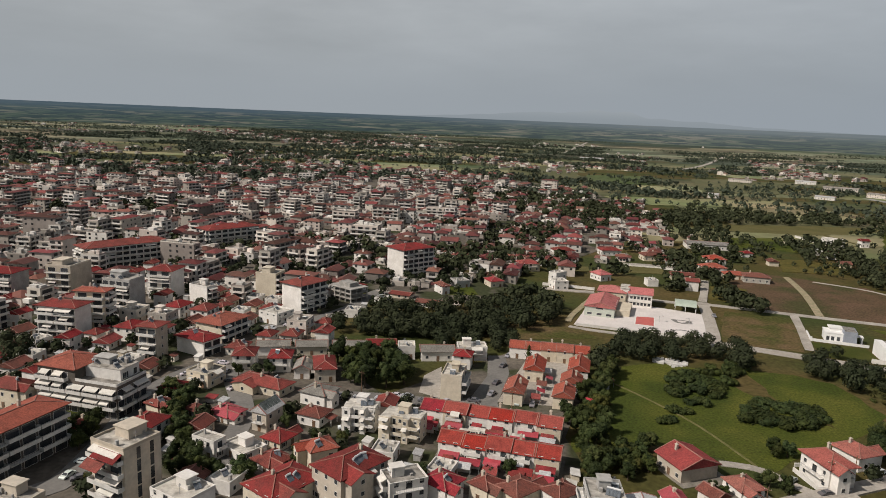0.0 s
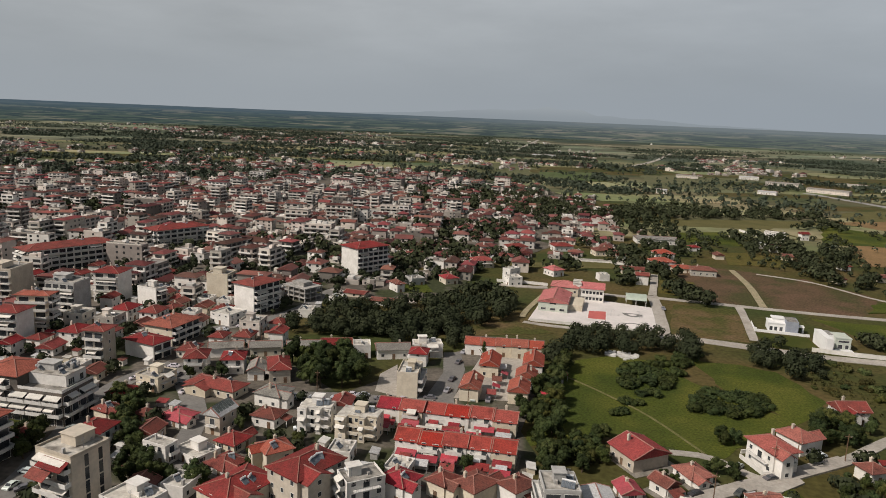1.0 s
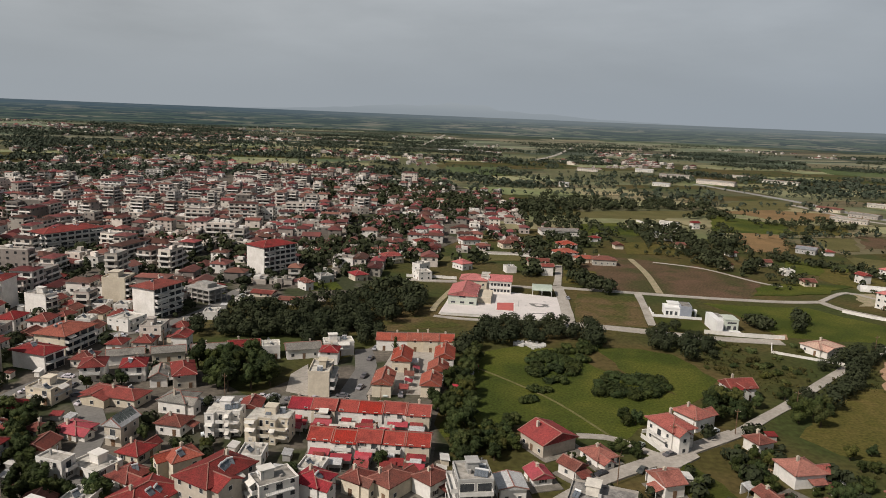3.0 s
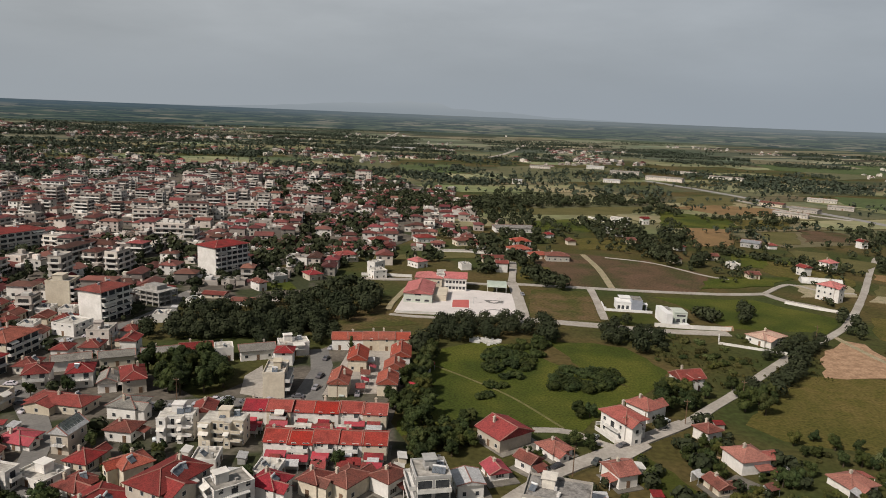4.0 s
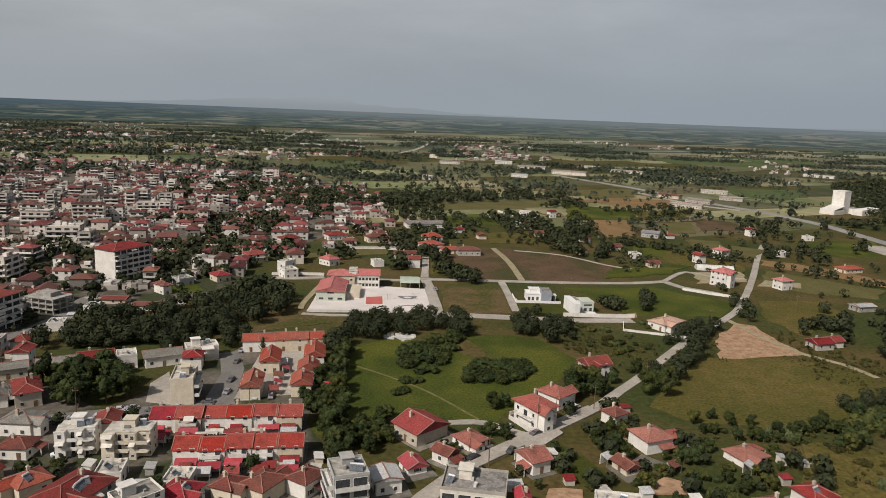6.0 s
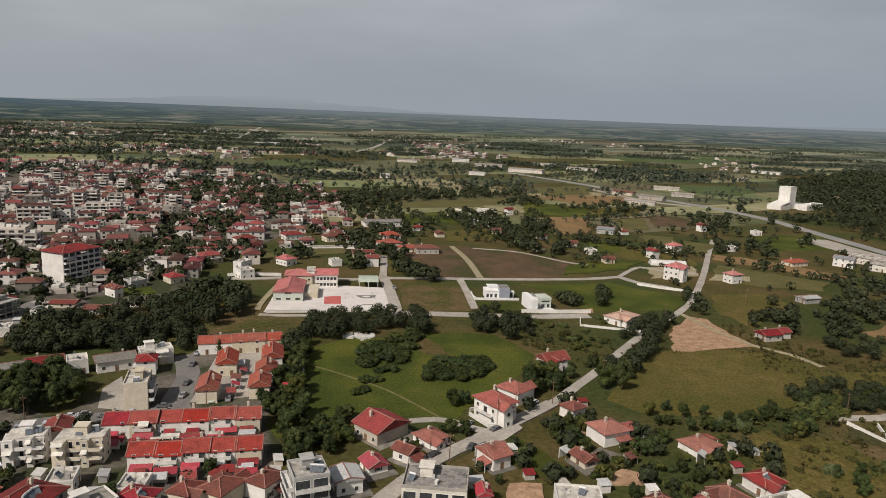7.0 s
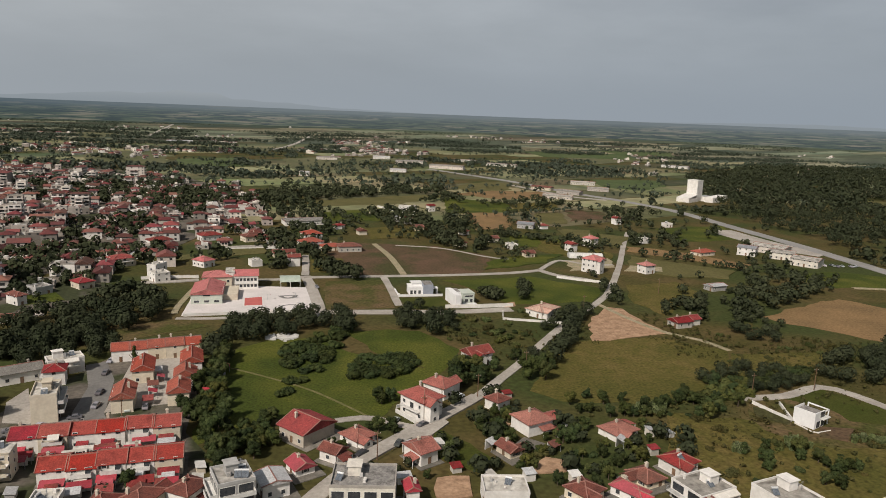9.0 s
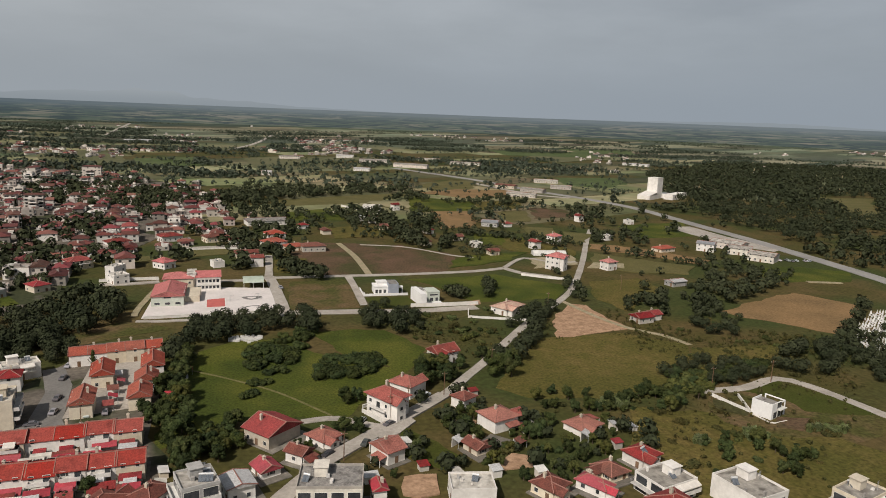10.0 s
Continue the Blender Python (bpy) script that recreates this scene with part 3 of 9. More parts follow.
def apartments(name, x, y, rot, w, d, h, roof="flat", wall="white", balconies="SN", plain="", near=False, label="", group="", seed=1,
               form="flat", heaters=3, awnings=0.4, rise=None, rng=None, solid=0.75, glaze=0.42):
    """A block of flats: storeys with balconies, shutters, awnings and a flat or tiled roof."""
    rng, near = rng or random.Random(seed), near and math.hypot(x, y) < 205
    root = thing(name, x, y, rot, label or f"{wall} apartment block with balconies on every storey", "apartment block", group)
    PLACED.append((x, y, 0.5 * math.hypot(w, d)))
    storeys = max(2, round(h / 3.1))
    step = h / storeys
    bm = bmesh.new()
    box(bm, -w / 2, w / 2, -d / 2, d / 2, -0.3, h)
    part("wall", bm, M[wall], root)
    if form == "flat":
        flat_top(root, w, d, h, rng, roof, True, heaters, wall)
    else:
        r, caps = hip_roof(w, d, h, rise or min(w, d) * 0.16, 1.0)
        part("roof", r, M[roof], root)
        part("ridge_cap", caps, M["mortar"], root)
        for k in range(heaters):
            solar_heater(root, rng.uniform(-w / 4, w / 4), rng.uniform(-d / 5, d / 5), h + 1.0, rng.uniform(-20, 20))
        chimney(root, w / 5, d / 6, h, h + min(w, d) * 0.16 + 1)
    for side in "SENW":
        length = span(side, w, d)
        if side in balconies:
            bays = max(1, round(length / 9))
            bay = length / bays
            for s in range(storeys):
                for b in range(bays):
                    a = (b + 0.5) * bay - length / 2
                    # balcony windows widened so dark glass gives the shade bands of recesses
                    for k in (-0.25, 0.25):
                        window(root, side, w, d, a + k * bay, s * step + 0.15, min(4.0, bay * glaze), 2.3, near)
                    if s:
                        balcony(root, side, w, d, a, s * step, bay - 0.4, 1.7, rng.random() < solid,
                                bay * rng.choice((0.3, 0.45, 0.8)) if rng.random() < awnings else 0, rng)
        elif side in plain:
            n = max(1, int(length / 4))
            for s in range(storeys):
                for k in range(n):
                    if rng.random() < 0.7:
                        window(root, side, w, d, (k + 0.5) * length / n - length / 2, s * step + 1.0, 1.1, 1.3, near)
    return root


# ---- land ----
def ground_z(x, y):
    """The plain is level near by and climbs gently to the foot of the far hills."""
    r = math.hypot(x, y)
    return 70.0 * max(0.0, (r - 1800.0) / 3100.0) ** 2


def structure(name, bm, mat, label, category=""):
    return tagged(new(name, mesh_of(name, bm, M[mat])), label, category or name, "", "structure")


def ring_sheet(*radii):
    sheet = bmesh.new()
    rings = []
    for r in radii:
        rings.append([sheet.verts.new((r * math.cos(k * math.tau / 120), r * math.sin(k * math.tau / 120), ground_z(r, 0))) for k in range(120)])
    if radii[0] < 10:
        sheet.faces.new(rings[0])
    for a, b in zip(rings, rings[1:]):
        for k in range(120):
            sheet.faces.new((a[k], a[(k + 1) % 120], b[(k + 1) % 120], b[k]))
    return sheet


bm = ring_sheet(5, 100, 250, 450, 700, 1000, 1400, 1800)
structure("ground", bm, "ground", "open plain of grass, scrub and dry weeds")
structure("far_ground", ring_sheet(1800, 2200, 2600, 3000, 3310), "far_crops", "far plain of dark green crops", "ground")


LAYERS = []  # every sheet lies a little over the one before


def field(mat, label, z, *corners, name="field"):
    """A piece of land with its own growth, laid on the ground."""
    if mat in ("dirt", "stubble", "brownfield", "yard", "hay", "asphalt", "paving"):
        BARE.append(list(corners))
    # beyond 900 m the colours with painted haze take over
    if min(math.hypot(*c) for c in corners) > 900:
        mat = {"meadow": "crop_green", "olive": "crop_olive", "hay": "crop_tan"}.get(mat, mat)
    LAYERS.append(name)
    z += 0.004 * len(LAYERS)
    edge = list(corners)
    if name == "field":
        edge = []
        for (x0, y0), (x1, y1) in zip(corners, list(corners[1:]) + [corners[0]]):
            far = math.hypot(x0, y0)
            n = max(1, int(math.hypot(x1 - x0, y1 - y0) / (2.5 + far * 0.012)))
            amp = 0.7 + far * 0.004
            for k in range(n):
                x, y = x0 + (x1 - x0) * k / n, y0 + (y1 - y0) * k / n
                edge.append((x + amp * noise.noise((x * 0.3, y * 0.3, 1)) * 1.6, y + amp * noise.noise((x * 0.3, y * 0.3, 5)) * 1.6))
    corners = edge
    bm = bmesh.new()
    v = [bm.verts.new((x, y, ground_z(x, y) + z + (0.6 if math.hypot(x, y) > 1500 else 0))) for x, y in corners]
    u = [bm.verts.new((x, y, -0.2)) for x, y in corners]
    bm.faces.new(v)
    for i in range(len(v)):
        bm.faces.new((u[i], u[(i + 1) % len(v)], v[(i + 1) % len(v)], v[i]))
    structure(name, bm, mat, label, name)


def smooth_line(points, step=6.0):
    pts = [Vector(p) for p in points]
    out = []
    for i in range(len(pts) - 1):
        a, b = pts[i], pts[i + 1]
        p, q = pts[max(i - 1, 0)], pts[min(i + 2, len(pts) - 1)]
        n = max(2, int((b - a).length / step))
        for k in range(n):
            t = k / n
            out.append(0.5 * ((2 * a) + (b - p) * t + (2 * p - 5 * a + 4 * b - q) * t * t + (3 * a - p - 3 * b + q) * t ** 3))
    return out + [pts[-1]]


ROADS = []


def road(mat, label, width, z, *points, name="road", wobble=0.12):
    line = smooth_line(points)
    LAYERS.append(name)
    z += 0.004 * len(LAYERS)
    bm = bmesh.new()
    before = None
    for i, p in enumerate(line):
        t = line[min(i + 1, len(line) - 1)] - line[max(i - 1, 0)]
        s = Vector((-t.y, t.x)).normalized() * width / 2
        k = 1 + wobble * noise.noise((p.x * 0.07, p.y * 0.07, 0))
        g = ground_z(p.x, p.y) + z + (0.7 if p.length > 1500 else 0)
        now = [bm.verts.new((*(p + s * k), g)), bm.verts.new((*(p - s * k), g)), bm.verts.new((*(p - s * k), -0.3)), bm.verts.new((*(p + s * k), -0.3))]
        if before:
            for j in range(4):
                bm.faces.new((before[j], before[(j + 1) % 4], now[(j + 1) % 4], now[j]))
        before = now
        ROADS.append((p.x, p.y, width / 2))
    structure(name, bm, mat, label, "road")


def inside(x, y, poly):
    hit = False
    for (x0, y0), (x1, y1) in zip(poly, poly[1:] + poly[:1]):
        if (y0 > y) != (y1 > y) and x < (x1 - x0) * (y - y0) / (y1 - y0) + x0:
            hit = not hit
    return hit


def taken(x, y, r, roads=True):
    return (roads and any(inside(x, y, p) for p in BARE)) or any((x - a) ** 2 + (y - b) ** 2 < (c + r) ** 2 for a, b, c in PLACED) or \
        (roads and any((x - a) ** 2 + (y - b) ** 2 < (c + r) ** 2 for a, b, c in ROADS))


# ---- trees ----
def leaf_cards(rng, blobs, per, size):
    """Leaf sprays on the skins of several clumps, over a rough dark inside."""
    verts, faces = [], []
    for cx, cy, cz, r in blobs:
        for k in range(per):
            n = Vector((rng.gauss(0, 1), rng.gauss(0, 1), rng.gauss(0.25, 1))).normalized()
            c = Vector((cx, cy, cz)) + n * r * rng.uniform(0.8, 1.12)
            t = (n + Vector((rng.gauss(0, 0.5), rng.gauss(0, 0.5), rng.gauss(0, 0.5)))).normalized()
            a = t.orthogonal().normalized()
            a.rotate(Matrix.Rotation(rng.uniform(0, 6.28), 3, t))
            b = t.cross(a)
            s = size * rng.uniform(0.6, 1.3)
            i = len(verts)
            verts += [c + a * s + t * s * 0.15, c + b * s * 0.6, c - a * s * rng.uniform(0.6, 1.1) - t * s * 0.2, c - b * s * 0.6]
            faces.append((i, i + 1, i + 2, i + 3))
        ball = bmesh.new()
        bmesh.ops.create_icosphere(ball, subdivisions=1, radius=r * 0.86)
        base = len(verts)
        for v in ball.verts:
            verts.append(v.co * (1 + 0.25 * noise.noise(v.co / r * 1.7 + Vector((cx, cy, cz)) * 9)) + Vector((cx, cy, cz)))
        ball.verts.index_update()
        faces += [tuple(base + v.index for v in f.verts) for f in ball.faces]
        ball.free()
    return verts, faces


def crown_mesh(name, rng, shape, mat):
    blobs = []
    if shape == "cone":
        for k in range(9):
            z = 0.2 + 0.085 * k
            blobs.append((rng.gauss(0, 0.012), rng.gauss(0, 0.012), z, 0.125 * (1 - 0.075 * k)))
        verts, faces = leaf_cards(rng, blobs, 45, 0.035)
    else:
        for k in range(13):
            a, e = rng.uniform(0, 6.28), rng.uniform(-1.1, 1.0)
            q = rng.uniform(0.13, 0.26)
            blobs.append((q * math.cos(a), q * math.sin(a), 0.56 + 0.25 * e, rng.uniform(0.11, 0.19)))
        blobs.append((0, 0, 0.6, 0.24))
        verts, faces = leaf_cards(rng, blobs, 70, 0.0335)
    me = bpy.data.meshes.new(name)
    me.from_pydata([tuple(v) for v in verts], [], faces)
    me.materials.append(M[mat])
    return me


def trunk_mesh(rng):
    bm = bmesh.new()
    tube(bm, 0.035, 0.02, -0.02, 0.45, 8)
    for k in range(4):
        a = k * 1.57 + rng.uniform(-0.4, 0.4)
        bar(bm, (0, 0, 0.3 + 0.03 * k), (0.2 * math.cos(a), 0.2 * math.sin(a), 0.58), 0.011)
    return mesh_of("trunk", bm, M["bark"])


def tree_kind(rng, shape, mat, label):
    root = thing("tree", 0, 0, 0, label, "tree")
    part("trunk", trunk_mesh(rng), None, root)
    part("crown", crown_mesh("crown", rng, shape, mat), None, root)
    return root


trng = random.Random(7)
KINDS = [tree_kind(trng, "round", "leaf", "broad dark green tree with a rounded uneven crown") for k in range(4)]
KINDS += [tree_kind(trng, "round", "leaf2", "light green broadleaf tree with an open crown") for k in range(2)]
CYPRESS = tree_kind(trng, "cone", "leaf", "slender dark green conifer")

USED = set()


def plant(kind, x, y, h, wide=1.0):
    m = pose(x, y, ground_z(x, y), 0, 0, trng.uniform(0, 360)) @ Matrix.Diagonal((h * wide, h * wide, h, 1))
    if kind not in USED:
        USED.add(kind)
        kind.matrix_basis = m
        return kind
    made = copy_thing(kind, m)
    made.matrix_basis = m
    return made


LATER = []  # trees too far off to tell apart


def grove(count, low, high, poly, kinds=None, gap=0.27, group="trees", clear=True):
    """Trees standing together on a piece of land."""
    xs, ys = [p[0] for p in poly], [p[1] for p in poly]
    mine = []
    for k in range(count * 14):
        if len(mine) >= count:
            break
        x, y, h = trng.uniform(min(xs), max(xs)), trng.uniform(min(ys), max(ys)), trng.uniform(low, high)
        if not inside(x, y, poly) or any((x - a) ** 2 + (y - b) ** 2 < (gap * (h + c)) ** 2 for a, b, c in mine) or (clear and taken(x, y, 1.0)):
            continue
        mine.append((x, y, h))
        if math.hypot(x, y) > 268:
            LATER.append((x, y, h))
        else:
            tagged(plant(trng.choice(kinds or KINDS[:5]), x, y, h, trng.uniform(0.9, 1.3)), group=group)


def bush_mesh(rng, mat):
    blobs = [(rng.uniform(-0.5, 0.5), rng.uniform(-0.5, 0.5), rng.uniform(0.2, 0.55), rng.uniform(0.25, 0.45)) for k in range(6)]
    verts, faces = leaf_cards(rng, blobs, 52, 0.104)
    me = bpy.data.meshes.new("bush")
    me.from_pydata([tuple(v) for v in verts], [], faces)
    me.materials.append(M[mat])
    return me


BUSHES = [bush_mesh(trng, m) for m in ("leaf", "leaf2", "scrub", "scrub")]


def thicket(count, low, high, poly, clear=True, group="bushes", kinds=(0, 1, 2, 3)):
    xs, ys = [p[0] for p in poly], [p[1] for p in poly]
    done = 0
    for k in range(count * 10):
        if done >= count:
            break
        x, y, h = trng.uniform(min(xs), max(xs)), trng.uniform(min(ys), max(ys)), trng.uniform(low, high)
        if not inside(x, y, poly) or (clear and taken(x, y, 0.6)):
            continue
        ob = new("bush", BUSHES[trng.choice(kinds)])
        ob.matrix_basis = pose(x, y, -0.1 * h, 0, 0, trng.uniform(0, 360)) @ Matrix.Diagonal((h * 1.25, h * 1.25, h, 1))
        tagged(ob, "low leafy bush in rough grass", "bush", group)
        done += 1


def reed_mesh(rng):
    """Arching blades of giant reed, in a fan from one root."""
    verts, faces = [], []
    for k in range(150):
        a, q = rng.uniform(0, 6.28), rng.uniform(0, 0.9)
        x, y, b = q * math.cos(a), q * math.sin(a), rng.uniform(0, 6.28)
        tall, lean, wide = rng.uniform(1.6, 3.0), rng.uniform(0.3, 1.5), rng.uniform(0.07, 0.14)
        c, s = math.cos(b), math.sin(b)
        i = len(verts)
        for e, z, o in ((0, -0.1, 1.0), (0.25, 0.62, 1.2), (0.65, 0.95, 0.9), (1.0, 0.86, 0.15)):
            for side in (-1, 1):
                verts.append((x + c * lean * e - s * wide * o * side, y + s * lean * e + c * wide * o * side, tall * z))
        faces += [(i + 2 * n, i + 2 * n + 1, i + 2 * n + 3, i + 2 * n + 2) for n in range(3)]
    me = bpy.data.meshes.new("reed_clump")
    me.from_pydata(verts, [], faces)
    me.materials.append(M["reed"])
    return me


REEDS = [reed_mesh(trng) for k in range(2)]


def reeds(x, y, size):
    ob = new("reed_clump", REEDS[trng.choice((0, 1))])
    ob.matrix_basis = pose(x, y, 0, 0, 0, trng.uniform(0, 360)) @ Matrix.Scale(size, 4)
    tagged(ob, "clump of tall light green reeds with arching blades", "reeds", "reed clumps")


def far_wood(name, label, spots, cards=26, seed=3, size=0.24, mat="wood_far"):
    """Woods too far off to count, out of leaf sprays; spots are rows of x, y, height."""
    g = np.random.default_rng(seed)
    spots = np.asarray(spots, float)
    n = len(spots)
    z0 = np.array([ground_z(x, y) for x, y, h in spots])
    h = spots[:, 2][:, None]
    d = g.normal(size=(n, cards, 3)) + np.array((0, 0, 0.3))
    d /= np.linalg.norm(d, axis=2, keepdims=True)
    r = h * 0.42 * g.uniform(0.5, 1.08, (n, cards))
    c = d * r[..., None] * np.array((1.15, 1.15, 1.0))
    c[..., 0] += spots[:, 0][:, None]
    c[..., 1] += spots[:, 1][:, None]
    c[..., 2] += z0[:, None] + h * 0.55
    t = d + g.normal(size=d.shape) * 0.2
    t /= np.linalg.norm(t, axis=2, keepdims=True)
    a = np.cross(t, g.normal(size=d.shape))
    a /= np.linalg.norm(a, axis=2, keepdims=True)
    b = np.cross(t, a)
    s = (h * size * g.uniform(0.7, 1.3, (n, cards)))[..., None]
    quad = np.stack([c + a * s, c + b * s * 0.8, c - a * s, c - b * s * 0.8], axis=2).reshape(-1, 3)
    me = bpy.data.meshes.new(name)
    k = len(quad) // 4
    me.vertices.add(len(quad))
    me.vertices.foreach_set("co", quad.ravel())
    me.loops.add(len(quad))
    me.loops.foreach_set("vertex_index", np.arange(len(quad), dtype=np.int32))
    me.polygons.add(k)
    me.polygons.foreach_set("loop_start", np.arange(0, 4 * k, 4, dtype=np.int32))
    me.update(calc_edges=True)
    me.materials.append(M[mat])
    tagged(new(name, me), label, "woods", "", "stuff")


WOODS = []
OPEN_LAND = [(170, 560), (215, 880), (345, 872), (425, 745), (428, 470), (405, 350), (335, 345), (300, 400), (258, 410), (262, 470), (215, 520)]


def woodland(count, low, high, poly, wild=True):
    """Trees of a far wood, told apart only as a mass."""
    xs, ys = [p[0] for p in poly], [p[1] for p in poly]
    made = 0
    for k in range(count * 8):
        if made >= count:
            return
        x, y = trng.uniform(min(xs), max(xs)), trng.uniform(min(ys), max(ys))
        if inside(x, y, poly) and not taken(x, y, 2.0) and not (wild and inside(x, y, OPEN_LAND) and trng.random() < 0.88):
            WOODS.append((x, y, trng.uniform(low, high)))
            made += 1


# ---- special buildings ----
def terrace(x, y, rot, w, d, h, n, roof):
    """A row of joined two-storey houses that step a little, each with a yard roof in front."""
    g = random.Random(int(w * 10))
    c, s = math.cos(radians(rot)), math.sin(radians(rot))
    unit = w / n
    for k in range(n):
        u = (k + 0.5) * unit - w / 2
        lift, shift = g.uniform(-0.35, 0.35), g.uniform(-0.5, 0.5)
        tint = "crimson" if roof == "terra" and w > 40 and k == 0 else roof
        house("terrace_house", x + c * u - s * shift, y + s * u + c * shift, rot, unit - 0.06, d, h + lift, tint, g.choice(("white", "cream", "cream")), 1.9,
              form="gable", axis="x", over=0.3, sides="SN", balconies="S" if g.random() < 0.5 else "", seed=200 + k, group="terrace houses", stack=g.random() < 0.5,
              label="joined two storey terrace house with a red clay roof")
        for j in range(3 if roof == "terra" else 0):
            v = -d / 2 - (2.0, 4.6, 7.2)[j] + g.uniform(-0.4, 0.4)
            o = u + g.uniform(-unit / 5, unit / 5)
            yard_roof(x + c * o - s * v, y + s * o + c * v, rot + g.uniform(-3, 3), g.uniform(3.0, unit - 0.6), g.uniform(2.2, 3.0), g.choice(("red_cloth", "red_cloth", "sheet", "crimson", "red", "flat_white")))


def yard_roof(x, y, rot, w, d, mat):
    """A lean-to roof on posts over a back yard."""
    root = thing("yard_roof", x, y, rot, "lean-to shelter with a sheet roof in a back yard", "shelter", "yard shelters")
    bm = bmesh.new()
    v = [bm.verts.new(p) for p in ((-w / 2, -d / 2, 2.2), (w / 2, -d / 2, 2.2), (w / 2, d / 2, 3.0), (-w / 2, d / 2, 3.0))]
    u = [bm.verts.new(q.co + Vector((0, 0, 0.1))) for q in v]
    bm.faces.new(v[::-1])
    bm.faces.new(u)
    for i in range(4):
        bm.faces.new((v[i], v[(i + 1) % 4], u[(i + 1) % 4], u[i]))
    part("roof", bm, M[mat], root)
    for px, py, z in ((-w / 2 + 0.1, -d / 2 + 0.1, 2.25), (w / 2 - 0.1, -d / 2 + 0.1, 2.25)):
        bm = bmesh.new()
        box(bm, px - 0.06, px + 0.06, py - 0.06, py + 0.06, -0.1, z)
        part("post", bm, M["metal"], root)
    bm = bmesh.new()
    box(bm, -w / 2, w / 2, d / 2 - 0.2, d / 2, -0.1, 2.95)
    part("wall", bm, M["white"], root)


def new_house(x, y, rot, w, d, h):
    """White cubic house with an open upper terrace."""
    root = thing("modern_house", x, y, rot, "new white cubic house with a roof terrace and dark windows", "house")
    PLACED.append((x, y, 0.6 * math.hypot(w, d)))
    bm = bmesh.new()
    box(bm, -w / 2, w / 2 - 3, -d / 2, d / 2, -0.2, h)
    box(bm, w / 2 - 3, w / 2, -d / 2 + 2, d / 2, -0.2, 3.1)
    part("wall", bm, M["snow"], root)
    bm = bmesh.new()
    for a in ((-w / 2, -w / 2 + 0.3, -d / 2, d / 2), (-w / 2 + 0.3, w / 2 - 3, d / 2 - 0.3, d / 2), (-w / 2 + 0.3, w / 2 - 3, -d / 2, -d / 2 + 0.3)):
        box(bm, *a, h, h + 0.7)
    part("parapet", bm, M["snow"], root)
    bm = bmesh.new()
    box(bm, -w / 2 + 0.35, w / 2 - 3.1, -d / 2 + 0.35, d / 2 - 0.35, h, h + 0.05)
    part("roof", bm, M["flat_grey"], root)
    bm = bmesh.new()
    box(bm, w / 2 - 0.35, w / 2, -d / 2, -d / 2 + 0.35, 0, h)
    box(bm, w / 2 - 0.35, w / 2, d / 2 - 0.35, d / 2, 3.1, h)
    box(bm, w / 2 - 0.35, w / 2, -d / 2, d / 2, h, h + 0.35)
    box(bm, w / 2 - 3, w / 2, -d / 2, -d / 2 + 0.35, h, h + 0.35)
    part("pergola", bm, M["snow"], root)
    bm = bmesh.new()
    box(bm, -1.2, w / 2 - 1, -d / 2 - 1.2, -d / 2 + 2, 3.0, 3.25)
    part("balcony", bm, M["trim"], root)
    for a, z, ww, hh in ((-w / 4, 0.3, 2.4, 2.3), (0.6, 0.3, 2.4, 2.3), (0.2, 3.4, 3.0, 2.1)):
        window(root, "S", w, d, a, z, ww, hh, True)


def white_villa(x, y, rot):
    root = thing("modern_villa", x, y, rot, "low white modern villa with a grey side block", "house")
    PLACED.append((x, y, 10))
    bm = bmesh.new()
    box(bm, -5.4, 2.0, -3.0, 5.5, -0.2, 3.9)
    box(bm, -5.6, 2.0, -3.2, 5.7, 3.9, 4.3)
    box(bm, -3.0, 2.0, 0.5, 5.5, 4.3, 5.6)
    part("wall", bm, M["snow"], root)
    bm = bmesh.new()
    box(bm, -3.8, 2.2, 0.2, 5.9, 5.6, 5.9)
    part("upper_roof", bm, M["snow"], root)
    bm = bmesh.new()
    box(bm, 2.0, 7.4, -4.6, 5.0, -0.2, 5.9)
    box(bm, 2.0, 3.6, -4.7, -4.5, -0.2, 5.9)
    part("side_block", bm, M["steel_grey"], root, "blue grey rendered block")
    bm = bmesh.new()
    box(bm, 2.3, 7.1, -4.3, 4.7, 5.86, 5.92)
    part("flat_roof", bm, M["flat_grey"], root)
    for a, b in ((7.4, 8.0), (9.8, 10.4)):
        bm = bmesh.new()
        box(bm, a, b, -1.6, 1.4, -0.2, 3.0)
        part("pier", bm, M["snow"], root)
    bm = bmesh.new()
    box(bm, 7.4, 10.6, -1.8, 1.6, 3.0, 3.4)
    part("canopy", bm, M["snow"], root)
    for a in (-4.2, -2.2, 0.2):
        window(root, "S", 8, 6.0, a, 0.5, 1.5, 2.1, False)
    bm = bmesh.new()
    box(bm, -11.8, 12.2, -6.6, -6.3, -0.2, 1.3)
    box(bm, -11.8, -11.5, -6.3, 8.0, -0.2, 1.3)
    box(bm, -11.9, -11.1, -6.7, -5.9, -0.2, 2.0)
    part("garden_wall", bm, M["snow"], root)
    bm = bmesh.new()
    box(bm, -11.5, 12.0, -6.3, -3.0, -0.2, 0.35)
    part("terrace", bm, M["snow"], root)


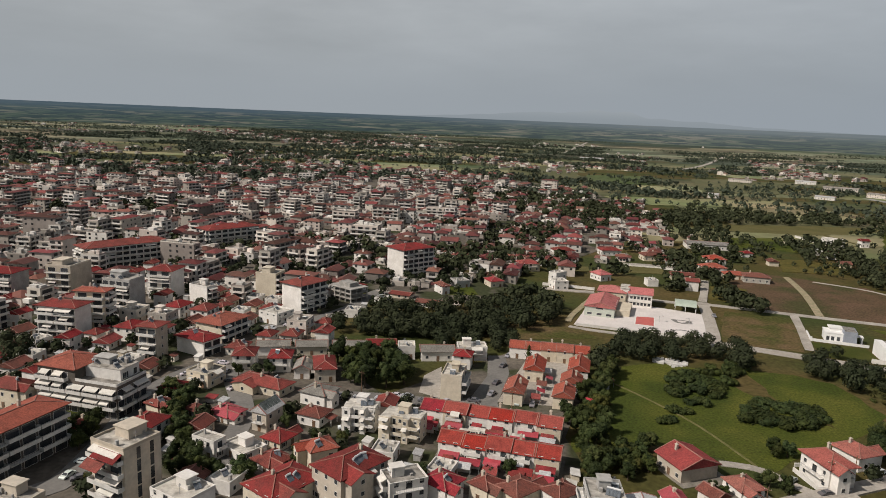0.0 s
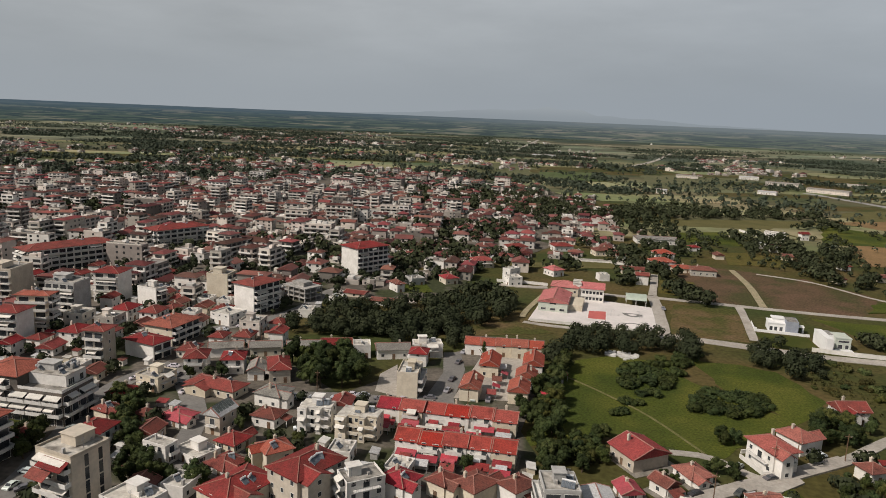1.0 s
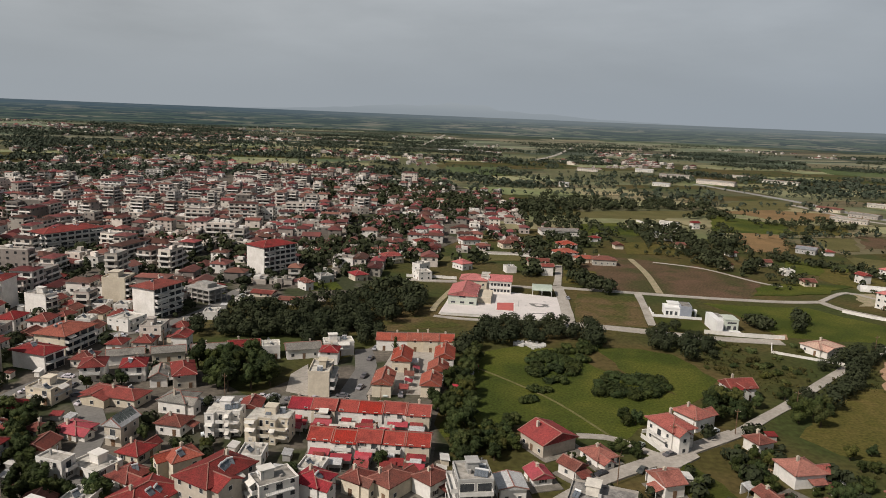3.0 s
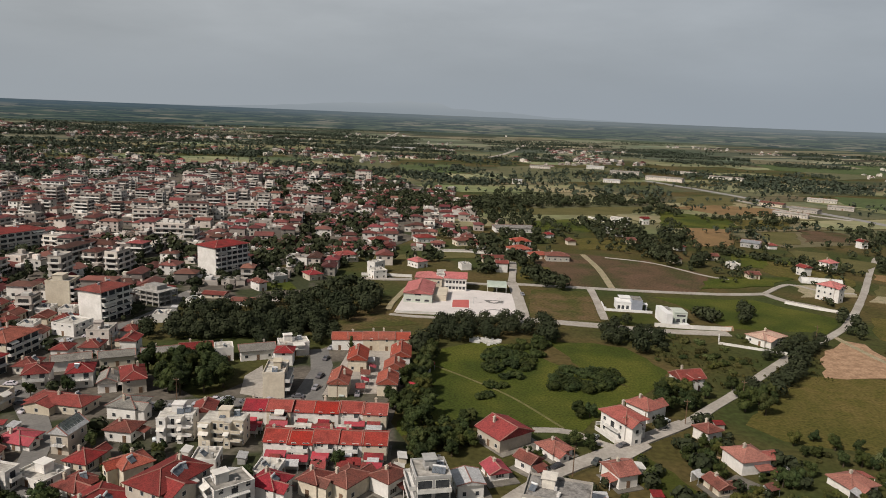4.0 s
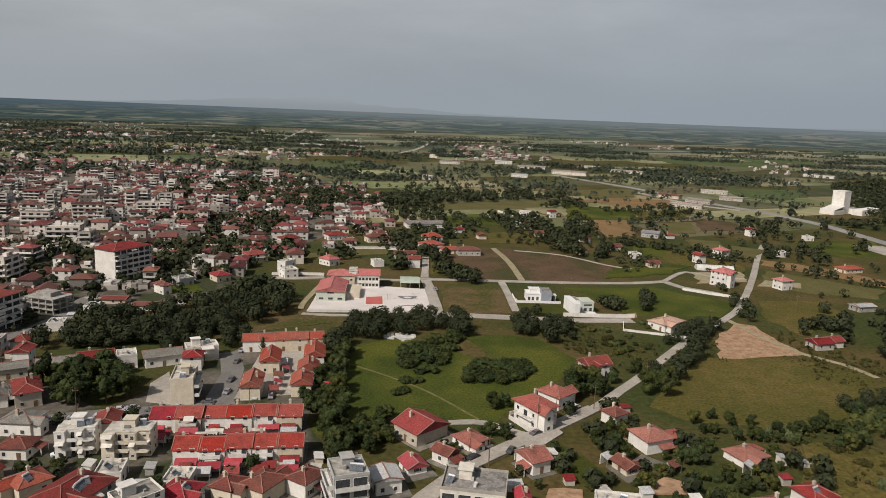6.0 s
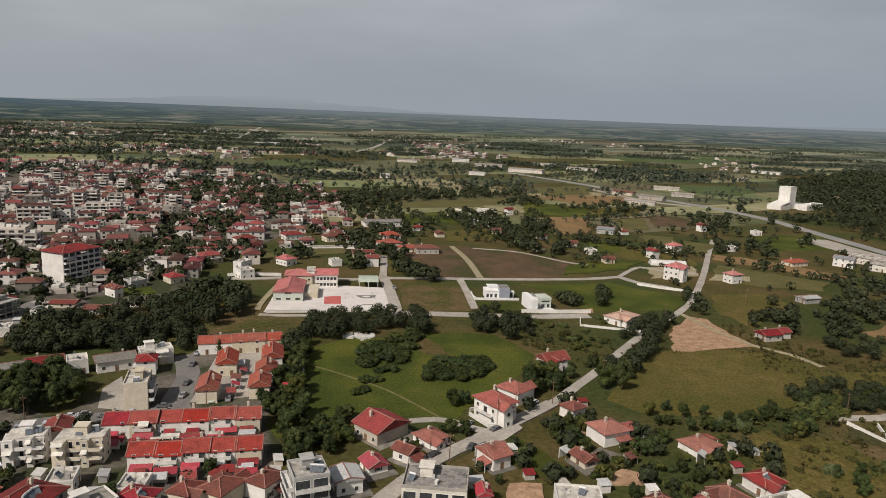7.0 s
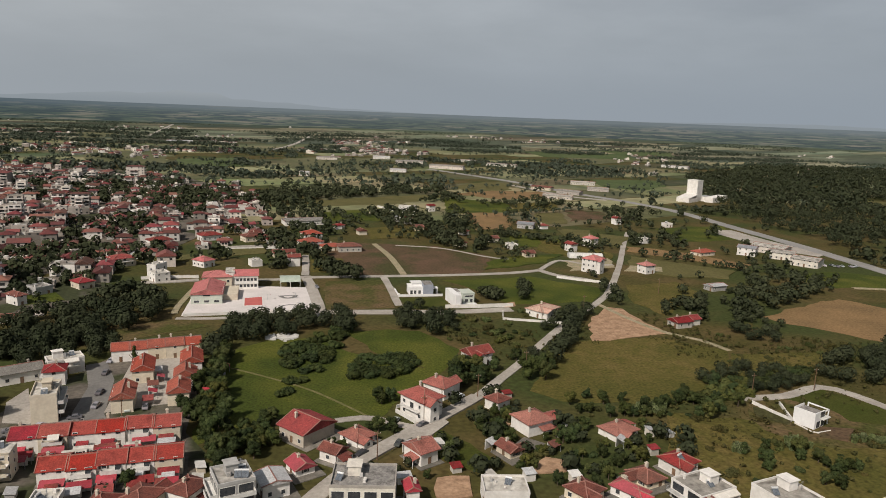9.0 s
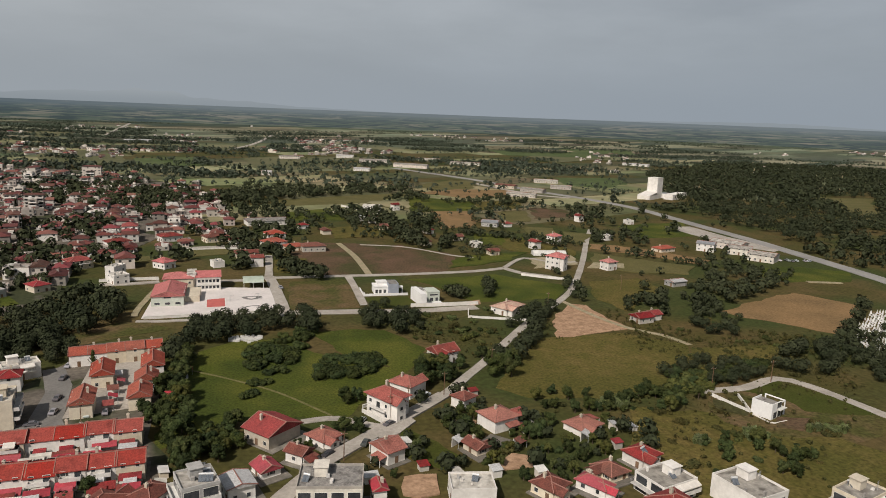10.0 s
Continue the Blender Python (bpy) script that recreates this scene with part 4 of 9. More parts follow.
def modern_house(x, y, rot):
    """Two flat roofed volumes, the tall one long and blank, the low one set back beside it, with a terrace slab."""
    root = thing("modern_house", x, y, rot, "tall white modern house with a pale terrace slab", "house")
    PLACED.append((x, y, 9.5))
    bm = bmesh.new()
    box(bm, -5.6, -2.6, -7.0, 9.0, -0.2, 6.4)
    box(bm, -2.6, 0.2, 1.0, 9.0, -0.2, 6.0)
    part("tall_wall", bm, M["snow"], root)
    bm = bmesh.new()
    box(bm, -5.4, 0.0, 1.2, 8.8, 5.98, 6.08)
    part("flat_roof", bm, M["flat_grey"], root)
    bm = bmesh.new()
    box(bm, 0.2, 6.4, -2.0, 7.0, -0.2, 5.6)
    box(bm, 0.0, 6.6, -2.2, 7.2, 5.6, 5.95)
    part("side_block", bm, M["sage"], root, "pale grey rendered block")
    bm = bmesh.new()
    box(bm, -2.6, 0.2, -1.0, 1.0, -0.2, 3.2)
    part("porch", bm, M["snow"], root)
    bm = bmesh.new()
    box(bm, -1.5, 7.0, -8.4, -2.0, -0.2, 0.7)
    part("terrace", bm, M["snow"], root)
    for a, z, ww, hh in ((2.0, 0.9, 2.0, 2.0), (4.8, 0.9, 1.6, 2.0), (3.3, 3.8, 4.6, 1.0)):
        part("window", window_mesh(ww, hh, "plain")[0], None, root, "", pose(a, -2.0, z))
    part("window", window_mesh(1.8, 2.0, "plain")[0], None, root, "", pose(-1.2, -1.0, 0.5))


def grain_mill(x, y, rot, w, d, h):
    """White tower of a mill with low sheds at its foot."""
    root = thing("grain_mill", x, y, 30, "tall white windowless mill tower with low sheds", "mill")
    PLACED.append((x, y, 40))
    bm = bmesh.new()
    box(bm, -8, 6, -7, 7, -0.3, 26)
    box(bm, -8.3, 6.3, -7.3, 7.3, 17.6, 17.9)
    box(bm, -8.3, 6.3, -7.3, 7.3, 26, 26.5)
    part("tower", bm, M["white"], root)
    for name, u0, u1, v0, v1, q0, q1 in (("shed", -30, -8, -9, 8, 5, 9), ("shed", 6, 20, -10, 6, 6, 9), ("shed", -2, 36, -26, -14, 6, 7)):
        bm = bmesh.new()
        box(bm, u0, u1, v0, v1, -0.3, q0)
        part(name, bm, M["white"], root)
        bm = bmesh.new()
        v = [bm.verts.new(p) for p in ((u0, v0, q0), (u1, v0, q1 if u0 < 0 else q0), (u1, v1, q1 if u0 < 0 else q0), (u0, v1, q0))]
        u = [bm.verts.new(q.co + Vector((0, 0, 0.4))) for q in v]
        bm.faces.new(v[::-1])
        bm.faces.new(u)
        for i in range(4):
            bm.faces.new((v[i], v[(i + 1) % 4], u[(i + 1) % 4], u[i]))
        part("shed_roof", bm, M["sheet"] if u0 > 0 else M["white"], root)
    for k in range(6):
        window(root, "S", 80, 52, 5 + k * 6, 2.0, 2.4, 2.0)


def school_gym(x, y, rot, w, d, h):
    root = thing("school_gym", x, y, rot, "large school gymnasium with a pale red gabled roof", "school")
    PLACED.append((x, y, 0.5 * math.hypot(w, d)))
    bm = bmesh.new()
    rise = 2.6
    box(bm, -w / 2, w / 2, -d / 2, d / 2, -0.3, h)
    for e in (-1, 1):
        c = [Vector((-w / 2, e * d / 2, h)), Vector((w / 2, e * d / 2, h)), Vector((0, e * d / 2, h + rise * 0.95))]
        u, v = [bm.verts.new(p) for p in c], [bm.verts.new(p - Vector((0, e * 0.3, 0))) for p in c]
        bm.faces.new(u)
        bm.faces.new(v[::-1])
        for i in range(3):
            bm.faces.new((u[i], u[(i + 1) % 3], v[(i + 1) % 3], v[i]))
    part("wall", bm, M["sage"], root)
    r, caps = hip_roof(w, d, h, rise, 0.5, True, "y")
    part("roof", r, M["pink"], root)
    part("ridge_cap", caps, M["mortar"], root)
    window(root, "S", w, d, 0, 3.9, 3.6, 1.4)
    for k in (-0.32, 0.0, 0.32):
        window(root, "S", w, d, k * w, 0.8, 2.6, 1.3)
    for k in range(5):
        window(root, "E", w, d, (k - 2) * d / 5.5, 4.0, 2.6, 1.6)
    bm = bmesh.new()
    box(bm, w / 2, w / 2 + 7, -d / 2 + 6, d / 2, -0.3, 3.2)
    part("side_wing", bm, M["cream"], root)


def school_block(x, y, rot, w, d, h):
    """Two storeys of classrooms with window bands under a sloped tile roof."""
    root = thing("school_block", x, y, rot, "white classroom block with window bands and pale red roof", "school")
    PLACED.append((x, y, 0.5 * math.hypot(w, d)))
    bm = bmesh.new()
    box(bm, -w / 2, w / 2, -d / 2, d / 2, -0.3, h)
    part("wall", bm, M["white"], root)
    r, caps = hip_roof(w, d, h, 2.2, 0.5, True, "x")
    part("roof", r, M["pink"], root)
    part("ridge_cap", caps, M["mortar"], root)
    for s in range(2):
        for k in range(6):
            window(root, "S", w, d, (k - 2.5) * (w - 1.0) / 6, s * 3.3 + 1.0, (w - 1.0) / 6 - 0.35, 1.6)
        bm = bmesh.new()
        box(bm, -w / 2 - 0.05, w / 2 + 0.05, -d / 2 - 0.35, -d / 2 + 0.02, s * 3.3 + 2.75, s * 3.3 + 2.95)
        part("sunshade", bm, M["trim"], root)
    bm = bmesh.new()
    box(bm, -w / 2 - 4.5, -w / 2 - 0.02, -d / 2 + 1.5, d / 2, -0.3, h + 1.6)
    part("stair_wing", bm, M["white"], root)
    bm = bmesh.new()
    box(bm, -w / 2 - 4.7, -w / 2 + 0.15, -d / 2 + 1.3, d / 2 + 0.2, h + 1.6, h + 1.85)
    part("stair_roof", bm, M["flat_white"], root)


def tower_block(x, y, rot, w, d, h):
    root = apartments("apartment_block", x, y, rot, w, d, h, "flat", "beige", "W", label="beige five storey block with a stair slit and red awnings", near=True, heaters=1, seed=62, awnings=0.9)
    for a in (-1.2, 2.6):
        bm = bmesh.new()
        box(bm, -0.55, 0.55, -0.03, 0.02, 1.2, h - 0.6)
        slit = part("glazed_slit", bm, M["glass"], root, "", side_pose("S", w, d, a, 0))
        for s in range(1, 6):
            bm = bmesh.new()
            box(bm, -0.55, 0.55, -0.09, 0.0, s * h / 5 - 0.5, s * h / 5 - 0.15)
            part("spandrel", bm, M["beige"], slit)
    for k, (u, v, z, a, b) in enumerate(((-w / 2 - 1.6, -1.5, h - 2.4, 2.6, 8), (-w / 2 - 3.4, 1.0, h - 4.6, 2.4, 6))):
        bm = bmesh.new()
        p = [bm.verts.new(q) for q in ((u - a / 2, v - b / 2, z), (u + a / 2, v - b / 2, z + 1.4), (u + a / 2, v + b / 2, z + 1.4), (u - a / 2, v + b / 2, z))]
        q = [bm.verts.new(o.co + Vector((0, 0, 0.12))) for o in p]
        bm.faces.new(p[::-1])
        bm.faces.new(q)
        for i in range(4):
            bm.faces.new((p[i], p[(i + 1) % 4], q[(i + 1) % 4], q[i]))
        part("tiled_canopy", bm, M["red"], root)


def stepped_flats(x, y, rot, w, d, h, wall, label, seed):
    """Small block of flats whose front steps in and out, with shallow balconies and a pale flat roof."""
    g = random.Random(seed)
    root = thing("apartment_block", x, y, rot, label, "apartment block")
    PLACED.append((x, y, 0.5 * math.hypot(w, d)))
    step = h / 3
    bays = ((-0.5, -0.22, 0.0), (-0.22, 0.08, 1.7), (0.08, 0.24, 0.5), (0.24, 0.5, 2.6))
    for a, b, back in bays:
        bm = bmesh.new()
        box(bm, a * w, b * w - 0.02, -d / 2 + back, d / 2, -0.3, h + g.choice((0.0, 0.12)))
        part("wall", bm, M[wall], root)
        bm = bmesh.new()
        top = h + 0.13
        box(bm, a * w + 0.02, b * w - 0.04, -d / 2 + back + 0.02, d / 2 - 0.02, top, top + 0.1)
        deck = part("roof", bm, M["flat_white"], root)
        bm = bmesh.new()
        box(bm, a * w - 0.05, b * w, -d / 2 + back - 0.08, -d / 2 + back + 0.18, top + 0.1, top + 0.45)
        part("parapet", bm, M[wall], deck)
        wide = (b - a) * w
        mid = (a + b) / 2 * w
        for s in range(3):
            n = 2 if wide > 3.6 else 1
            for k in range(n):
                u = mid + ((k + 0.5) / n - 0.5) * wide
                tall = back == 1.7 and k == 0
                frame_mesh, pane_mesh, shutter_mesh = window_mesh(1.1, 2.1 if tall else 1.25, "framed")
                win = part("window", frame_mesh, None, root, "", pose(u, -d / 2 + back, s * step + (0.15 if tall else 1.0)))
                part("pane", pane_mesh, None, win)
                if not tall and g.random() < 0.45:
                    bm = bmesh.new()
                    box(bm, -0.55, 0.55, -0.07, -0.02, g.uniform(0.3, 0.7), 1.2)
                    part("roller_blind", bm, M["awning"], win)
            if back > 1 and s:
                bm = bmesh.new()
                box(bm, a * w + 0.1, b * w - 0.1, -d / 2 + 0.25, -d / 2 + back, s * step - 0.12, s * step)
                slab = part("balcony", bm, M["trim"], root)
                bm = bmesh.new()
                box(bm, a * w + 0.1, b * w - 0.1, -d / 2 + 0.25, -d / 2 + 0.33, s * step, s * step + 0.95)
                part("parapet", bm, M[wall], slab)
            if g.random() < 0.5:
                bm = bmesh.new()
                v = [bm.verts.new(q) for q in ((mid - wide * 0.42, -d / 2 + back - 0.02, s * step + 2.7), (mid + wide * 0.42, -d / 2 + back - 0.02, s * step + 2.7), (mid + wide * 0.42, -d / 2 + back - 1.3, s * step + 2.1), (mid - wide * 0.42, -d / 2 + back - 1.3, s * step + 2.1))]
                u = [bm.verts.new(q.co + Vector((0, 0, 0.05))) for q in v]
                bm.faces.new(v[::-1])
                bm.faces.new(u)
                for i in range(4):
                    bm.faces.new((v[i], v[(i + 1) % 4], u[(i + 1) % 4], u[i]))
                part("awning", bm, M["awning"], root)
    for s in range(3):
        for k in (-0.25, 0.2):
            window(root, "W", w, d, k * d, s * step + 1.0, 1.0, 1.2, True)
            window(root, "E", w, d, k * d, s * step + 1.0, 1.0, 1.2, True)
    bm = bmesh.new()
    box(bm, -1.8, 1.4, 0.5, 3.6, h, h + 2.4)
    box(bm, -2.0, 1.6, 0.3, 3.8, h + 2.4, h + 2.55)
    part("stair_tower", bm, M[wall], root)
    for k in range(3):
        solar_heater(root, g.uniform(-w / 2 + 2, w / 2 - 2), g.uniform(-d / 2 + 4, d / 2 - 2), h + 0.2, g.choice((0, 15)))


def awning_block(x, y, rot, w, d, h):
    """Long block of flats under rows of awnings, its top storey set back over one corner."""
    g = random.Random(63)
    root = thing("apartment_block", x, y, rot, "large grey apartment block with rows of white awnings and terraces", "apartment block")
    PLACED.append((x, y, 0.5 * math.hypot(w, d)))
    step = h / 4
    bm = bmesh.new()
    box(bm, -w / 2, w / 2, -d / 2, d / 2, -0.3, 3 * step)
    # dark wall colour stands in for shade in the balcony recesses
    part("wall", bm, M["dark"], root)
    bm = bmesh.new()
    box(bm, -w / 2, w / 2, d * 0.02, d / 2, 3 * step + 0.02, h)
    part("top_storey", bm, M["dark"], root)
    bm = bmesh.new()
    box(bm, -w / 2 + 4.5, w / 2 - 0.4, -d / 2 + 2.2, d * 0.02 - 0.02, 3 * step + 0.02, h)
    part("top_storey", bm, M["white"], root)
    for u in (-w / 2 + 6.2, 0.4, w / 2 - 2.4):
        part("window", window_mesh(1.7, 2.1, "plain")[0], None, root, "", pose(u, -d / 2 + 2.2, 3 * step + 0.3))
    r, caps = hip_roof(w, d * 0.48, h, 2.3, 0.7)
    part("tiled_roof", r, M["orange"], root, "orange clay tiled roof", pose(0, d * 0.26, 0.15))
    part("ridge_cap", caps, M["mortar"], root, "", pose(0, d * 0.26, 0.15))
    for name, mat, u0, u1, v0, v1, z in (("terrace", "flat", -w / 2 + 0.1, w / 2 - 0.1, -d / 2 + 0.1, d * 0.02 - 0.1, 3 * step), ("roof", "flat", -w / 2 + 4.4, w / 2 - 0.3, -d / 2 + 2.1, d * 0.02, h + 0.02)):
        bm = bmesh.new()
        box(bm, u0, u1, v0, v1, z - 0.02, z + 0.12)
        part(name, bm, M[mat], root)
    for u0, u1, v0, v1, z in ((-w / 2, -w / 2 + 0.15, -d / 2, d * 0.02, 3 * step), (-w / 2 + 0.15, w / 2, -d / 2, -d / 2 + 0.15, 3 * step)):
        bm = bmesh.new()
        box(bm, u0, u1, v0, v1, z, z + 0.9)
        part("parapet", bm, M["trim"], root)
    for side, bays in (("W", 5), ("S", 2)):
        length = span(side, w, d)
        bay = length / bays
        for b in range(bays):
            a = (b + 0.5) * bay - length / 2
            spot = side_pose(side, w, d, a, 0).translation
            for s in range(4):
                if s == 3 and (side == "S" or spot.y < d * 0.1):
                    continue
                # oversized dark glazing stands in for shade between the balconies
                for k in (-0.25, 0.25):
                    window(root, side, w, d, a + k * bay, s * step + 0.15, bay * 0.4, 2.3, False)
                if s:
                    balcony(root, side, w, d, a, s * step, bay - 0.3, 1.8, True, bay * g.choice((0.55, 0.85, 0.9)) if g.random() < 0.85 else 0, g)
    for u, v, a, b, q in ((2.2, -d * 0.12, 1.7, 2.6, 2.2),):
        bm = bmesh.new()
        box(bm, u - a, u + a, v - b, v + b, h, h + q)
        box(bm, u - a - 0.4, u + a + 0.4, v - b - 0.4, v + b + 0.4, h + q, h + q + 0.2)
        part("penthouse", bm, M["grey"], root)
    for k in range(6):
        solar_heater(root, g.uniform(-1, w / 2 - 1.5), g.uniform(-d / 2 + 4, -0.5), h + 0.12, g.uniform(-20, 20))
    for k in range(4):
        u, v, e = g.uniform(-1, w / 2 - 1), g.uniform(-0.4, -0.02) * d, g.uniform(0.3, 0.6)
        bm = bmesh.new()
        box(bm, u - e, u + e, v - e, v + e, h + 0.1, h + g.uniform(0.8, 1.6))
        part("flue", bm, M["concrete"], root)


def polytunnel(x, y, rot, length, w):
    """Low arched tunnel of white film on hoops."""
    root = thing("polytunnel", x, y, rot, "white arched polytunnel beside a farm garden", "greenhouse")
    bm = bmesh.new()
    rows = []
    for v in (-length / 2, length / 2):
        rows.append([bm.verts.new((w / 2 * math.cos(k * math.pi / 12), v, w * 0.42 * math.sin(k * math.pi / 12))) for k in range(13)])
    for k in range(12):
        bm.faces.new((rows[0][k], rows[0][k + 1], rows[1][k + 1], rows[1][k]))
    bm.faces.new(rows[0][::-1])
    bm.faces.new(rows[1])
    part("cover", bm, M["trim"], root)
    for j in range(6):
        bm = bmesh.new()
        v = (j / 5 - 0.5) * length
        rings = []
        for k in range(13):
            a = k * math.pi / 12
            rings.append([bm.verts.new(((w / 2 + e) * math.cos(a), v + q, (w * 0.42 + e) * math.sin(a))) for e, q in ((-0.06, -0.06), (0.06, -0.06), (0.06, 0.06), (-0.06, 0.06))])
        for r0, r1 in zip(rings, rings[1:]):
            for q in range(4):
                bm.faces.new((r0[q], r0[(q + 1) % 4], r1[(q + 1) % 4], r1[q]))
        bm.faces.new(rings[0][::-1])
        bm.faces.new(rings[-1])
        part("hoop", bm, M["metal"], root)


def concrete_frame(x, y, rot, w, d, h):
    """Unfinished building: slabs on columns."""
    root = thing("unfinished_building", x, y, rot, "unfinished concrete frame building with open storeys", "building site")
    PLACED.append((x, y, 0.5 * math.hypot(w, d)))
    for s in range(1, 4):
        bm = bmesh.new()
        box(bm, -w / 2, w / 2, -d / 2, d / 2, s * h / 3 - 0.35, s * h / 3)
        part("slab", bm, M["concrete"], root)
    for i in range(4):
        for j in range(5):
            bm = bmesh.new()
            u, v = -w / 2 + 0.4 + i * (w - 0.8) / 3, -d / 2 + 0.4 + j * (d - 0.8) / 4
            box(bm, u - 0.25, u + 0.25, v - 0.25, v + 0.25, -0.3, h)
            part("column", bm, M["concrete"], root)
    bm = bmesh.new()
    box(bm, -w / 4, w / 4, -d / 4, d / 4, 0, h + 2)
    part("core", bm, M["concrete"], root)


def solar_house(x, y, rot, w, d, h):
    root = house("house", x, y, rot, w, d, h, "sheet", "beige", 2.4, form="gable", axis="x", balconies="W", stack=False, seed=81, label="grey house with a roof full of solar panels")
    slope = math.degrees(math.atan2(2.4, d / 2 + 0.5))
    for side in (-1, 1):
        for i in range(6):
            for j in range(4):
                bm = bmesh.new()
                box(bm, -w / 14.2, w / 14.2, -d / 9.4, d / 9.4, 0, 0.08)
                t = (j + 0.5) / 4
                part("solar_panel", bm, M["pv"], root, "", pose((i - 2.5) * w / 6.1, side * (d / 2) * (1 - t), h + 0.22 + 2.4 * t, -side * slope, 0, 0))


def warehouse(x, y, rot, w, d, h, mat="flat", wall="mixed"):
    house("warehouse", x, y, rot, w, d, h, mat, wall, 1.6, form="gable", near=False, stack=False, label="long low warehouse with a pale metal roof", group="warehouses", sides="S", z=ground_z(x, y))


def garden_wall(label, h, *points):
    """A rendered wall along a line, with a coping."""
    ob = tagged(new("garden_wall"), label, "wall")
    for a, b in zip(points, points[1:]):
        a, b = Vector(a), Vector(b)
        n = (b - a).normalized()
        s = Vector((-n.y, n.x)) * 0.14
        bm = bmesh.new()
        for e, z0, z1 in ((1.0, -0.2, h), (1.5, h, h + 0.1)):
            v = [bm.verts.new((*(p + k * s * e), z)) for z in (z0, z1) for p, k in ((a, -1), (b, -1), (b, 1), (a, 1))]
            for f in ((0, 1, 2, 3), (7, 6, 5, 4), (0, 4, 5, 1), (1, 5, 6, 2), (2, 6, 7, 3), (3, 7, 4, 0)):
                bm.faces.new([v[i] for i in f])
        part("wall_panel", bm, M["white"], ob)


def utility_pole(x, y, h=9.0, rot=0.0):
    root = thing("utility_pole", x, y, rot, "weathered wooden utility pole with a crossarm", "pole", "utility poles")
    bm = bmesh.new()
    tube(bm, 0.16, 0.11, -0.3, h, 8)
    part("pole", bm, M["wood"], root)
    bm = bmesh.new()
    box(bm, -0.9, 0.9, -0.06, 0.06, h - 0.9, h - 0.75)
    part("crossarm", bm, M["wood"], root)
    for k in (-0.8, 0, 0.8):
        bm = bmesh.new()
        tube(bm, 0.06, 0.04, h - 0.75, h - 0.55, 6, k)
        part("insulator", bm, M["trim"], root)


def car_kind():
    root = thing("car", 0, 0, 0, "parked family car at the roadside", "car", "parked cars")
    bm = bmesh.new()
    prof = [(-2.1, 0.35), (-2.15, 0.75), (-1.9, 0.95), (-1.2, 1.0), (-0.6, 1.45), (0.9, 1.48), (1.6, 1.02), (2.1, 0.9), (2.15, 0.4)]
    rows_ = [[bm.verts.new((x, e * (0.86 if z < 1.1 else 0.68), z)) for x, z in prof] for e in (-1, 1)]
    for i in range(len(prof)):
        j = (i + 1) % len(prof)
        bm.faces.new((rows_[0][i], rows_[0][j], rows_[1][j], rows_[1][i]))
    bm.faces.new(rows_[0][::-1])
    bm.faces.new(rows_[1])
    part("body", bm, M["car"], root)
    bm = bmesh.new()
    for e in (-1, 1):
        v = [bm.verts.new((x, e * y, z)) for x, y, z in ((-1.0, 0.86, 1.03), (1.4, 0.86, 1.06), (0.85, 0.72, 1.42), (-0.55, 0.72, 1.4))]
        bm.faces.new(v)
    part("side_glass", bm, M["glass"], root)
    for x0, x1, z0, z1, name in ((-1.22, -0.62, 1.02, 1.43, "windscreen"), (1.58, 0.93, 1.05, 1.46, "rear_window")):
        bm = bmesh.new()
        bm.faces.new([bm.verts.new(p) for p in ((x0, -0.7, z0 + 0.03), (x0, 0.7, z0 + 0.03), (x1, 0.62, z1 + 0.03), (x1, -0.62, z1 + 0.03))])
        part(name, bm, M["glass"], root)
    for x in (-1.35, 1.3):
        for y in (-0.8, 0.8):
            bm = bmesh.new()
            tube(bm, 0.32, 0.32, -0.1, 0.1, 12)
            bmesh.ops.rotate(bm, matrix=Matrix.Rotation(radians(90), 3, "X"), verts=bm.verts)
            part("wheel", bm, M["rubber"], root, "", pose(x, y, 0.32))
    return root


CARS = []


def car(x, y, rot, z=0.12):
    m = pose(x, y, z, 0, 0, rot)
    if not CARS:
        CARS.append(car_kind())
        CARS[0].matrix_basis = m
    else:
        CARS.append(copy_thing(CARS[0], m))
    PLACED.append((x, y, 1.5))


def pavilion(x, y, rot, w, d, h):
    root = thing("pavilion", x, y, rot, "open school shelter with a pale green arched roof", "shelter")
    bm = bmesh.new()
    n = 8
    ends = []
    for u in (-w / 2, w / 2):
        ends.append([bm.verts.new((u, -math.cos(math.pi * k / n) * (d / 2 + q), h + math.sin(math.pi * k / n) * 1.6 + q)) for q in (0, 0.12) for k in range(n + 1)])
    a, b = ends
    for o in (0, n + 1):
        for k in range(n):
            bm.faces.new((a[o + k], a[o + k + 1], b[o + k + 1], b[o + k]))
    for e in ends:
        for k in range(n):
            bm.faces.new((e[k], e[k + 1], e[n + 2 + k], e[n + 1 + k]))
    for k in (0, n):
        bm.faces.new((a[k], a[n + 1 + k], b[n + 1 + k], b[k]))
    part("roof", bm, M["green_roof"], root)
    for u in (-w / 2 + 0.3, 0, w / 2 - 0.3):
        for v in (-d / 2 + 0.2, d / 2 - 0.2):
            bm = bmesh.new()
            tube(bm, 0.12, 0.12, -0.2, h + 0.1, 8, u, v)
            part("column", bm, M["trim"], root)


M["green_roof"] = material("pale_green_roof", (0.42, 0.47, 0.40), (0.36, 0.41, 0.34), 0.4, 2.0, rough=0.6, fine_amount=0.1)


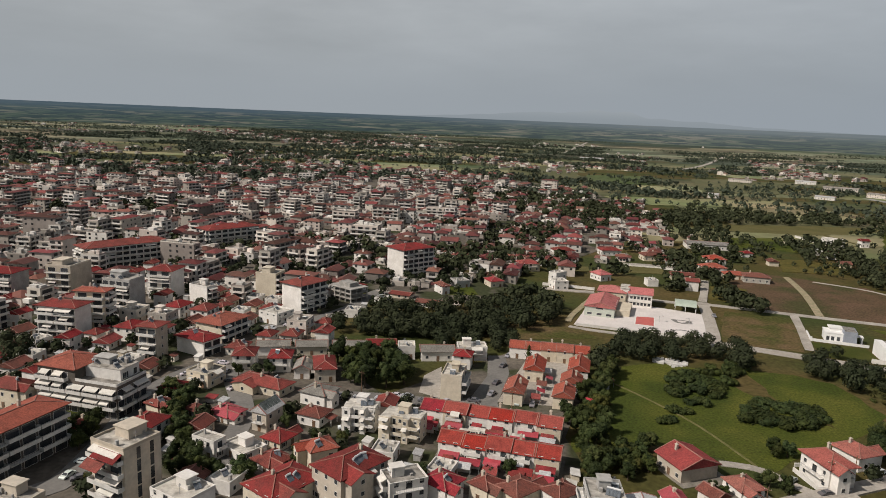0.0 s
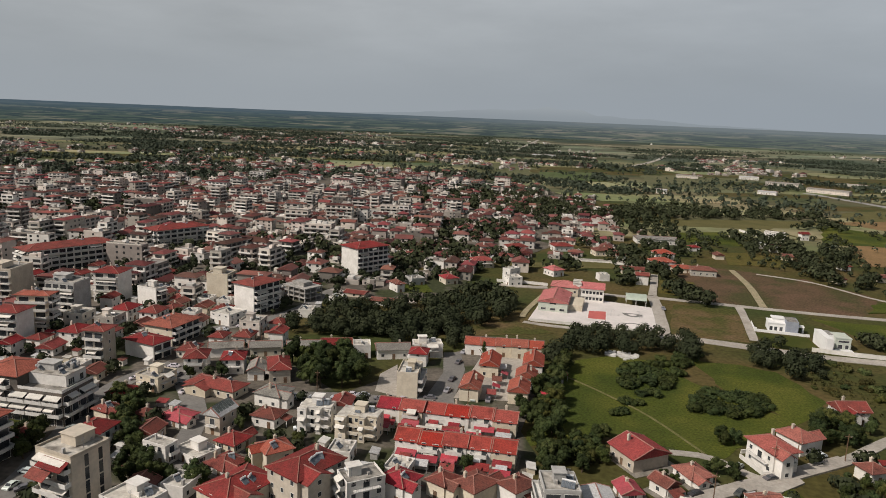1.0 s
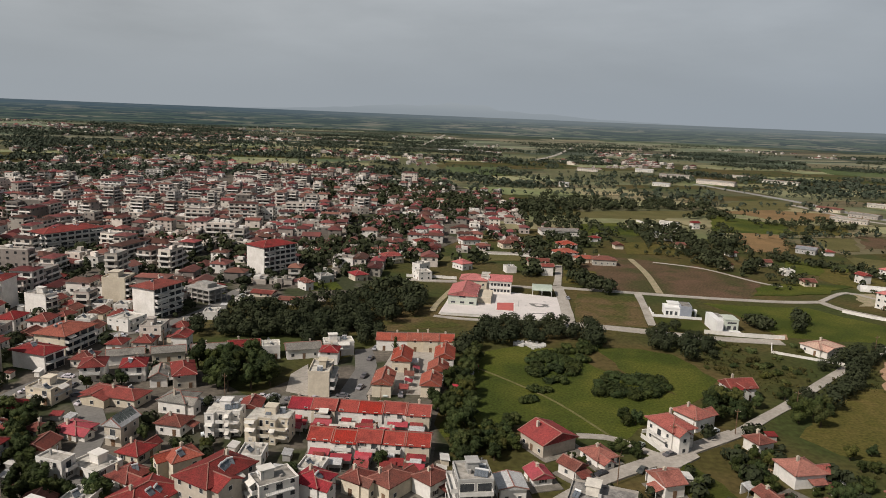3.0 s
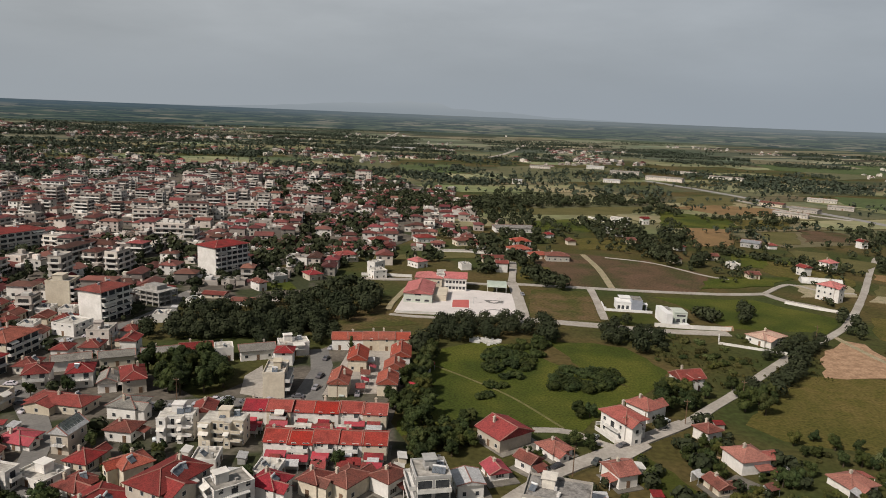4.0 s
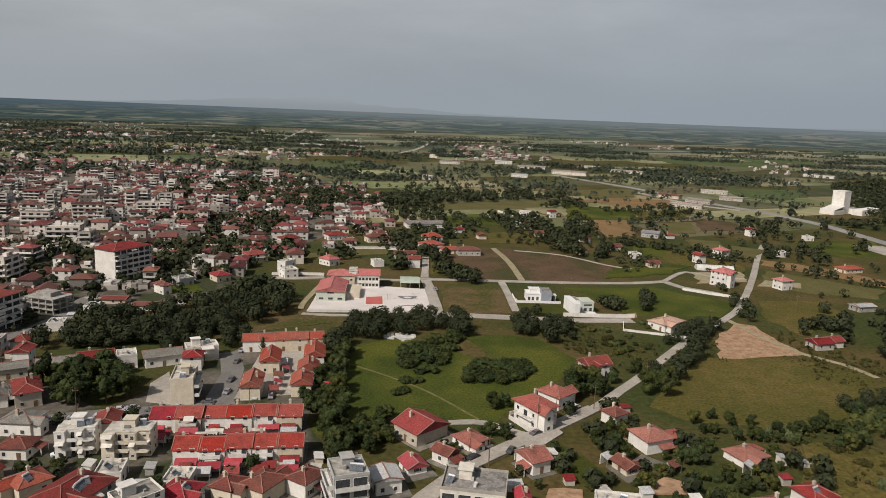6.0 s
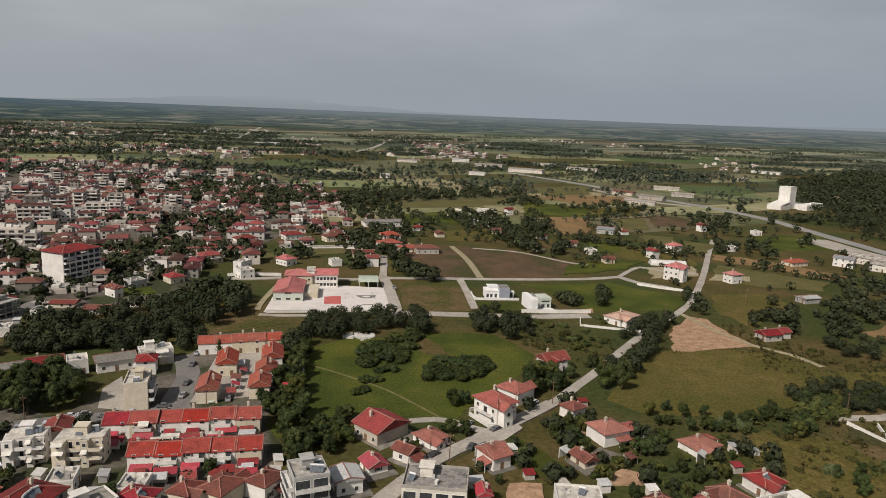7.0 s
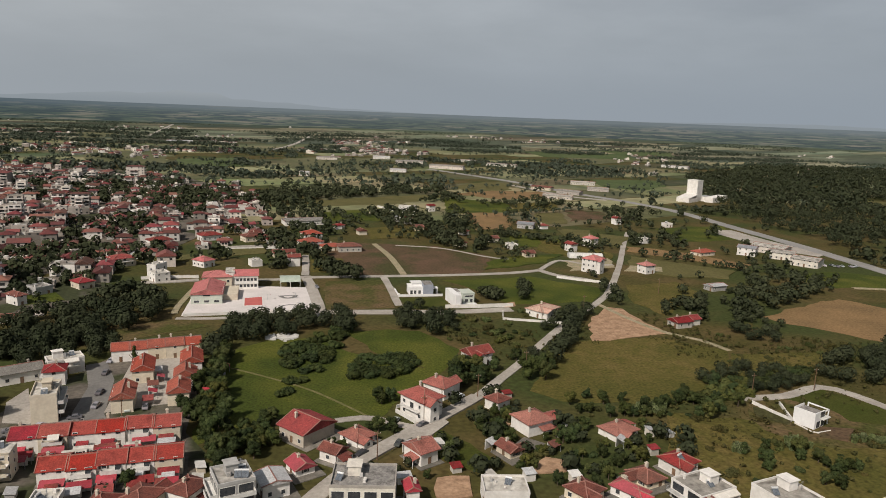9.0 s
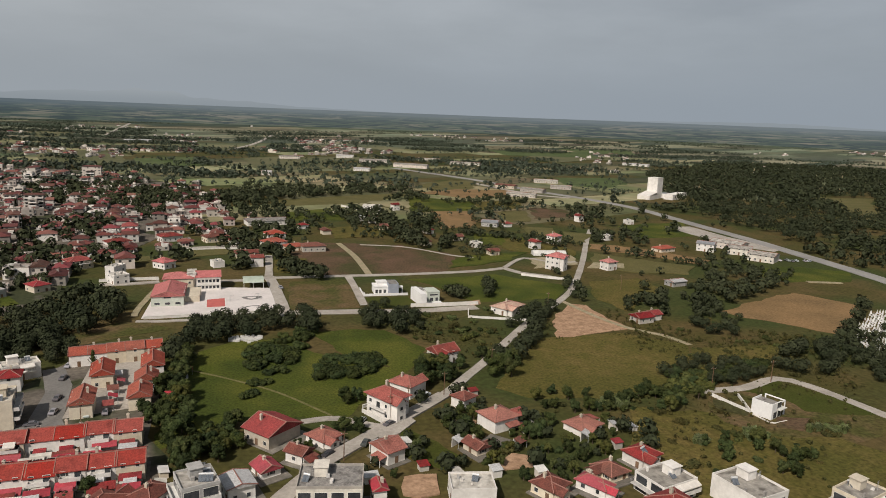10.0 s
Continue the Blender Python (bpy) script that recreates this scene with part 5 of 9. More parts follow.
def hoop(x, y, rot):
    root = thing("basketball_hoop", x, y, rot, "basketball hoop on a steel post in the schoolyard", "hoop", "basketball hoops")
    bm = bmesh.new()
    tube(bm, 0.09, 0.09, 0, 3.2, 8)
    bar(bm, (0, 0, 3.1), (0, -1.3, 3.3), 0.06)
    part("post", bm, M["metal"], root)
    bm = bmesh.new()
    box(bm, -0.9, 0.9, -1.35, -1.3, 2.9, 3.95)
    part("backboard", bm, M["trim"], root)
    bm = bmesh.new()
    for k in range(12):
        a, b = k * math.tau / 12, (k + 1) * math.tau / 12
        bar(bm, (0.23 * math.cos(a), -1.65 + 0.23 * math.sin(a), 3.05), (0.23 * math.cos(b), -1.65 + 0.23 * math.sin(b), 3.05), 0.02)
    part("rim", bm, M["crimson"], root)


TOWN = [(-178.9, 101.1), (-280.2, 123.1), (-586.1, 268.3), (-1053.6, 672.8), (-1015.0, 813.2), (-803.8, 946.0), (-663.8, 1181.9), (-492.8, 1162.2), (-305.3, 1164.5), (-164.3, 1016.1), (-103.9, 917.4), (-93.2, 656.9), (-66.0, 490.0), (-84.0, 428.0), (-108.0, 388.0), (-138.0, 338.0), (-145.8, 266.4), (-122.6, 233.3), (-105.0, 204.4), (-74.8, 212.0), (-73.7, 198.6), (-62.4, 178.4), (-20.8, 182.4), (-18.9, 170.0)]
SUBURB = [(-103.9, 917.4), (-50.0, 901.2), (-3.3, 717.5), (16.1, 591.8), (4.0, 510.5), (-47.3, 451.0), (-94.0, 398.7), (-121.7, 375.4), (-114.6, 422.2), (-93.7, 498.9)]
FOREST = [(456.0, 590.0), (474.0, 656.0), (510.0, 735.0), (605.0, 917.0), (700.0, 1110.0), (1072.2, 1428.8), (1418.9, 1398.0), (1588.2, 1103.3), (660.0, 320.0), (474.0, 362.0), (452.0, 416.0), (450.0, 490.0)]
GARDENS = [(10.1, 189.6), (37.2, 213.8), (71.4, 223.8), (90.4, 197.2), (114.2, 185.3), (123.4, 168.5), (114.6, 147.4), (52.1, 139.9), (8.4, 156.9)]
SCRUB = [(51.4, 317.9), (80.1, 310.3), (116.1, 284.4), (161.9, 322.4), (196.3, 303.5), (196.9, 275.5), (202.5, 266.5), (263.8, 259.5), (258.5, 229.6), (157.2, 132.1), (115.9, 144.4), (113.4, 173.7), (123.4, 201.6), (152.6, 212.8), (180.6, 239.3), (115.2, 268.6), (97.9, 249.6), (84.2, 251.3), (73.0, 281.2)]
GRAVES = [(268.0, 242.0), (290.6, 259.2), (324.1, 281.1), (356.0, 272.0), (285.8, 209.6), (262.2, 216.6), (259.9, 230.8)]

# ---- fields, yards and roads ----
field("meadow", "bright green mown meadow with a trodden path", 0.05, (-25.9, 193.7), (-21.8, 226.5), (-16.7, 278.4), (-4.0, 287.1), (15.5, 290.9), (28.2, 267.9), (40.3, 257.1), (60.9, 242.9), (43.8, 225.6), (30.8, 204.5), (16.2, 209.6), (-3.6, 209.6), (-15.5, 200.7))
field("meadow", "bright green meadow behind the bushes", 0.06, (28.0, 295.3), (48.0, 296.9), (60.8, 292.7), (73.1, 268.1), (60.9, 242.9), (40.7, 260.2))
field("olive", "wide dry grass field, olive brown", 0.05, (113.4, 267.3), (133.8, 271.9), (167.6, 272.9), (188.8, 251.0), (164.7, 216.6), (124.6, 203.8), (95.5, 209.4), (87.6, 221.6), (97.9, 237.1))
field("dirt", "bare sandy building plot", 0.09, (148.6, 305.3), (166.5, 322.0), (172.6, 318.2), (174.9, 277.9), (158.3, 273.9), (133.5, 271.1))
field("stubble", "harvested brown stubble field", 0.06, (241.5, 296.8), (271.4, 311.6), (313.8, 327.2), (328.9, 295.1), (308.3, 276.1), (271.5, 253.3), (257.9, 271.0), (245.3, 285.8))
field("brownfield", "ploughed dark brown field", 0.05, (32.9, 509.4), (79.8, 501.5), (112.3, 493.9), (143.5, 453.5), (121.3, 404.6), (47.3, 400.4), (32.0, 416.3))
field("meadow", "green pasture beside the lane", 0.05, (95.5, 387.1), (150.6, 393.5), (168.0, 373.4), (185.0, 359.9), (162.2, 333.5), (115.7, 332.1), (106.9, 366.0))
field("fallow", "weedy building plot", 0.05, (25.3, 390.7), (59.4, 391.0), (57.0, 332.3), (22.7, 328.5))
field("lawn", "mown lawn in front of the white villa", 0.07, (60.7, 348.5), (84.2, 350.0), (85.0, 329.7), (64.0, 328.6))
field("dirt", "bare sandy earth beside the dark trees", 0.09, (111.6, 335.0), (119.7, 338.5), (118.5, 328.5), (112.4, 327.3))
field("meadow", "bright green mown field", 0.05, (334.7, 385.8), (368.3, 394.7), (399.3, 371.5), (377.3, 344.7), (333.0, 350.3), (323.5, 367.0))
field("hay", "pale dry field", 0.05, (33.5, 751.1), (133.4, 805.3), (207.4, 829.5), (166.7, 771.0), (121.0, 729.1), (34.3, 706.5))
field("stubble", "harvested tan field", 0.06, (207.4, 829.5), (271.5, 873.5), (344.2, 868.4), (341.7, 795.6), (250.8, 782.8))
field("meadow", "green field between hedges", 0.05, (34.6, 659.2), (86.5, 692.6), (91.8, 612.2), (37.3, 617.7))
field("hay", "pale dry field", 0.05, (230.4, 923.4), (299.9, 995.3), (330.2, 967.4), (295.7, 876.2), (232.9, 844.0))
field("meadow", "green field along the highway", 0.05, (504.1, 1064.0), (616.8, 1063.4), (582.9, 970.1), (496.4, 898.7), (462.0, 954.1))
field("meadow", "green field with scattered trees", 0.05, (337.2, 572.9), (419.4, 589.6), (383.9, 514.3), (317.6, 502.7))
field("brownfield", "fallow brown field", 0.05, (299.1, 694.2), (333.1, 682.8), (326.7, 630.9), (271.8, 615.4))
field("olive", "rough green pasture", 0.05, (201.8, 368.1), (238.3, 372.6), (236.3, 345.3), (190.3, 304.1), (185.7, 337.3))
field("fallow", "weedy open plot round a new house", 0.05, (172.1, 210.1), (194.1, 207.1), (206.8, 187.3), (207.0, 159.4), (161.5, 155.6), (136.8, 173.9))
field("lawn", "green lawn behind the new house", 0.09, (170.9, 202.3), (196.3, 206.8), (208.1, 188.6), (207.1, 171.4), (185.2, 181.2), (186.3, 192.7))
field("fallow", "dry grass strip behind the terraces", 0.05, (-75.0, 312.0), (-45.5, 326.9), (-30.2, 310.5), (-55.5, 296.1), (-71.9, 289.8))
field("olive", "pale field far out", 0.05, (699.5, 1647.6), (915.1, 1766.7), (916.6, 1617.2), (670.3, 1420.7))
field("yard", "pale concrete schoolyard", 0.10, (-44.2, 327.6), (-32.7, 328.6), (13.6, 331.8), (17.1, 335.5), (14.2, 376.8), (-6.6, 380.4), (-24.5, 382.2), (-25.2, 392.9), (-42.8, 392.1), (-43.4, 351.3), name="pavement")
field("trim", "white painted border of the ball court", 0.13, (-17.3, 341.7), (-7.6, 342.2), (-8.2, 359.0), (-17.6, 356.9), name="pavement")
field("court", "red painted ball court", 0.16, (-16.7, 342.3), (-8.1, 342.8), (-8.7, 358.4), (-17.1, 356.4), name="pavement")
field("asphalt", "dark painted arc on the schoolyard", 0.14, (-0.7, 359.6), (4.5, 360.4), (9.7, 359.9), (8.6, 356.4), (6.8, 354.4), (4.5, 353.6), (2.3, 354.3), (0.4, 356.6), name="pavement")
field("yard", "pale middle of the painted arc", 0.17, (2.2, 358.4), (4.5, 359.0), (6.9, 358.7), (6.2, 356.4), (4.5, 355.4), (2.9, 356.2), name="pavement")
field("asphalt", "dark painted arc at the schoolyard edge", 0.14, (0.2, 338.3), (1.6, 341.2), (4.5, 342.5), (7.4, 342.0), (9.1, 340.3), (8.2, 340.0), (6.6, 341.0), (4.5, 341.4), (2.4, 340.4), (1.2, 338.5), name="pavement")
field("town_ground", "dusty paved town ground with patches of weeds", 0.04, (-27.5, 203.9), (-20.3, 189.6), (-20.8, 164.0), (-65.6, 88.0), (-246.0, 67.7), (-681.3, 207.3), (-921.3, 737.6), (-803.8, 946.0), (-663.8, 1181.9), (-492.8, 1162.2), (-305.3, 1164.5), (-129.3, 998.0), (-51.0, 866.8), (-34.3, 621.8), (-76.9, 463.6), (-145.1, 401.1), (-158.8, 333.2), (-147.9, 270.1), (-122.6, 233.3), (-91.1, 210.9), (-62.7, 273.5), (-66.2, 292.6), (-32.4, 298.9), (-27.3, 252.3), name="pavement")
field("asphalt", "grey worn parking street", 0.10, (-63.0, 217.0), (-53.3, 220.3), (-56.5, 250.0), (-63.0, 269.0), (-69.5, 266.0), (-63.5, 244.0), name="pavement")
field("lane", "pale paved yard beside the cream block", 0.10, (-85.1, 234.0), (-82.3, 245.6), (-72.5, 216.3), (-81.1, 218.2), name="pavement")
field("lane", "pale paved lane round the terraces", 0.14, (-53.7, 221.7), (-31.3, 226.8), (-36.0, 275.0), (-41.0, 284.0), (-53.9, 266.4), name="pavement")
road("lane", "pale concrete village road", 4.0, 0.15, (-3.5, 144.9), (8.6, 162.0), (21.9, 178.9), (33.1, 188.9), (42.5, 197.1), (55.0, 207.7), (66.6, 217.8), (81.2, 234.6), (92.2, 247.1), (103.4, 261.2), (118.4, 280.0), (137.2, 301.7), (168.6, 335.3), (186.7, 359.8), (224.0, 421.8), (267.2, 499.0), (298.2, 551.7))
road("lane", "pale lane beside the schoolyard", 6, 0.13, (19.7, 314.1), (18.6, 346.2), (16.8, 381.1), (14.8, 404.0))
road("lane", "pale straight lane", 5, 0.14, (8.2, 400.2), (47.3, 400.4), (95.1, 400.2), (139.3, 403.4), (162.3, 410.0))
road("lane", "curved lane with a wall", 5, 0.13, (162.3, 410.0), (168.0, 395.4), (180.6, 385.5), (193.0, 368.8))
road("lane", "short access lane", 4, 0.12, (60.0, 399.5), (59.8, 372.3), (58.7, 335.2))
road("lane", "wide pale concrete road", 7, 0.12, (21.3, 327.6), (52.4, 324.6), (82.9, 321.7), (114.4, 323.7))
road("path", "dirt track over the ploughed field", 4, 0.12, (68.4, 504.0), (72.8, 456.6), (73.1, 403.1))
road("path", "dirt track along a hedge", 2.6, 0.12, (164.4, 327.7), (168.5, 298.5), (174.9, 277.9), (184.8, 266.1), (189.3, 250.9))
road("lane", "narrow concrete lane", 4.5, 0.13, (160.0, 203.3), (178.4, 202.8), (198.0, 208.8), (205.2, 200.2), (209.3, 182.2), (214.3, 154.5))
road("footpath", "trodden footpath through the meadow", 0.7, 0.12, (-27.8, 262.2), (-16.1, 255.0), (-2.8, 244.0), (11.4, 230.0), (26.8, 208.0))
road("lane", "short pale driveway", 3, 0.11, (16.9, 205.5), (24.9, 206.5), (30.8, 204.5), (34.7, 201.0))
road("highway", "grey two lane highway", 13, 0.2, (258.8, 1205.9), (340.0, 1010.1), (373.6, 871.5), (410.7, 768.1), (427.0, 682.3), (422.4, 576.3), (418.9, 495.2), (412.5, 427.2), (404.1, 352.9), (389.7, 284.2), (370.5, 208.6))
road("lane", "paved forecourt strip along the highway", 9, 0.14, (324.7, 951.0), (354.3, 825.6), (391.9, 783.0))
road("lane", "paved works yard along the highway", 26, 0.14, (395.4, 563.4), (394.8, 514.1), (399.4, 471.3), (411.1, 448.2))
road("lane", "pale track along a field", 2, 0.13, (83.2, 496.9), (114.5, 485.1), (139.5, 453.7), (152.6, 443.6))
road("lane", "winding pale road in the fields", 11, 0.2, (106.6, 2466.3), (66.8, 2138.7), (23.7, 1844.1), (-19.3, 1650.0))
road("lane", "straight pale road in the fields", 11, 0.2, (-420.0, 3090.0), (-393.8, 2627.6), (-362.5, 2193.4))
road("lane", "pale road between far groves", 8, 0.1, (-1028.2, 1781.0), (-899.8, 1792.7), (-745.8, 1755.1), (-623.5, 1774.6))
road("asphalt", "grey town street", 7, 0.10, (-115.4, 199.6), (-97.6, 206.8), (-74.8, 212.0), (-53.3, 220.3))
road("asphalt", "narrow grey town street", 7, 0.10, (-160.0, 215.3), (-138.8, 194.2), (-123.7, 175.9), (-111.7, 146.1))
road("asphalt", "shaded town street", 8, 0.10, (-150.1, 108.7), (-142.0, 123.4), (-148.1, 144.1), (-162.5, 177.8), (-164.5, 199.9), (-160.0, 215.3))
road("asphalt", "grey town street", 7, 0.10, (-171.8, 248.8), (-170.0, 259.0), (-156.6, 280.6), (-151.5, 305.3))
road("asphalt", "grey town street by the park", 7, 0.10, (-151.5, 305.3), (-149.4, 349.7), (-111.5, 345.1))
road("path", "pale path beside the gym", 3, 0.12, (-47.5, 331.1), (-47.5, 344.9), (-42.5, 389.4))
road("lane", "pale kerbed lane in front of the school", 3, 0.12, (-45.8, 323.3), (-32.0, 321.9), (-15.8, 322.8))
field("meadow", "green field with a hedge", 0.05, (187.8, 793.8), (254.8, 742.4), (238.2, 674.8), (160.2, 660.0))
field("stubble", "fallow reddish brown plot", 0.06, (183.1, 668.6), (224.5, 670.2), (197.3, 575.6), (164.6, 563.8))
field("hay", "dry mown plot", 0.05, (252.3, 663.3), (287.1, 668.5), (262.5, 601.6), (229.5, 591.4))
field("olive", "rough grazing plot", 0.05, (251.3, 742.2), (313.1, 761.3), (292.5, 693.9), (238.2, 674.8))
field("hay", "tan clearing in the wood", 0.05, (775.0, 806.0), (868.0, 786.0), (650.0, 570.0), (648.0, 622.0), (712.0, 690.0))
field("olive", "weedy plot between gardens", 0.05, (67.4, 575.2), (114.1, 581.3), (117.1, 536.8), (70.0, 522.6))
field("meadow", "small green paddock", 0.05, (188.3, 544.0), (220.0, 517.4), (201.1, 482.3), (170.2, 496.8))
field("hay", "dry paddock", 0.05, (240.0, 572.7), (265.7, 563.6), (250.4, 519.4), (230.2, 530.1))
field("meadow", "green plot by the lane", 0.05, (127.6, 413.7), (169.3, 428.3), (201.2, 461.0), (155.7, 453.0), (139.6, 440.6))
field("stubble", "dry strip along a garden wall", 0.06, (265.2, 489.5), (303.6, 452.7), (322.5, 416.4), (308.1, 402.9), (284.4, 433.5), (254.6, 467.4))
field("olive", "pale harvested field", 0.06, (-577.4, 2287.8), (-497.6, 2412.7), (-425.5, 2108.9), (-496.9, 1981.7))
field("olive", "olive field between hedges", 0.06, (-348.7, 1410.3), (-277.2, 1456.4), (-202.9, 1400.6), (-176.2, 1213.3), (-290.5, 1180.9))
field("meadow", "green field between hedges", 0.06, (-178.9, 1332.0), (-58.2, 1404.1), (-47.4, 1200.7), (-147.0, 1152.4))
field("olive", "dry field by the works", 0.06, (8.4, 1395.0), (75.9, 1450.9), (175.4, 1418.0), (136.4, 1177.1), (23.8, 1119.0))
field("hay", "pale strip of stubble", 0.06, (740.8, 2135.7), (925.5, 2094.1), (854.4, 1891.8), (697.2, 1934.1))
field("meadow", "long green field", 0.06, (674.6, 1870.7), (977.1, 1887.7), (891.8, 1629.4), (648.7, 1671.9))
field("meadow", "long green field", 0.06, (963.2, 2049.4), (1210.1, 2034.1), (1098.1, 1784.1), (966.8, 1833.3))
field("lawn", "garden grass beside the lane", 0.09, (46.8, 196.5), (50.7, 190.0), (58.5, 173.5), (53.2, 167.8), (46.2, 171.8), (43.8, 184.4))
field("dirt", "bare tan yard", 0.09, (40.4, 165.9), (44.9, 166.7), (48.9, 165.1), (47.0, 154.6), (37.6, 156.2))
field("dirt", "heap of bare tan earth", 0.09, (69.2, 169.5), (74.3, 172.0), (79.6, 169.8), (76.4, 163.8), (67.9, 163.3))
field("brownfield", "bare brown soil by the drive", 0.06, (160.1, 195.4), (167.4, 186.9), (163.3, 181.4), (156.3, 187.6))
field("brownfield", "bare brown soil by the new house", 0.10, (170.7, 178.1), (181.4, 175.3), (172.1, 167.0), (164.7, 170.5))
road("lane", "straight pale road in the fields", 5, 0.2, (-365.3, 2195.9), (-395.6, 2626.0), (-422.0, 3090.0))
road("lane", "pale road between works", 8, 0.2, (95.2, 1818.9), (131.5, 1735.5), (192.9, 1670.1))
field("hay", "dry mown pasture", 0.05, (246.3, 449.0), (277.4, 418.9), (297.4, 400.1), (278.1, 378.7), (243.3, 387.3), (223.5, 408.0))
field("olive", "rough paddock by the lane", 0.05, (205.6, 517.6), (228.2, 481.5), (238.3, 459.6), (224.6, 436.4), (201.3, 451.0), (186.1, 478.5))
road("lane", "pale farm track", 3.5, 0.13, (162.3, 410.0), (187.5, 438.2), (201.5, 423.0), (219.5, 422.0))
field("path", "gravel yard beside a villa", 0.06, (191.5, 438.0), (225.7, 444.0), (215.8, 415.2), (182.5, 407.1))
field("path", "gravel yard beside a bungalow", 0.06, (230.5, 421.4), (250.4, 413.3), (242.8, 400.1), (221.3, 401.5))
field("hay", "dry mown paddock", 0.06, (266.8, 543.3), (287.1, 529.3), (262.8, 489.6), (246.2, 494.8))
road("lane", "pale lane behind the school", 5, 0.14, (-72.8, 394.5), (-59.6, 394.4), (-43.5, 397.7))
road("lane", "pale farm lane", 4, 0.14, (-36.2, 493.7), (-9.9, 498.0), (14.7, 497.5))
road("lane", "pale lane past the school", 4.5, 0.13, (14.8, 404.0), (16.2, 432.0), (17.1, 463.8))
road("lane", "pale walk behind the school", 4, 0.13, (-11.9, 395.6), (2.8, 395.8), (14.8, 401.1))
field("hay", "dry mown plot", 0.05, (-33.7, 487.9), (-9.7, 491.6), (-8.3, 469.5), (-29.9, 462.5))
field("olive", "weedy plot", 0.05, (19.3, 449.7), (39.7, 450.7), (36.7, 411.4), (18.5, 413.6))
field("hay", "dry plot between gardens", 0.05, (-77.6, 461.0), (-55.7, 470.1), (-50.2, 455.8), (-70.9, 443.7))
field("lawn", "shaded garden lawn", 0.08, (-189.4, 170.6), (-166.4, 164.8), (-160.1, 154.0), (-170.4, 153.8))
road("lane", "pale paved approach to the villas", 3, 0.14, (35.5, 200.2), (40.7, 197.0), (44.1, 198.9))
field("paving", "old paved yard between houses", 0.09, (15.4, 195.3), (22.9, 187.6), (26.9, 192.5), (20.8, 199.2))
field("paving", "old paved yard behind a bungalow", 0.09, (66.5, 180.9), (72.8, 176.4), (78.3, 179.1), (72.2, 184.5))
field("dirt", "bare earth in a garden", 0.09, (66.2, 199.9), (71.2, 194.9), (68.5, 190.5), (64.0, 195.2))
field("fallow", "pale paved cemetery ground", 0.06, (266.9, 242.2), (291.6, 260.9), (326.9, 284.0), (361.0, 274.5), (283.6, 206.6), (258.5, 213.8), (256.4, 228.3), name="pavement")
road("path", "pale track beside a mown field", 3, 0.12, (344.0, 348.9), (355.3, 346.0), (365.8, 343.2))
field("olive", "overgrown green rough ground", 0.04, (125.6, 194.3), (151.9, 186.1), (149.8, 179.1), (159.7, 164.7), (179.4, 159.9), (189.7, 144.5), (158.0, 117.1), (115.1, 136.5), (109.5, 167.2))
field("olive", "rough ground thick with weeds", 0.04, (119.5, 198.4), (163.4, 211.3), (203.8, 218.5), (241.7, 242.4), (186.5, 246.9), (161.2, 211.6))
road("lane", "pale lane beside the park", 4, 0.13, (-153.6, 343.3), (-137.0, 336.7), (-118.4, 330.5), (-103.9, 336.4))
field("meadow", "green grass plot by the park", 0.05, (-123.3, 366.1), (-110.3, 378.1), (-101.9, 359.1), (-115.3, 350.4))
field("town_ground", "worn ground of gardens and yards", 0.04, (-165.4, 370.5), (-136.9, 402.4), (-99.2, 423.9), (-86.3, 381.4), (-97.6, 343.6), (-121.0, 330.2), (-144.1, 327.5))
road("lane", "pale concrete village street", 5.2, 0.16, (-3.5, 144.9), (8.6, 162.0), (21.9, 178.9), (33.1, 188.9), (42.5, 197.1), (55.0, 207.7), (66.6, 217.8))
field("lane", "pale paved street corner", 0.13, (36.1, 194.5), (43.3, 201.5), (49.9, 204.0), (51.8, 198.6), (44.7, 190.9), (39.1, 188.8), name="pavement")


# ---- buildings ----
house("house", 7.7, 196.6, 39.7, 12.2, 10.5, 4.2, "crimson", "beige", 2.6, form="gable", axis="y", balconies="W", sides="WE", label="two storey beige house with a red gabled roof", seed=1, over=0.7, heater=1)
house("house", 44.4, 206.9, 31.6, 8.3, 10.9, 6.8, "salmon", "white", 2.4, balconies="SW", label="white villa with balconies and a red hipped roof", seed=2, wing="S", over=0.8)
house("house", 54.1, 221.9, 40.0, 7.5, 8.9, 4.6, "salmon", "white", 2.2, balconies="S", label="white villa with an orange red roof joined to its neighbour", seed=3, wing="E", over=0.8)
house("house", 38.5, 177.6, 25.5, 5.9, 8.0, 3.9, "salmon", "white", 2.0, form="gable", axis="x", label="white two storey house with a gabled clay roof", seed=4, porch="W", sides="S")
house("house", 70.6, 208.1, 30.4, 6.0, 5.8, 3.6, "brown", "white", 1.7, label="low white house with a weathered brown roof", seed=5, porch="E", sides="S")
house("house", 76.5, 191.2, 19.4, 9.3, 8.8, 4.1, "salmon", "white", 2.3, heater=1, label="white bungalow with a wide red hipped roof and solar heater", seed=6, wing="E", porch="S", sides="SE")
house("house", 102.1, 183.2, 22.0, 9.3, 7.7, 2.3, "salmon", "white", 2.0, label="white bungalow with a red hipped roof and porch", seed=7, wing="S", porch="E", sides="S")
house("house", 75.4, 250.4, 19.7, 9.7, 7.6, 4.9, "red", "white", 2.4, form="gable", balconies="W", label="white house with red gabled roof among trees", seed=8, wing="S")
house("house", 22.2, 191.4, 34.7, 7.2, 7.6, 2.3, "salmon", "white", 1.6, label="small white house with an orange roof", seed=9, wing="S")
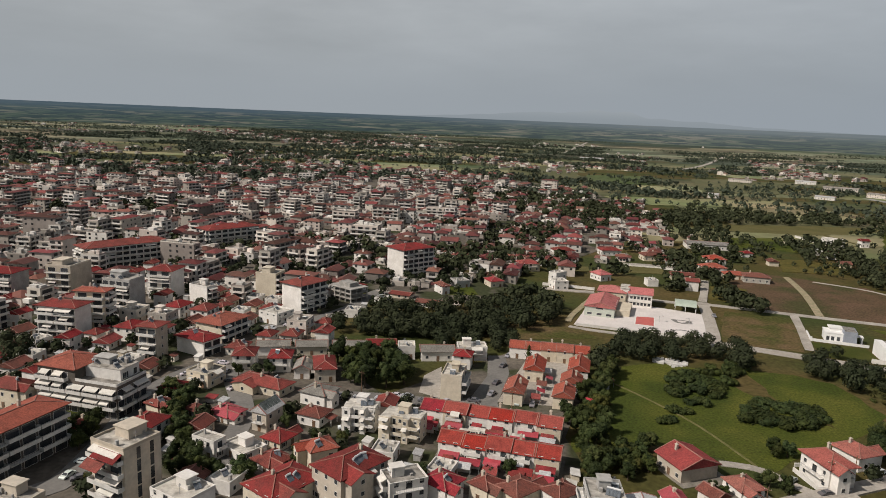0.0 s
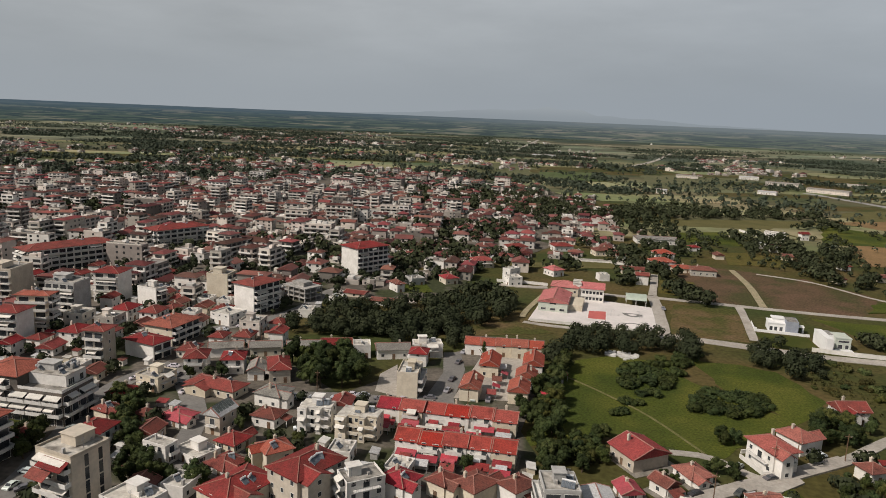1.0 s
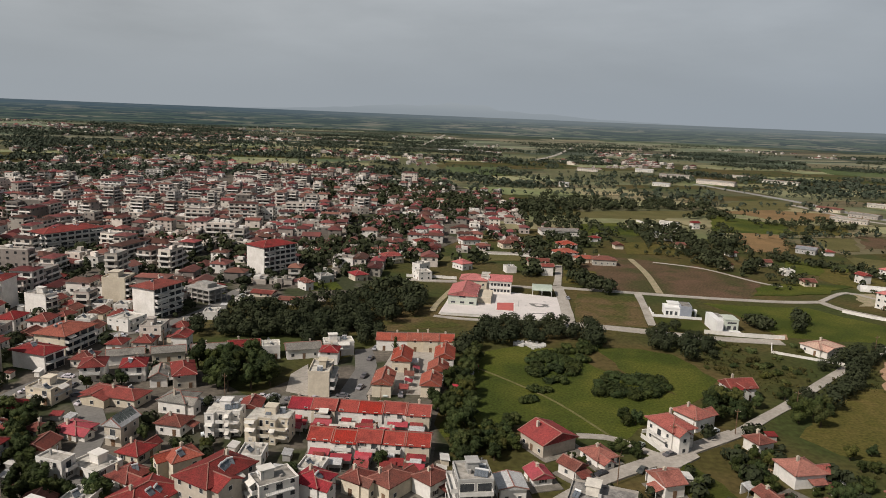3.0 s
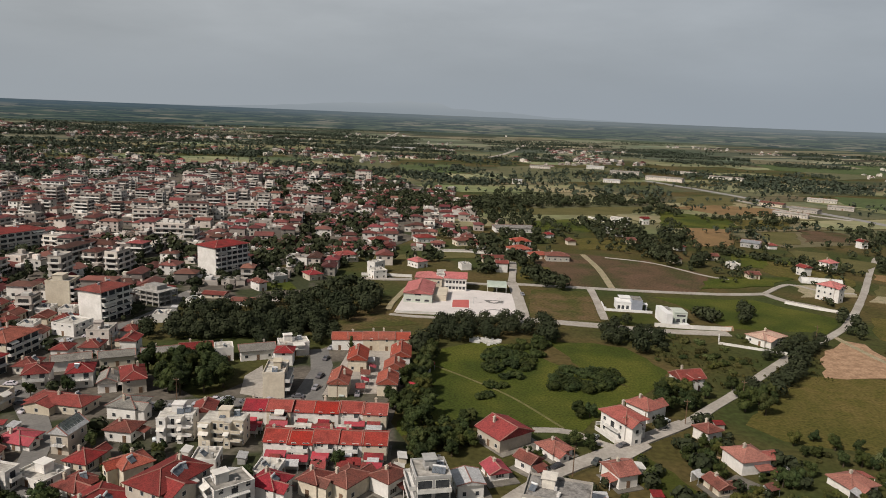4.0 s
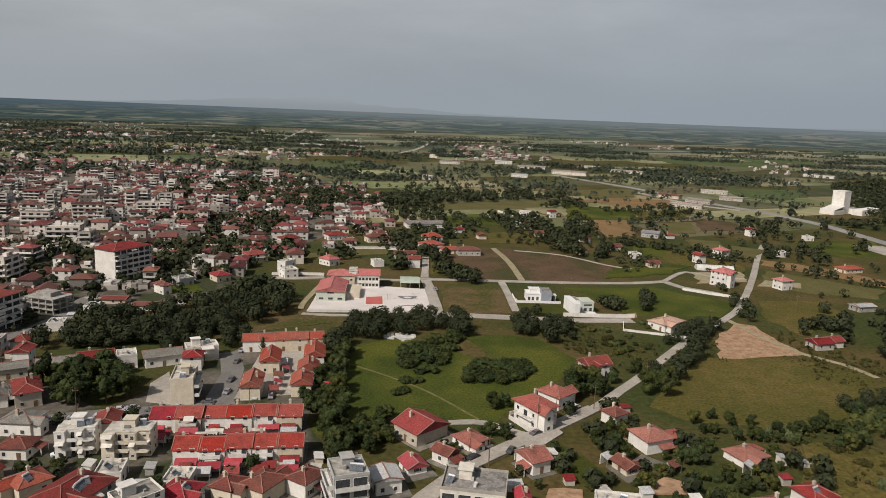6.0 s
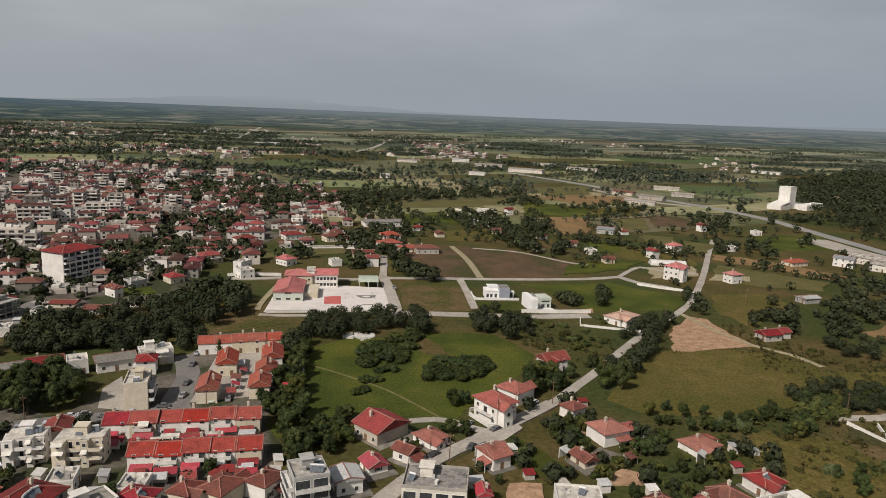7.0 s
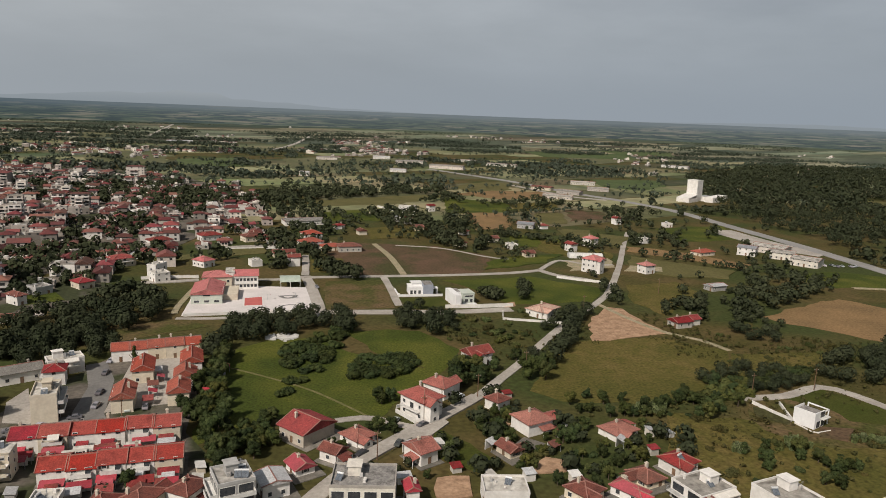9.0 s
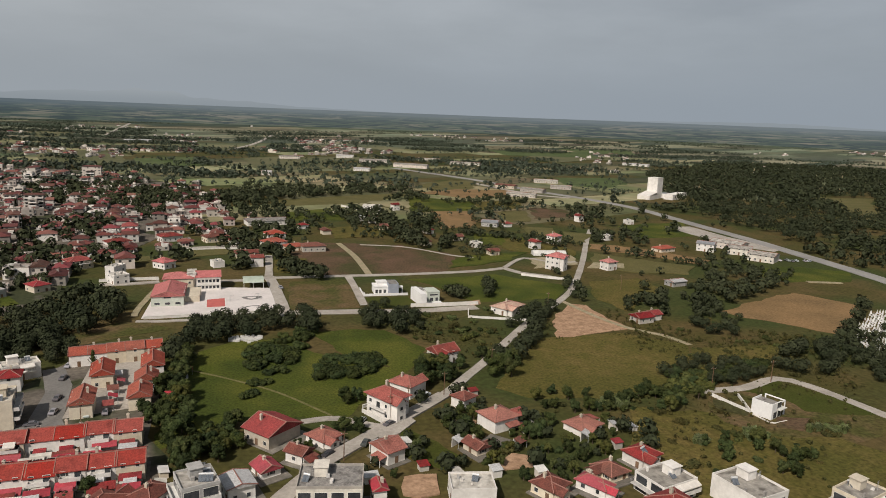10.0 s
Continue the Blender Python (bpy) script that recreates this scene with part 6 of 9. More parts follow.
house("house", 14.2, 181.2, 47.7, 4.8, 5.6, 3.2, "brown", "white", 1.5, form="gable", label="low white house with a brown gabled roof", seed=10, porch="S")
house("house", 5.1, 175.8, 24.1, 5.5, 5.9, 2.3, "red_cloth", "white", 1.6, form="gable", label="white cottage with a bright red sheet roof", seed=11)
apartments("apartment_block", -11.4, 160.4, 15.9, 8.7, 9.3, 9.0, "flat", "grey", "SW", label="grey three storey block with a flat roof", near=True, seed=12)
house("house", -2.1, 166.2, 15.9, 6.7, 7.2, 4.2, "sheet", "white", 1.0, form="gable", stack=False, label="white house with a pale grey sheet roof", seed=13)
apartments("house", 20.1, 158.0, -11.4, 15.8, 11.1, 7.0, "flat_grey", "mixed", "S", near=True, heaters=1, glaze=0.4, awnings=0.2, label="broad two storey house with a bare concrete flat roof", seed=14)
house("house", 31.7, 155.8, 1.2, 3.2, 4.4, 4.4, "red_cloth", "white", 1.2, form="gable", label="narrow house with a bright red roof", seed=15)
house("house", 55.2, 152.9, -9.9, 11.3, 8.5, 4.2, "flat_white", "white", form="flat", heater=1, label="low white house with a pale flat roof", seed=16)
house("house", 64.3, 176.3, 22.1, 4.5, 6.2, 2.3, "brown", "cream", 1.4, form="gable", label="old low house with a patched brown tile roof", seed=17, wing="E")
house("house", 75.8, 150.2, 28.1, 7.1, 7.1, 3.2, "brown", "cream", 1.8, label="low house with a weathered brown hipped roof", seed=18, wing="S")
house("house", 87.8, 148.6, 31.8, 4.5, 8.6, 2.8, "red_cloth", "white", 1.6, label="low house with a bright red roof", seed=19, wing="S")
house("house", 96.0, 155.3, 16.0, 6.6, 7.5, 2.3, "brown", "cream", 1.7, label="low house with a brown hipped roof", seed=20, wing="W", heater=1)
house("house", 108.7, 160.0, 19.0, 7.9, 7.2, 3.4, "red", "white", 1.9, label="white house with a dark red hipped roof", seed=21, wing="S", porch="E", heater=1)
apartments("house", 106.1, 144.3, 14.0, 12.1, 10.3, 4.7, "flat", "white", "SW", near=True, heaters=2, glaze=0.38, awnings=0.6, label="white two storey house with balconies and worn flat roof", seed=22)
house("house", 123.5, 133.8, 11.9, 11.2, 14.2, 6.3, "flat", "white", form="flat", balconies="S", heater=1, tower=True, sides="SEN", label="large white block with a blank side wall and flat roof", seed=23)
apartments("house", 150.5, 125.4, 16.9, 11.6, 8.3, 5.7, "flat", "cream", "SW", near=True, heaters=1, glaze=0.38, awnings=0.5, label="cream two storey block with a worn flat roof", seed=24)
house("house", 99.8, 131.5, 14.0, 9.5, 8.5, 5.6, "red", "white", 1.9, label="white two storey house with a weathered red roof", seed=161, sides="SW")
new_house(170.6, 181.5, 22.2, 9.0, 7.1, 4.9)
white_villa(73.2, 359.2, -1.0)
modern_house(91.5, 337.0, 6.0)
house("house", 127.4, 314.0, 33.5, 15.1, 9.6, 3.4, "blush", "white", 1.8, label="white bungalow with a pale pink roof", seed=27, wing="S")
house("house", 235.3, 492.8, 30.3, 8.6, 8.6, 6.1, "pink", "white", 2.2, label="white house with a bright red hipped roof", seed=28)
house("house", 196.7, 405.5, 36.5, 11.0, 10.1, 8.6, "pink", "white", 2.4, balconies="S", label="white villa with red roof and columns", seed=29, wing="S")
house("house", 231.2, 399.2, 18.1, 8.2, 7.5, 5.5, "pink", "white", 2.0, label="white two storey house with a pale red roof", seed=30)
house("house", 307.7, 453.2, 18.5, 16.0, 9.0, 3.0, "orange", "cream", 1.8, label="cream farmhouse with an orange roof", seed=31)
house("house", 187.4, 287.6, 11.0, 9.0, 7.0, 3.0, "red", "mixed", 1.8, form="gable", label="low farm building with a red gabled roof", seed=32)
house("house", 194.9, 290.6, 11.0, 7.0, 6.0, 3.0, "crimson", "mixed", 1.6, form="gable", label="small farm building with a bright red roof", seed=33)
house("shed", 250.8, 353.2, 12.5, 11.0, 7.0, 3.0, "sheet", "grey", 1.0, form="gable", stack=False, label="long shed with a pale metal roof", seed=34)
grain_mill(514.5, 789.1, 45.7, 17.6, 15.2, 4.0)
stepped_flats(-86.8, 183.9, 7.0, 9.6, 8.3, 7.7, "white", "white three storey flats with a stepped front and pale flat roof", 35)
stepped_flats(-72.9, 183.6, 1.4, 12.1, 8.9, 7.3, "cream", "cream three storey flats with a stepped front and pale flat roof", 36)
apartments("apartment_block", -69.7, 222.0, 9.0, 7.1, 12.3, 8.9, "flat_white", "cream", "E", near=True, label="cream block with a blank end wall and side balconies", heaters=3, seed=37)
house("house", -75.1, 250.0, 9.0, 6.5, 6.8, 5.3, "red", "white", 1.8, balconies="W", label="white house with a red roof behind the beige block", seed=38)
terrace(-46.0, 273.9, 8.6, 31.6, 9.0, 4.9, 5, "orange")
house("terrace_house", -47.0, 251.0, 7.0, 6.8, 12.0, 4.9, "orange", "cream", 2.2, form="gable", axis="y", label="cream terrace house with an orange gabled roof", group="terrace houses", seed=51)
house("terrace_house", -48.7, 226.5, 5.0, 6.4, 11.5, 4.9, "orange", "cream", 2.2, form="gable", axis="y", label="cream terrace house with an orange gabled roof", group="terrace houses", seed=52)
house("terrace_house", -32.4, 229.0, 5.0, 6.5, 9.5, 4.6, "orange", "cream", 2.2, form="gable", axis="y", label="cream terrace house with an orange gabled roof", group="terrace houses", seed=53)
house("terrace_house", -32.0, 243.0, 6.0, 6.8, 7.5, 4.4, "orange", "white", 2.4, form="gable", axis="y", label="white terrace house with an orange gabled roof", group="terrace houses", seed=54)
house("terrace_house", -31.5, 257.5, 6.0, 7.0, 12.0, 4.9, "orange", "white", 2.2, form="gable", axis="y", label="white terrace house with an orange gabled roof", group="terrace houses", seed=55)
terrace(-50.3, 201.6, 3.9, 43.8, 9.0, 5.0, 6, "terra")
terrace(-42.4, 181.7, 4.1, 34.1, 9.0, 4.9, 5, "terra")
school_gym(-34.8, 359.2, 0.4, 14.7, 24.0, 5.0)
house("school_wing", -31.9, 381.2, 0.4, 14.7, 12.0, 7.0, "pink", "cream", 2.4, label="cream school wing with a pale red hipped roof", stack=False, seed=57)
school_block(-17.3, 382.8, 2.6, 12.1, 13.0, 7.2)
# facade shade of this long block is put into its dark walls
apartments("apartment_block", -161.4, 126.0, 89.7, 28.6, 10.7, 13.0, "orange", "dark", "S", plain="E", near=True, form="hip", heaters=0, label="long four storey block with dark balconies and an orange roof", seed=61, awnings=0.1)
tower_block(-121.0, 125.3, 82.0, 10.5, 11.4, 16.6)
awning_block(-171.4, 164.6, 94.1, 13.5, 29.0, 14.2)
apartments("apartment_block", -236.8, 214.2, 100.6, 10.0, 17.2, 13.5, "red", "white", "W", form="hip", heaters=1, label="white five storey block with rounded balconies and red roof", seed=64)
apartments("apartment_block", -235.8, 228.9, 106.6, 6.7, 12.9, 16.3, "orange", "cream", "SW", form="hip", heaters=1, label="cream five storey block with an orange roof", seed=65)
apartments("apartment_block", -286.3, 263.1, 102.5, 16.6, 13.0, 16.3, "flat", "beige", "W", heaters=4, label="tan apartment block with a cluttered flat roof", seed=66)
apartments("apartment_block", -302.7, 240.7, 102.1, 11.6, 17.2, 15.2, "red", "grey", "W", form="hip", heaters=1, label="grey apartment block with a red hipped roof", seed=67)
apartments("apartment_block", -243.5, 254.0, 97.0, 11.2, 14.3, 15.6, "flat", "grey", "W", heaters=5, label="grey white block with a cluttered flat roof", seed=68)
apartments("apartment_block", -242.9, 281.6, 101.7, 12.8, 12.4, 14.8, "red", "white", "W", form="hip", heaters=1, label="white block with a blank wall and red roof", seed=69)
apartments("apartment_block", -220.7, 281.8, 82.7, 6.8, 11.7, 8.7, "flat", "white", "S", heaters=2, label="white three storey block with a flat roof", seed=70)
apartments("apartment_block", -175.4, 220.7, 81.0, 8.7, 14.6, 6.7, "red", "white", "S", form="hip", heaters=1, label="white three storey block with a red roof", seed=71, near=True)
apartments("apartment_block", -178.8, 240.3, 86.4, 16.9, 13.2, 8.1, "orange", "cream", "S", plain="W", form="hip", heaters=2, label="cream three storey block with an orange hipped roof", seed=72, near=True)
apartments("apartment_block", -186.1, 207.9, 98.2, 7.5, 7.5, 13.4, "red", "beige", "W", plain="S", form="hip", heaters=1, label="beige narrow block with a red roof", seed=73)
apartments("apartment_block", -170.3, 292.9, 75.4, 17.1, 12.7, 14.2, "red", "white", "S", form="hip", heaters=2, label="tall white six storey block with a blank end wall", seed=74)
apartments("apartment_block", -201.0, 311.0, 96.3, 11.3, 11.3, 11.7, "flat", "cream", "S", heaters=1, label="cream five storey block with a blank end wall", seed=75)
apartments("apartment_block", -153.7, 390.0, 60.1, 23.0, 15.9, 17.1, "red", "white", "S", form="hip", heaters=1, label="tall white six storey block with a red roof", seed=76)
apartments("apartment_block", -316.9, 331.6, 67.3, 49.8, 15.7, 12.9, "red", "white", "SW", form="hip", heaters=4, label="very long white block with bands of balconies", seed=77)
apartments("apartment_block", -304.6, 417.2, 68.7, 40.5, 15.9, 12.4, "red", "white", "SW", form="hip", heaters=3, label="long white block with bands of balconies and a red roof", seed=78)
house("house", -171.3, 269.8, 79.1, 11.1, 11.0, 4.9, "flat_white", "white", form="flat", heater=1, balconies="S", label="white two storey house with a pale flat roof", seed=79)
concrete_frame(-160.4, 320.8, 68.7, 12.1, 16.9, 7.2)
house("house", -67.1, 410.5, 61.5, 9.8, 5.8, 7.0, "flat_white", "white", form="flat", label="small white flat roofed building by the park", seed=80)
solar_house(-113.3, 173.7, 85.8, 8.1, 5.2, 6.3)
house("house", -128.6, 174.5, 78.8, 7.8, 8.7, 2.3, "red_cloth", "white", 1.8, label="low house with a vivid red roof", seed=82, wing="S", heater=1)
house("house", -103.7, 165.0, 79.6, 7.0, 6.8, 2.9, "red", "cream", 2.0, label="cream house with a red hipped roof and pale ridges", seed=83, wing="E", heater=1)
house("house", -98.8, 153.6, 70.4, 7.8, 7.4, 2.3, "red", "white", 2.0, label="white house with a brownish red hipped roof", seed=84, wing="S", heater=1)
house("house", -117.8, 151.8, 81.5, 4.5, 8.1, 5.5, "flat", "white", form="flat", balconies="S", label="white house with a grey flat roof", seed=85)
house("house", -110.1, 156.6, 70.7, 8.3, 10.3, 2.3, "flat_white", "white", form="flat", balconies="S", tower=True, label="white house with a pale flat roof", seed=86)
house("house", -86.8, 158.2, 49.6, 7.4, 7.1, 6.6, "orange", "cream", 2.0, label="cream house with an orange hipped roof", seed=87, wing="W", heater=1)
house("house", -72.9, 148.8, 68.0, 15.6, 11.0, 9.0, "red", "beige", 2.4, heater=3, balconies="S", label="tall beige house with a red roof carrying solar heaters", seed=88, wing="S")
house("house", -58.6, 149.5, 43.0, 9.9, 7.2, 8.0, "flat", "white", form="flat", balconies="SW", heater=1, tower=True, label="white two storey house with a worn flat roof", seed=89)
house("house", -50.8, 156.4, 70.7, 7.7, 7.7, 5.2, "crimson", "white", 2.0, label="house with a bright red hipped roof", seed=90, wing="S", heater=1)
house("house", -108.4, 197.1, 85.3, 8.8, 9.4, 4.4, "slate", "white", 2.0, label="white house with a grey hipped roof", seed=91, wing="S", heater=1)
house("house", -102.2, 182.6, 86.1, 6.9, 8.0, 3.5, "brown", "white", 1.6, label="small white house with a brown red roof", seed=92, porch="S")
house("house", -130.9, 198.6, 83.9, 8.2, 19.4, 3.2, "red", "cream", 1.8, label="long cream house with a red roof", seed=93, wing="W", heater=1)
house("house", -150.1, 215.4, 25.0, 7.8, 9.6, 5.5, "red", "white", 2.0, balconies="S", label="white two storey house with a red roof", seed=101, heater=1)
house("house", -136.5, 218.2, 24.4, 7.9, 8.9, 5.7, "red", "white", 2.0, balconies="S", label="white two storey house with a red roof", seed=102, heater=1)
house("house", -125.7, 215.9, 23.5, 5.6, 9.0, 3.8, "slate", "white", 1.8, form="gable", label="white house with a pale grey roof", seed=103)
house("house", -118.4, 218.6, 31.0, 7.3, 13.8, 5.1, "red", "beige", 1.8, balconies="W", label="beige house with a dark red roof", seed=104)
house("house", -148.3, 231.7, 30.5, 12.3, 6.4, 3.9, "slate", "white", 1.6, form="gable", label="long white house with a pale grey roof", seed=105)
house("house", -134.8, 238.1, 28.4, 11.6, 6.4, 3.9, "slate", "cream", 1.6, form="gable", label="long cream house with a pale grey roof", seed=106)
house("house", -121.2, 244.7, 25.9, 13.0, 6.4, 3.9, "slate", "cream", 1.6, form="gable", label="long cream house with a pale tile roof", seed=107)
house("house", -110.7, 252.0, 24.6, 11.4, 6.4, 3.9, "red", "cream", 1.6, form="gable", label="low cream house with a red roof", seed=108)
house("house", -99.3, 251.0, 23.5, 6.7, 7.2, 5.0, "flat_white", "white", form="flat", heater=1, label="white flat roofed house among trees", seed=109)
house("house", -75.0, 261.0, 25.0, 11.5, 7.0, 5.2, "flat_white", "white", form="flat", heater=1, balconies="S", tower=True, label="white two storey house by the park", seed=162)
house("house", -87.5, 254.5, 25.8, 12.9, 7.2, 3.9, "slate", "white", 1.8, form="gable", balconies="S", label="white two storey house with a pale grey roof", seed=110)
house("house", -87.3, 140.5, 70.2, 15.4, 11.2, 5.0, "red", "cream", 2.6, heater=2, label="broad house with a red hipped roof and solar heaters", seed=111, wing="S")
house("house", -40.7, 160.8, 68.5, 6.4, 5.6, 4.5, "brown", "cream", 1.8, label="low house with a brown hipped roof", seed=112, wing="S", heater=1)
house("house", -32.5, 161.9, 59.9, 9.0, 7.5, 4.5, "brown", "cream", 1.8, label="low house with a brown hipped roof", seed=113, wing="E", heater=1)
house("house", -22.2, 164.7, 56.1, 7.7, 6.3, 4.5, "brown", "white", 1.7, label="low house with a weathered brown roof", seed=114, porch="S")
house("house", -103.4, 123.6, 77.6, 9.2, 11.3, 8.0, "flat_white", "white", form="flat", tower=True, heater=1, balconies="W", label="white block with a pale flat roof", seed=115)
house("house", -131.8, 104.5, 91.6, 5.8, 9.9, 10.0, "flat", "beige", form="flat", balconies="W", tower=True, label="beige block with a flat roof", seed=116)
house("house", -147.9, 166.9, 82.2, 5.7, 5.4, 4.7, "red", "cream", 1.8, label="cream house with a dark red roof", seed=117, wing="S", heater=1)
house("house", -152.0, 195.0, 86.6, 9.3, 9.2, 5.1, "flat", "cream", form="flat", balconies="SW", heater=1, tower=True, label="cream two storey house with a flat roof", seed=118)
house("house", -137.4, 170.8, 80.3, 4.4, 4.8, 3.1, "brown", "white", 1.4, label="low old house with a brown roof", seed=119, porch="S")
house("house", -194.7, 155.1, 94.9, 7.3, 11.5, 7.0, "red", "cream", 2.2, balconies="S", label="cream two storey house with a red roof", seed=120, wing="S", heater=1)
warehouse(331.3, 794.0, -33.6, 36.0, 9.0, 4.0)
warehouse(443.8, 971.3, -28.0, 35.4, 10.0, 4.0)
warehouse(364.5, 438.2, -42.9, 16.6, 14.0, 5.0)
warehouse(246.7, 1321.0, -10.7, 57.7, 22.0, 6.0)
warehouse(294.9, 1223.4, -30.3, 62.0, 16.0, 6.0)
warehouse(213.0, 577.5, -29.4, 14.2, 12.0, 4.0, "metal", "grey")
house("house", 124.8, 677.0, -15.3, 17.8, 11.0, 5.0, "flat_white", "white", form="flat", heater=0, label="white flat roofed country house", near=False, seed=121)
house("house", 23.8, 524.1, 16.3, 13.3, 11.0, 5.0, "orange", "white", 2.4, balconies="S", label="white country house with an orange roof", near=False, seed=122)
house("house", 47.5, 478.8, 5.3, 15.7, 10.0, 4.0, "brown", "mixed", 2.0, label="long farmhouse with an orange roof", near=False, seed=123)
warehouse(19.9, 596.1, 11.2, 32.7, 16.0, 4.0, "flat_grey", "white")
warehouse(428.4, 886.2, -28.5, 28.2, 10.0, 4.0)
warehouse(344.9, 452.2, -47.3, 12.9, 9.0, 6.0, "metal", "white")
for k in range(7):
    car(358.0 + 6.2 * k, 413.5 - 1.3 * k, 70.0 + 3.0 * (k % 3))
pavilion(5.8, 382.0, 1.6, 10.8, 12.6, 3.5)
hoop(-6.0, 352.0, 90)
hoop(8.0, 354.0, -90)
house("house", -44.4, 435.3, 46.1, 8.2, 10.0, 4.0, "pink", "white", 2.2, balconies="S", label="white house with a pale red roof behind the school", near=False, seed=131)
house("house", 3.2, 462.7, 8.6, 14.2, 8.0, 3.0, "brown", "cream", 1.6, form="gable", label="long low shed house with a brown roof", near=False, seed=132)
house("house", 21.7, 490.9, 25.3, 15.0, 11.0, 5.0, "orange", "white", 2.4, balconies="S", label="white villa with an orange roof", near=False, seed=133, wing="S")
house("house", 35.5, 483.4, 14.0, 14.1, 9.0, 3.0, "orange", "cream", 1.8, label="low farmhouse with an orange roof", near=False, seed=134)
house("house", -48.8, 524.2, 27.0, 14.7, 10.0, 4.0, "red", "white", 2.0, balconies="S", label="white country house with a red roof", near=False, seed=135)
house("house", -17.8, 520.0, 25.2, 16.3, 10.0, 4.0, "brown", "cream", 2.0, label="cream house with a brown roof", near=False, seed=136)
house("house", -80.0, 504.2, 31.5, 14.8, 10.0, 4.0, "red", "white", 2.0, label="white house with a red roof", near=False, seed=137)
house("house", -91.6, 439.6, 33.9, 13.1, 10.0, 5.0, "crimson", "cream", 2.0, balconies="S", label="cream house with a bright red roof", near=False, seed=138)
warehouse(372.1, 460.4, -60.5, 24.9, 14.0, 5.0)
warehouse(365.5, 413.7, -54.5, 17.7, 16.0, 5.0)
yard_roof(-41.5, 226.0, 6, 3.4, 3.0, "crimson")
yard_roof(-41.0, 232.5, 96, 3.0, 2.8, "red_cloth")
yard_roof(-42.0, 239.0, 6, 3.6, 3.0, "brown")
yard_roof(-40.5, 246.0, 96, 3.2, 2.6, "red_cloth")
yard_roof(-42.5, 252.5, 6, 3.0, 3.0, "sheet")
yard_roof(-23.5, 230.0, 6, 3.4, 3.0, "red_cloth")
yard_roof(-22.0, 238.0, 96, 3.6, 3.0, "crimson")
yard_roof(-20.5, 246.0, 6, 3.2, 3.2, "sheet")
yard_roof(-19.5, 254.0, 96, 3.4, 3.0, "red_cloth")
warehouse(-241.6, 1898.7, 7.2, 62.8, 20.0, 5.0, "sheet", "white")
warehouse(93.4, 1395.2, -9.7, 39.3, 14.0, 5.0, "flat", "mixed")
warehouse(37.9, 1048.1, -7.8, 13.7, 12.0, 5.0, "sheet", "white")
warehouse(209.6, 1456.5, -8.6, 35.0, 16.0, 5.0, "sheet", "white")
warehouse(427.2, 1316.0, -31.3, 59.2, 20.0, 4.0, "flat", "mixed")
warehouse(350.1, 895.0, -42.4, 28.0, 12.0, 4.0, "brown", "cream")
warehouse(369.3, 846.5, -46.9, 31.8, 12.0, 4.0, "flat", "mixed")
warehouse(841.2, 1373.3, -52.4, 59.9, 12.0, 4.0, "sheet", "white")
warehouse(376.4, 1413.5, -28.9, 47.8, 16.0, 4.0, "flat", "mixed")
warehouse(192.5, 1140.7, -18.4, 26.1, 12.0, 4.0, "sheet", "white")
polytunnel(211.0, 448.6, 80, 24, 8)
house("house", -63.9, 397.9, 30.6, 8.2, 9.0, 5.0, "flat_white", "white", form="flat", heater=0, label="white cubic house behind the school", near=False, seed=141)
house("shed", -86.6, 459.5, 24.7, 6.4, 7.0, 3.0, "sheet", "white", 1.0, form="gable", stack=False, label="white walled shed with a metal roof", near=False, seed=145)
house("house", -120.7, 354.8, 48.6, 4.5, 9.0, 5.0, "brown", "white", 1.6, label="white two storey house by the park", near=False, seed=151)
house("house", -99.4, 384.9, 40.1, 8.0, 9.0, 4.0, "crimson", "cream", 1.8, label="cream house with a bright red roof by the park", near=False, seed=152)
house("house", -116.6, 374.5, 43.5, 8.2, 9.0, 4.0, "flat", "grey", form="flat", label="grey flat roofed house by the park", near=False, seed=153)
house("shed", -117.1, 326.7, 3.1, 13.4, 7.0, 2.5, "brown", "white", 1.0, form="gable", stack=False, label="long low shed with a brown roof by the park", near=False, seed=154)
house("shed", -136.3, 335.4, -2.0, 10.9, 7.0, 2.5, "red", "cream", 1.0, form="gable", stack=False, label="low shed with a red roof by the park", near=False, seed=155)
yard_roof(36.1, 182.0, 35, 3.4, 2.6, "sheet")
yard_roof(60.2, 180.1, 35, 3.4, 2.6, "sheet")
yard_roof(99.6, 175.8, 40, 3.4, 2.6, "sheet")
yard_roof(17.0, 176.7, 40, 3.4, 2.6, "brown")
yard_roof(77.8, 175.6, 30, 3.4, 2.6, "brown")
garden_wall("tall white rendered wall along the lane", 1.8, (81.2, 329.0), (99.3, 328.3), (117.0, 328.8))
garden_wall("curving white wall beside the lane", 1.4, (165.6, 389.5), (178.0, 379.8), (186.8, 374.9), (191.7, 366.1))
garden_wall("long white boundary wall in the fields", 1.8, (98.5, 705.8), (112.6, 677.6), (125.7, 647.6))
garden_wall("low white garden wall", 1.2, (170.8, 196.8), (164.9, 182.8))
garden_wall("low pale driveway wall", 1.2, (161.2, 198.7), (163.0, 189.8), (164.9, 182.8))
garden_wall("low pale plot kerb", 0.35, (164.9, 182.8), (165.9, 175.1), (167.4, 174.1), (172.8, 174.9))
garden_wall("pale low wall round the bungalow garden", 1.0, (108.4, 319.2), (104.5, 306.9), (132.2, 296.6))
garden_wall("white schoolyard boundary wall", 1.2, (-43.0, 326.8), (-27.1, 327.6), (-5.1, 328.5), (13.5, 328.9))
garden_wall("pale concrete garden wall", 1.0, (86.9, 192.6), (90.5, 184.0))
